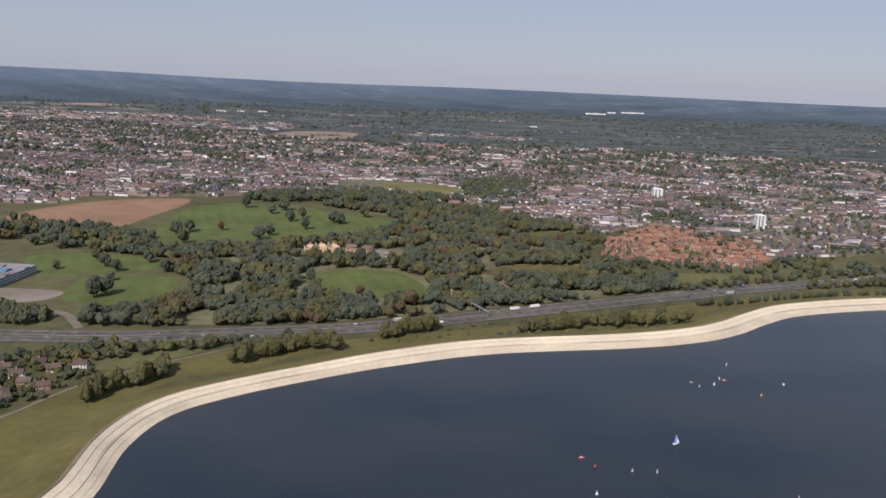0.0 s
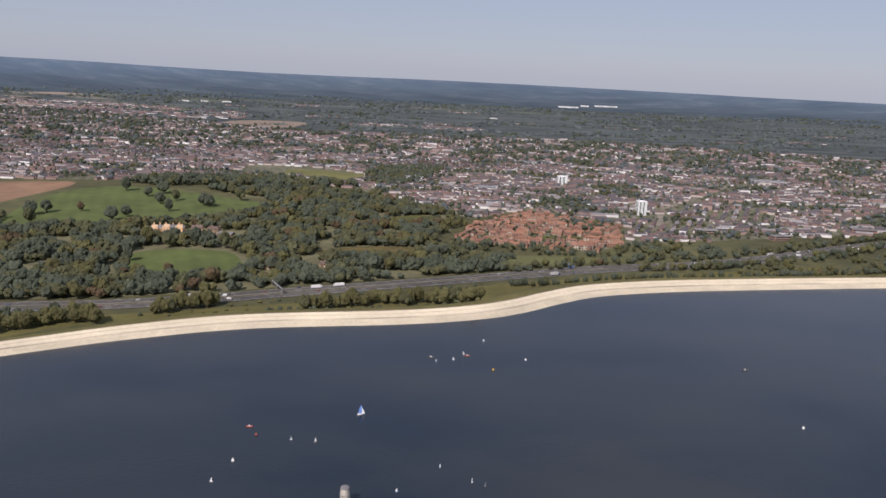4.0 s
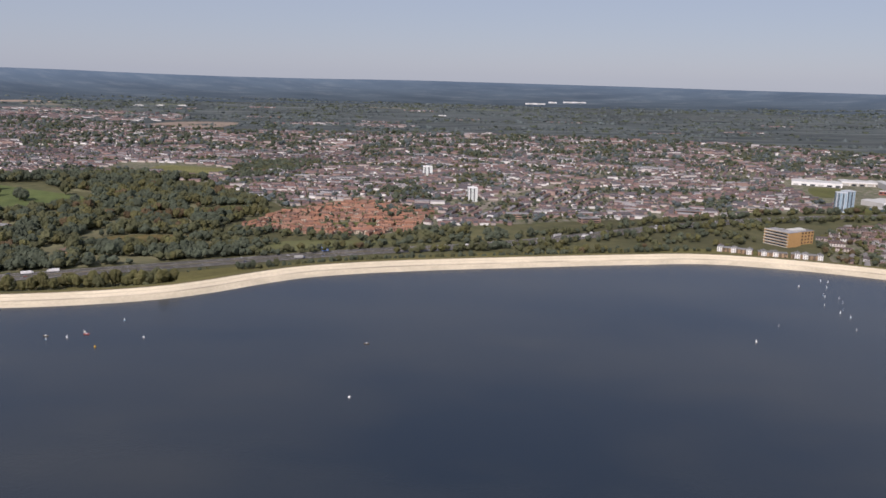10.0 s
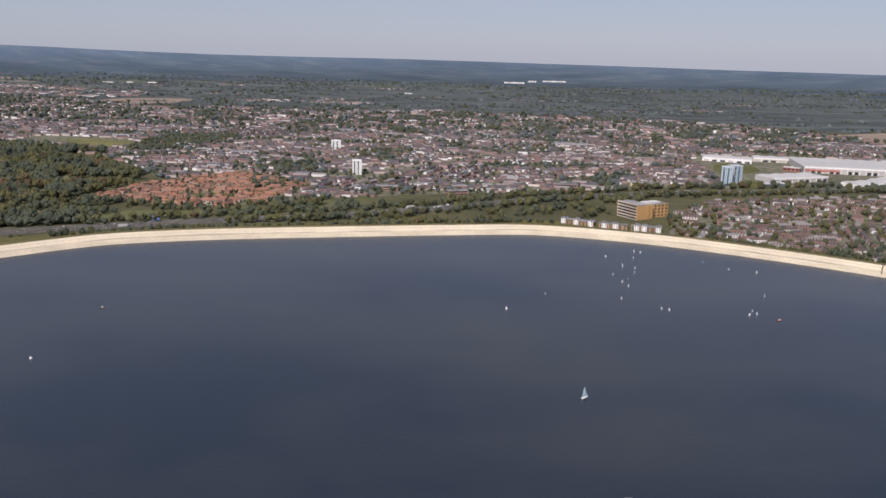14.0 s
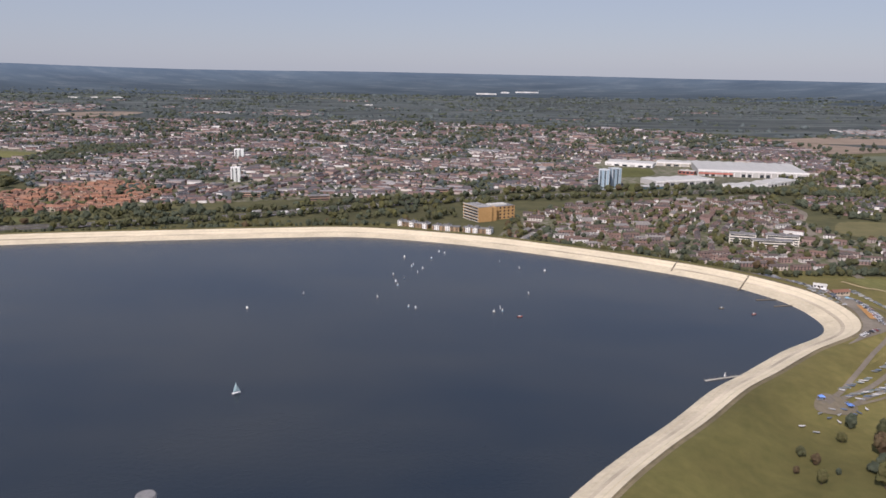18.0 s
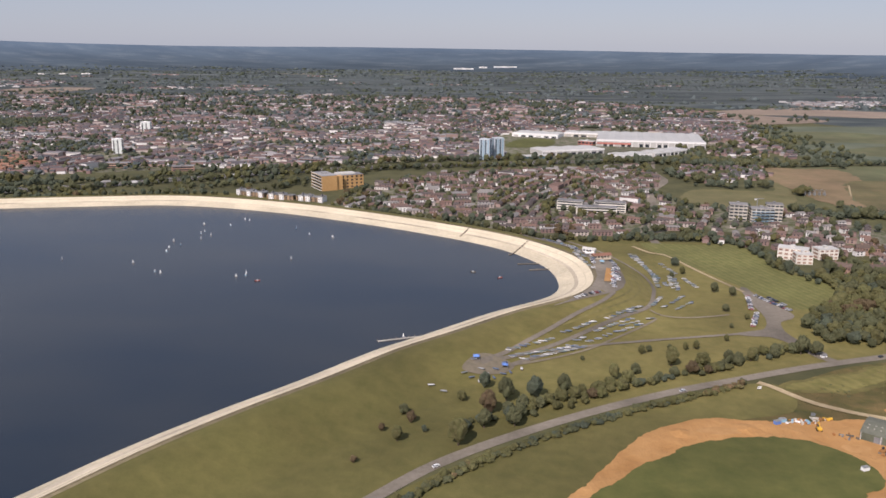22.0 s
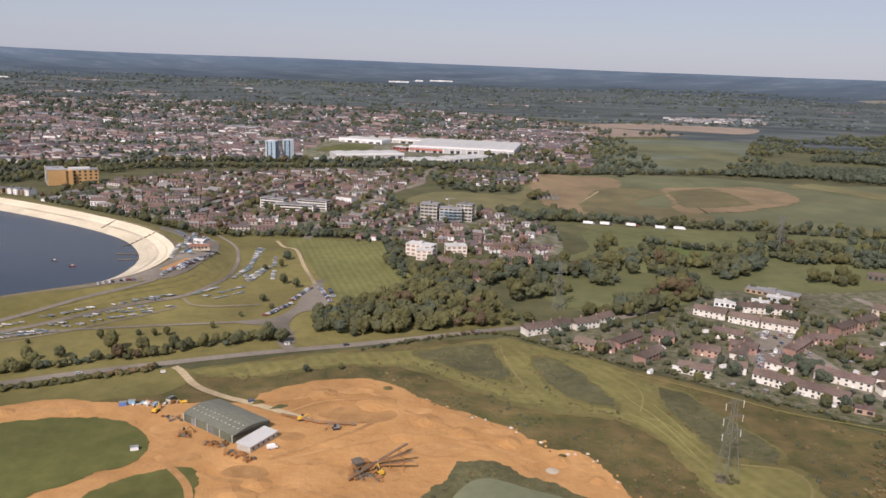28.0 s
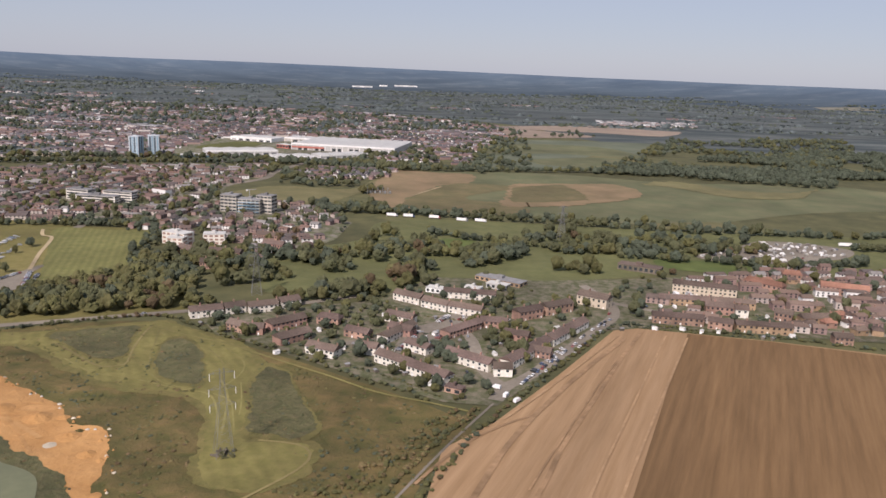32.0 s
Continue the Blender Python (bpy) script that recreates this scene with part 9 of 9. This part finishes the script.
# ---- power line pylons ----
def pylon(x, y, tall, turn, label, white=False, stout=1.0):
    p = thing("pylon", label, "pylon", "power pylons", m=pose(x, y, 0, 0, 0, turn))
    w0, w1 = tall * 0.1, tall * 0.022
    at = lambda k: w0 + (w1 - w0) * min(1, k * 1.25)
    for sx in (-1, 1):
        for sy in (-1, 1):
            s = Shape()
            for k in range(10):
                a, b = k / 10, (k + 1) / 10
                s.tube((sx * at(a), sy * at(a), tall * a), (sx * at(b), sy * at(b), tall * b), 0.075 * stout, sides=4)
            part("leg", s, PYLON_STEEL, p)
    for face in range(4):
        s = Shape()
        r = Matrix.Rotation(face * math.pi / 2, 3, "Z")
        for k in range(12):
            a, b = k / 12, (k + 1) / 12
            for q in (-1, 1):
                s.tube(r @ Vector((q * at(a), -at(a), tall * a)), r @ Vector((-q * at(b), -at(b), tall * b)), 0.028 * stout, sides=3)
        part("bracing", s, PYLON_STEEL, p)
    for z, wide in ((0.6, 0.135), (0.78, 0.14), (0.955, 0.13)):
        s = Shape()
        for q in (-1, 1):
            e = Vector((q * tall * wide, 0, tall * z))
            for sy in (-1, 1):
                s.tube((q * at(z), sy * at(z), tall * z), e, 0.06 * stout, sides=3).tube((q * at(z), sy * at(z), tall * (z + 0.045)), e, 0.03, sides=3)
        arm = part("crossarm", s, PYLON_STEEL, p)
        for q in (-1, 1):
            part("insulator", shared(("insulator", white), lambda: Shape().tube((0, 0, -2.2), (0, 0, 0), 0.08, sides=6).mesh("insulator", WHITE if white else PYLON_STEEL)), None, arm, m=pose(q * tall * wide, 0, tall * z))


PYLON_STEEL = material("pylon_steel", (0.12, 0.125, 0.115), (0.18, 0.185, 0.17), 2.0, 0.7, 0.0, metal=0.1)
pylon(1139, 257, 27, 25, "tall grey lattice pylon with white insulators over grassland", True, 0.8)
pylon(1112, 426, 25, 15, "tall grey lattice pylon rising from trees", stout=1.7)
pylon(1288, 580, 25, 15, "tall grey lattice pylon in pastures", stout=2.0)
scrap(1139, 257, 2.6, 2.6, 16, (TIMBER, WEEDS), "dark brambles round the pylon's feet", "bramble_patch")

# ---- motorway furniture and electricity yard ----
gantry = thing("sign_gantry", "dark steel gantry over the motorway", "gantry", m=pose(33, 579, 0.35, 0, 0, 118))
part("beam", Shape().box(-13, 13, -0.4, 0.4, 4.2, 5.0), STEEL, gantry)
for x in (-12.5, 0, 12.5):
    part("post", Shape().box(x - 0.25, x + 0.25, -0.25, 0.25, -0.3, 4.2), STEEL, gantry)
for x in (-10, -6, -2.5, 3, 7, 11):
    part("signal", Shape().box(x - 0.9, x + 0.9, -0.6, -0.4, 4.0, 5.4), TYRE, gantry)
sign = thing("road_sign", "large blue motorway sign on posts", "sign", m=pose(270, 688, 0, 0, 0, 20))
part("panel", Shape().box(-3, 3, -0.1, 0.1, 1.6, 5.2), BLUE_SAIL, sign)
part("lettering", Shape().box(-2.2, 1.6, -0.14, -0.1, 4.2, 4.6).box(-2.2, 1.0, -0.14, -0.1, 3.2, 3.6).box(-2.2, 2.0, -0.14, -0.1, 2.3, 2.7), WHITE, sign)
for x in (-2.2, 2.2):
    part("post", Shape().box(x - 0.12, x + 0.12, -0.1, 0.1, -0.2, 1.6), STEEL, sign)
grid = thing("substation", "grey electricity substation frames in a field", "substation", m=pose(1140, 764, 0))
for i in range(5):
    part("portal", shared("portal", lambda: Shape().box(-0.15, 0.15, -5, -4.7, 0, 5).box(-0.15, 0.15, 4.7, 5, 0, 5).box(-0.15, 0.15, -5, 5, 4.8, 5.1).mesh("portal", STEEL)), None, grid, m=pose(i * 4.5, 0, 0))
    part("transformer", shared("transformer", lambda: Shape().box(-1, 1, -1.2, 1.2, 0, 2.4).tube((0, -0.6, 2.4), (0, -0.6, 3.6), 0.15, sides=6).tube((0, 0.6, 2.4), (0, 0.6, 3.6), 0.15, sides=6).mesh("transformer", STEEL)), None, grid, m=pose(i * 4.5 + 2, 1, 0))
crane = thing("tower_crane", "small pale crane over unfinished flats", "crane", m=pose(1058, 652, 0, 0, 0, 10))
part("mast", Shape().box(-0.22, 0.22, -0.22, 0.22, 0, 17), STEEL, crane)
part("jib", Shape().box(-2.4, 5, -0.15, 0.15, 17, 17.4), STEEL, crane)
part("counterweight", Shape().box(-2.4, -1.2, -0.4, 0.4, 16.2, 17), WHITE, crane)

# tracks and damp ground in the pit
LAYERS.clear()
TRACKED = material("tracked_sand", (0.3, 0.156, 0.056), (0.42, 0.236, 0.094), 0.25, 0.95, 0.3, coarse=0.2, drift=0.25)
PALE_SAND = material("pale_sand", (0.36, 0.192, 0.071), (0.475, 0.272, 0.112), 0.2, 0.95, 0.2, coarse=0.2, drift=0.15)
for pts, w, mat in (([(970, 257), (978, 254), (985, 250), (1010, 245), (1030, 240)], 2.0, TRACKED), ([(1000, 262), (1015, 275), (1030, 290), (1032, 308), (1022, 318)], 1.6, TRACKED),
                    ([(1004, 262), (1022, 272), (1045, 282), (1066, 276), (1085, 262)], 1.8, PALE_SAND), ([(966, 262), (980, 246), (985, 230), (990, 205)], 2.4, TRACKED), ([(985, 301), (1005, 309), (1020, 320)], 1.3, TRACKED), ([(1040, 300), (1056, 288), (1072, 270), (1086, 252)], 1.2, TRACKED), ([(1000, 296), (1012, 306), (1036, 310)], 1.0, PALE_SAND)):
    strip("tyre_track", pts, w, mat, "worn vehicle track over orange sand", 0.331 + 0.0043 * len(LAYERS), category="track")
    LAYERS.append("tyre_track")
for x, y, a, b, mat in ((1025, 296, 13, 7, TRACKED), (1004, 278, 5, 3, TRACKED), (1012, 262, 6, 3, TRACKED), (1052, 272, 9, 5, TRACKED), (1032, 256, 9, 6, TRACKED), (975, 262, 5, 3, TRACKED), (1072, 285, 6, 3, TRACKED), (962, 280, 5, 3, PALE_SAND), (1044, 300, 6, 3, PALE_SAND), (995, 254, 7, 4, TRACKED), (1020, 316, 8, 3, TRACKED), (920, 291, 9, 3, PALE_SAND)):
    pts = [(x + a * math.cos(t) * (1 + 0.35 * noise.noise(Vector((t, x, 1)))), y + b * math.sin(t) * (1 + 0.35 * noise.noise(Vector((t, y, 2))))) for t in np.arange(0, math.tau, math.tau / 11)]
    patch("sand_patch", pts, mat, "patch of differently coloured trampled sand", "sand", 0.27)

# ---- gardens of the estate ----
fence_lines = ([(1098, 378), (1112, 372), (1128, 372)], [(1130, 362), (1146, 372), (1162, 374)], [(1140, 345), (1158, 352), (1172, 352)], [(1168, 330), (1186, 320), (1202, 304)], [(1180, 345), (1198, 332), (1212, 318)], [(1184, 378), (1196, 372), (1206, 380)], [(1176, 400), (1196, 398), (1214, 392)],
               [(1226, 340), (1240, 356), (1254, 378), (1266, 396)], [(1222, 350), (1236, 372), (1246, 386)], [(1300, 404), (1330, 402), (1366, 396)], [(1310, 420), (1340, 416), (1370, 416)], [(1320, 440), (1350, 434), (1376, 440)], [(1208, 352), (1214, 360), (1212, 372)], [(1160, 345), (1176, 350), (1190, 360)], [(1290, 392), (1330, 384), (1372, 380)])
q = np.concatenate([along(line, 1.3, VRNG, 0.5) for line in fence_lines])
wood("clipped garden hedges", q, RNG.uniform(0.45, 0.95, len(q)), {"dark": 3, "green": 4, "olive": 2}, FAR_CROWNS, (0.5, 0.8), "hedge")
garden_shed = thing("garden_shed", "small timber garden shed with felt roof", "shed", "garden sheds", m=pose(1186, 331, 0))
part("wall", Shape().box(-0.9, 0.9, -0.7, 0.7, 0, 1.3), TIMBER, garden_shed)
part("roof", Shape().gable(-0.9, 0.9, -0.7, 0.7, 1.3, 1.75, 0.12), ROOF_GREY, garden_shed)
white_shed = thing("garden_shed", "small pale garden shed with grey roof", "shed", "garden sheds", m=pose(1193, 324, 0))
part("wall", Shape().box(-1.2, 1.2, -0.8, 0.8, 0, 1.3), WHITE, white_shed)
part("roof", Shape().gable(-1.2, 1.2, -0.8, 0.8, 1.3, 1.75, 0.12), SHEET_ROOF, white_shed)
for i, line in enumerate(fence_lines):
    for x, y in along(line, 11, VRNG, 2.0):
        copy_thing((garden_shed, white_shed)[int(VRNG.integers(2))], pose(x, y, 0, 0, 0, VRNG.uniform(0, 180)))
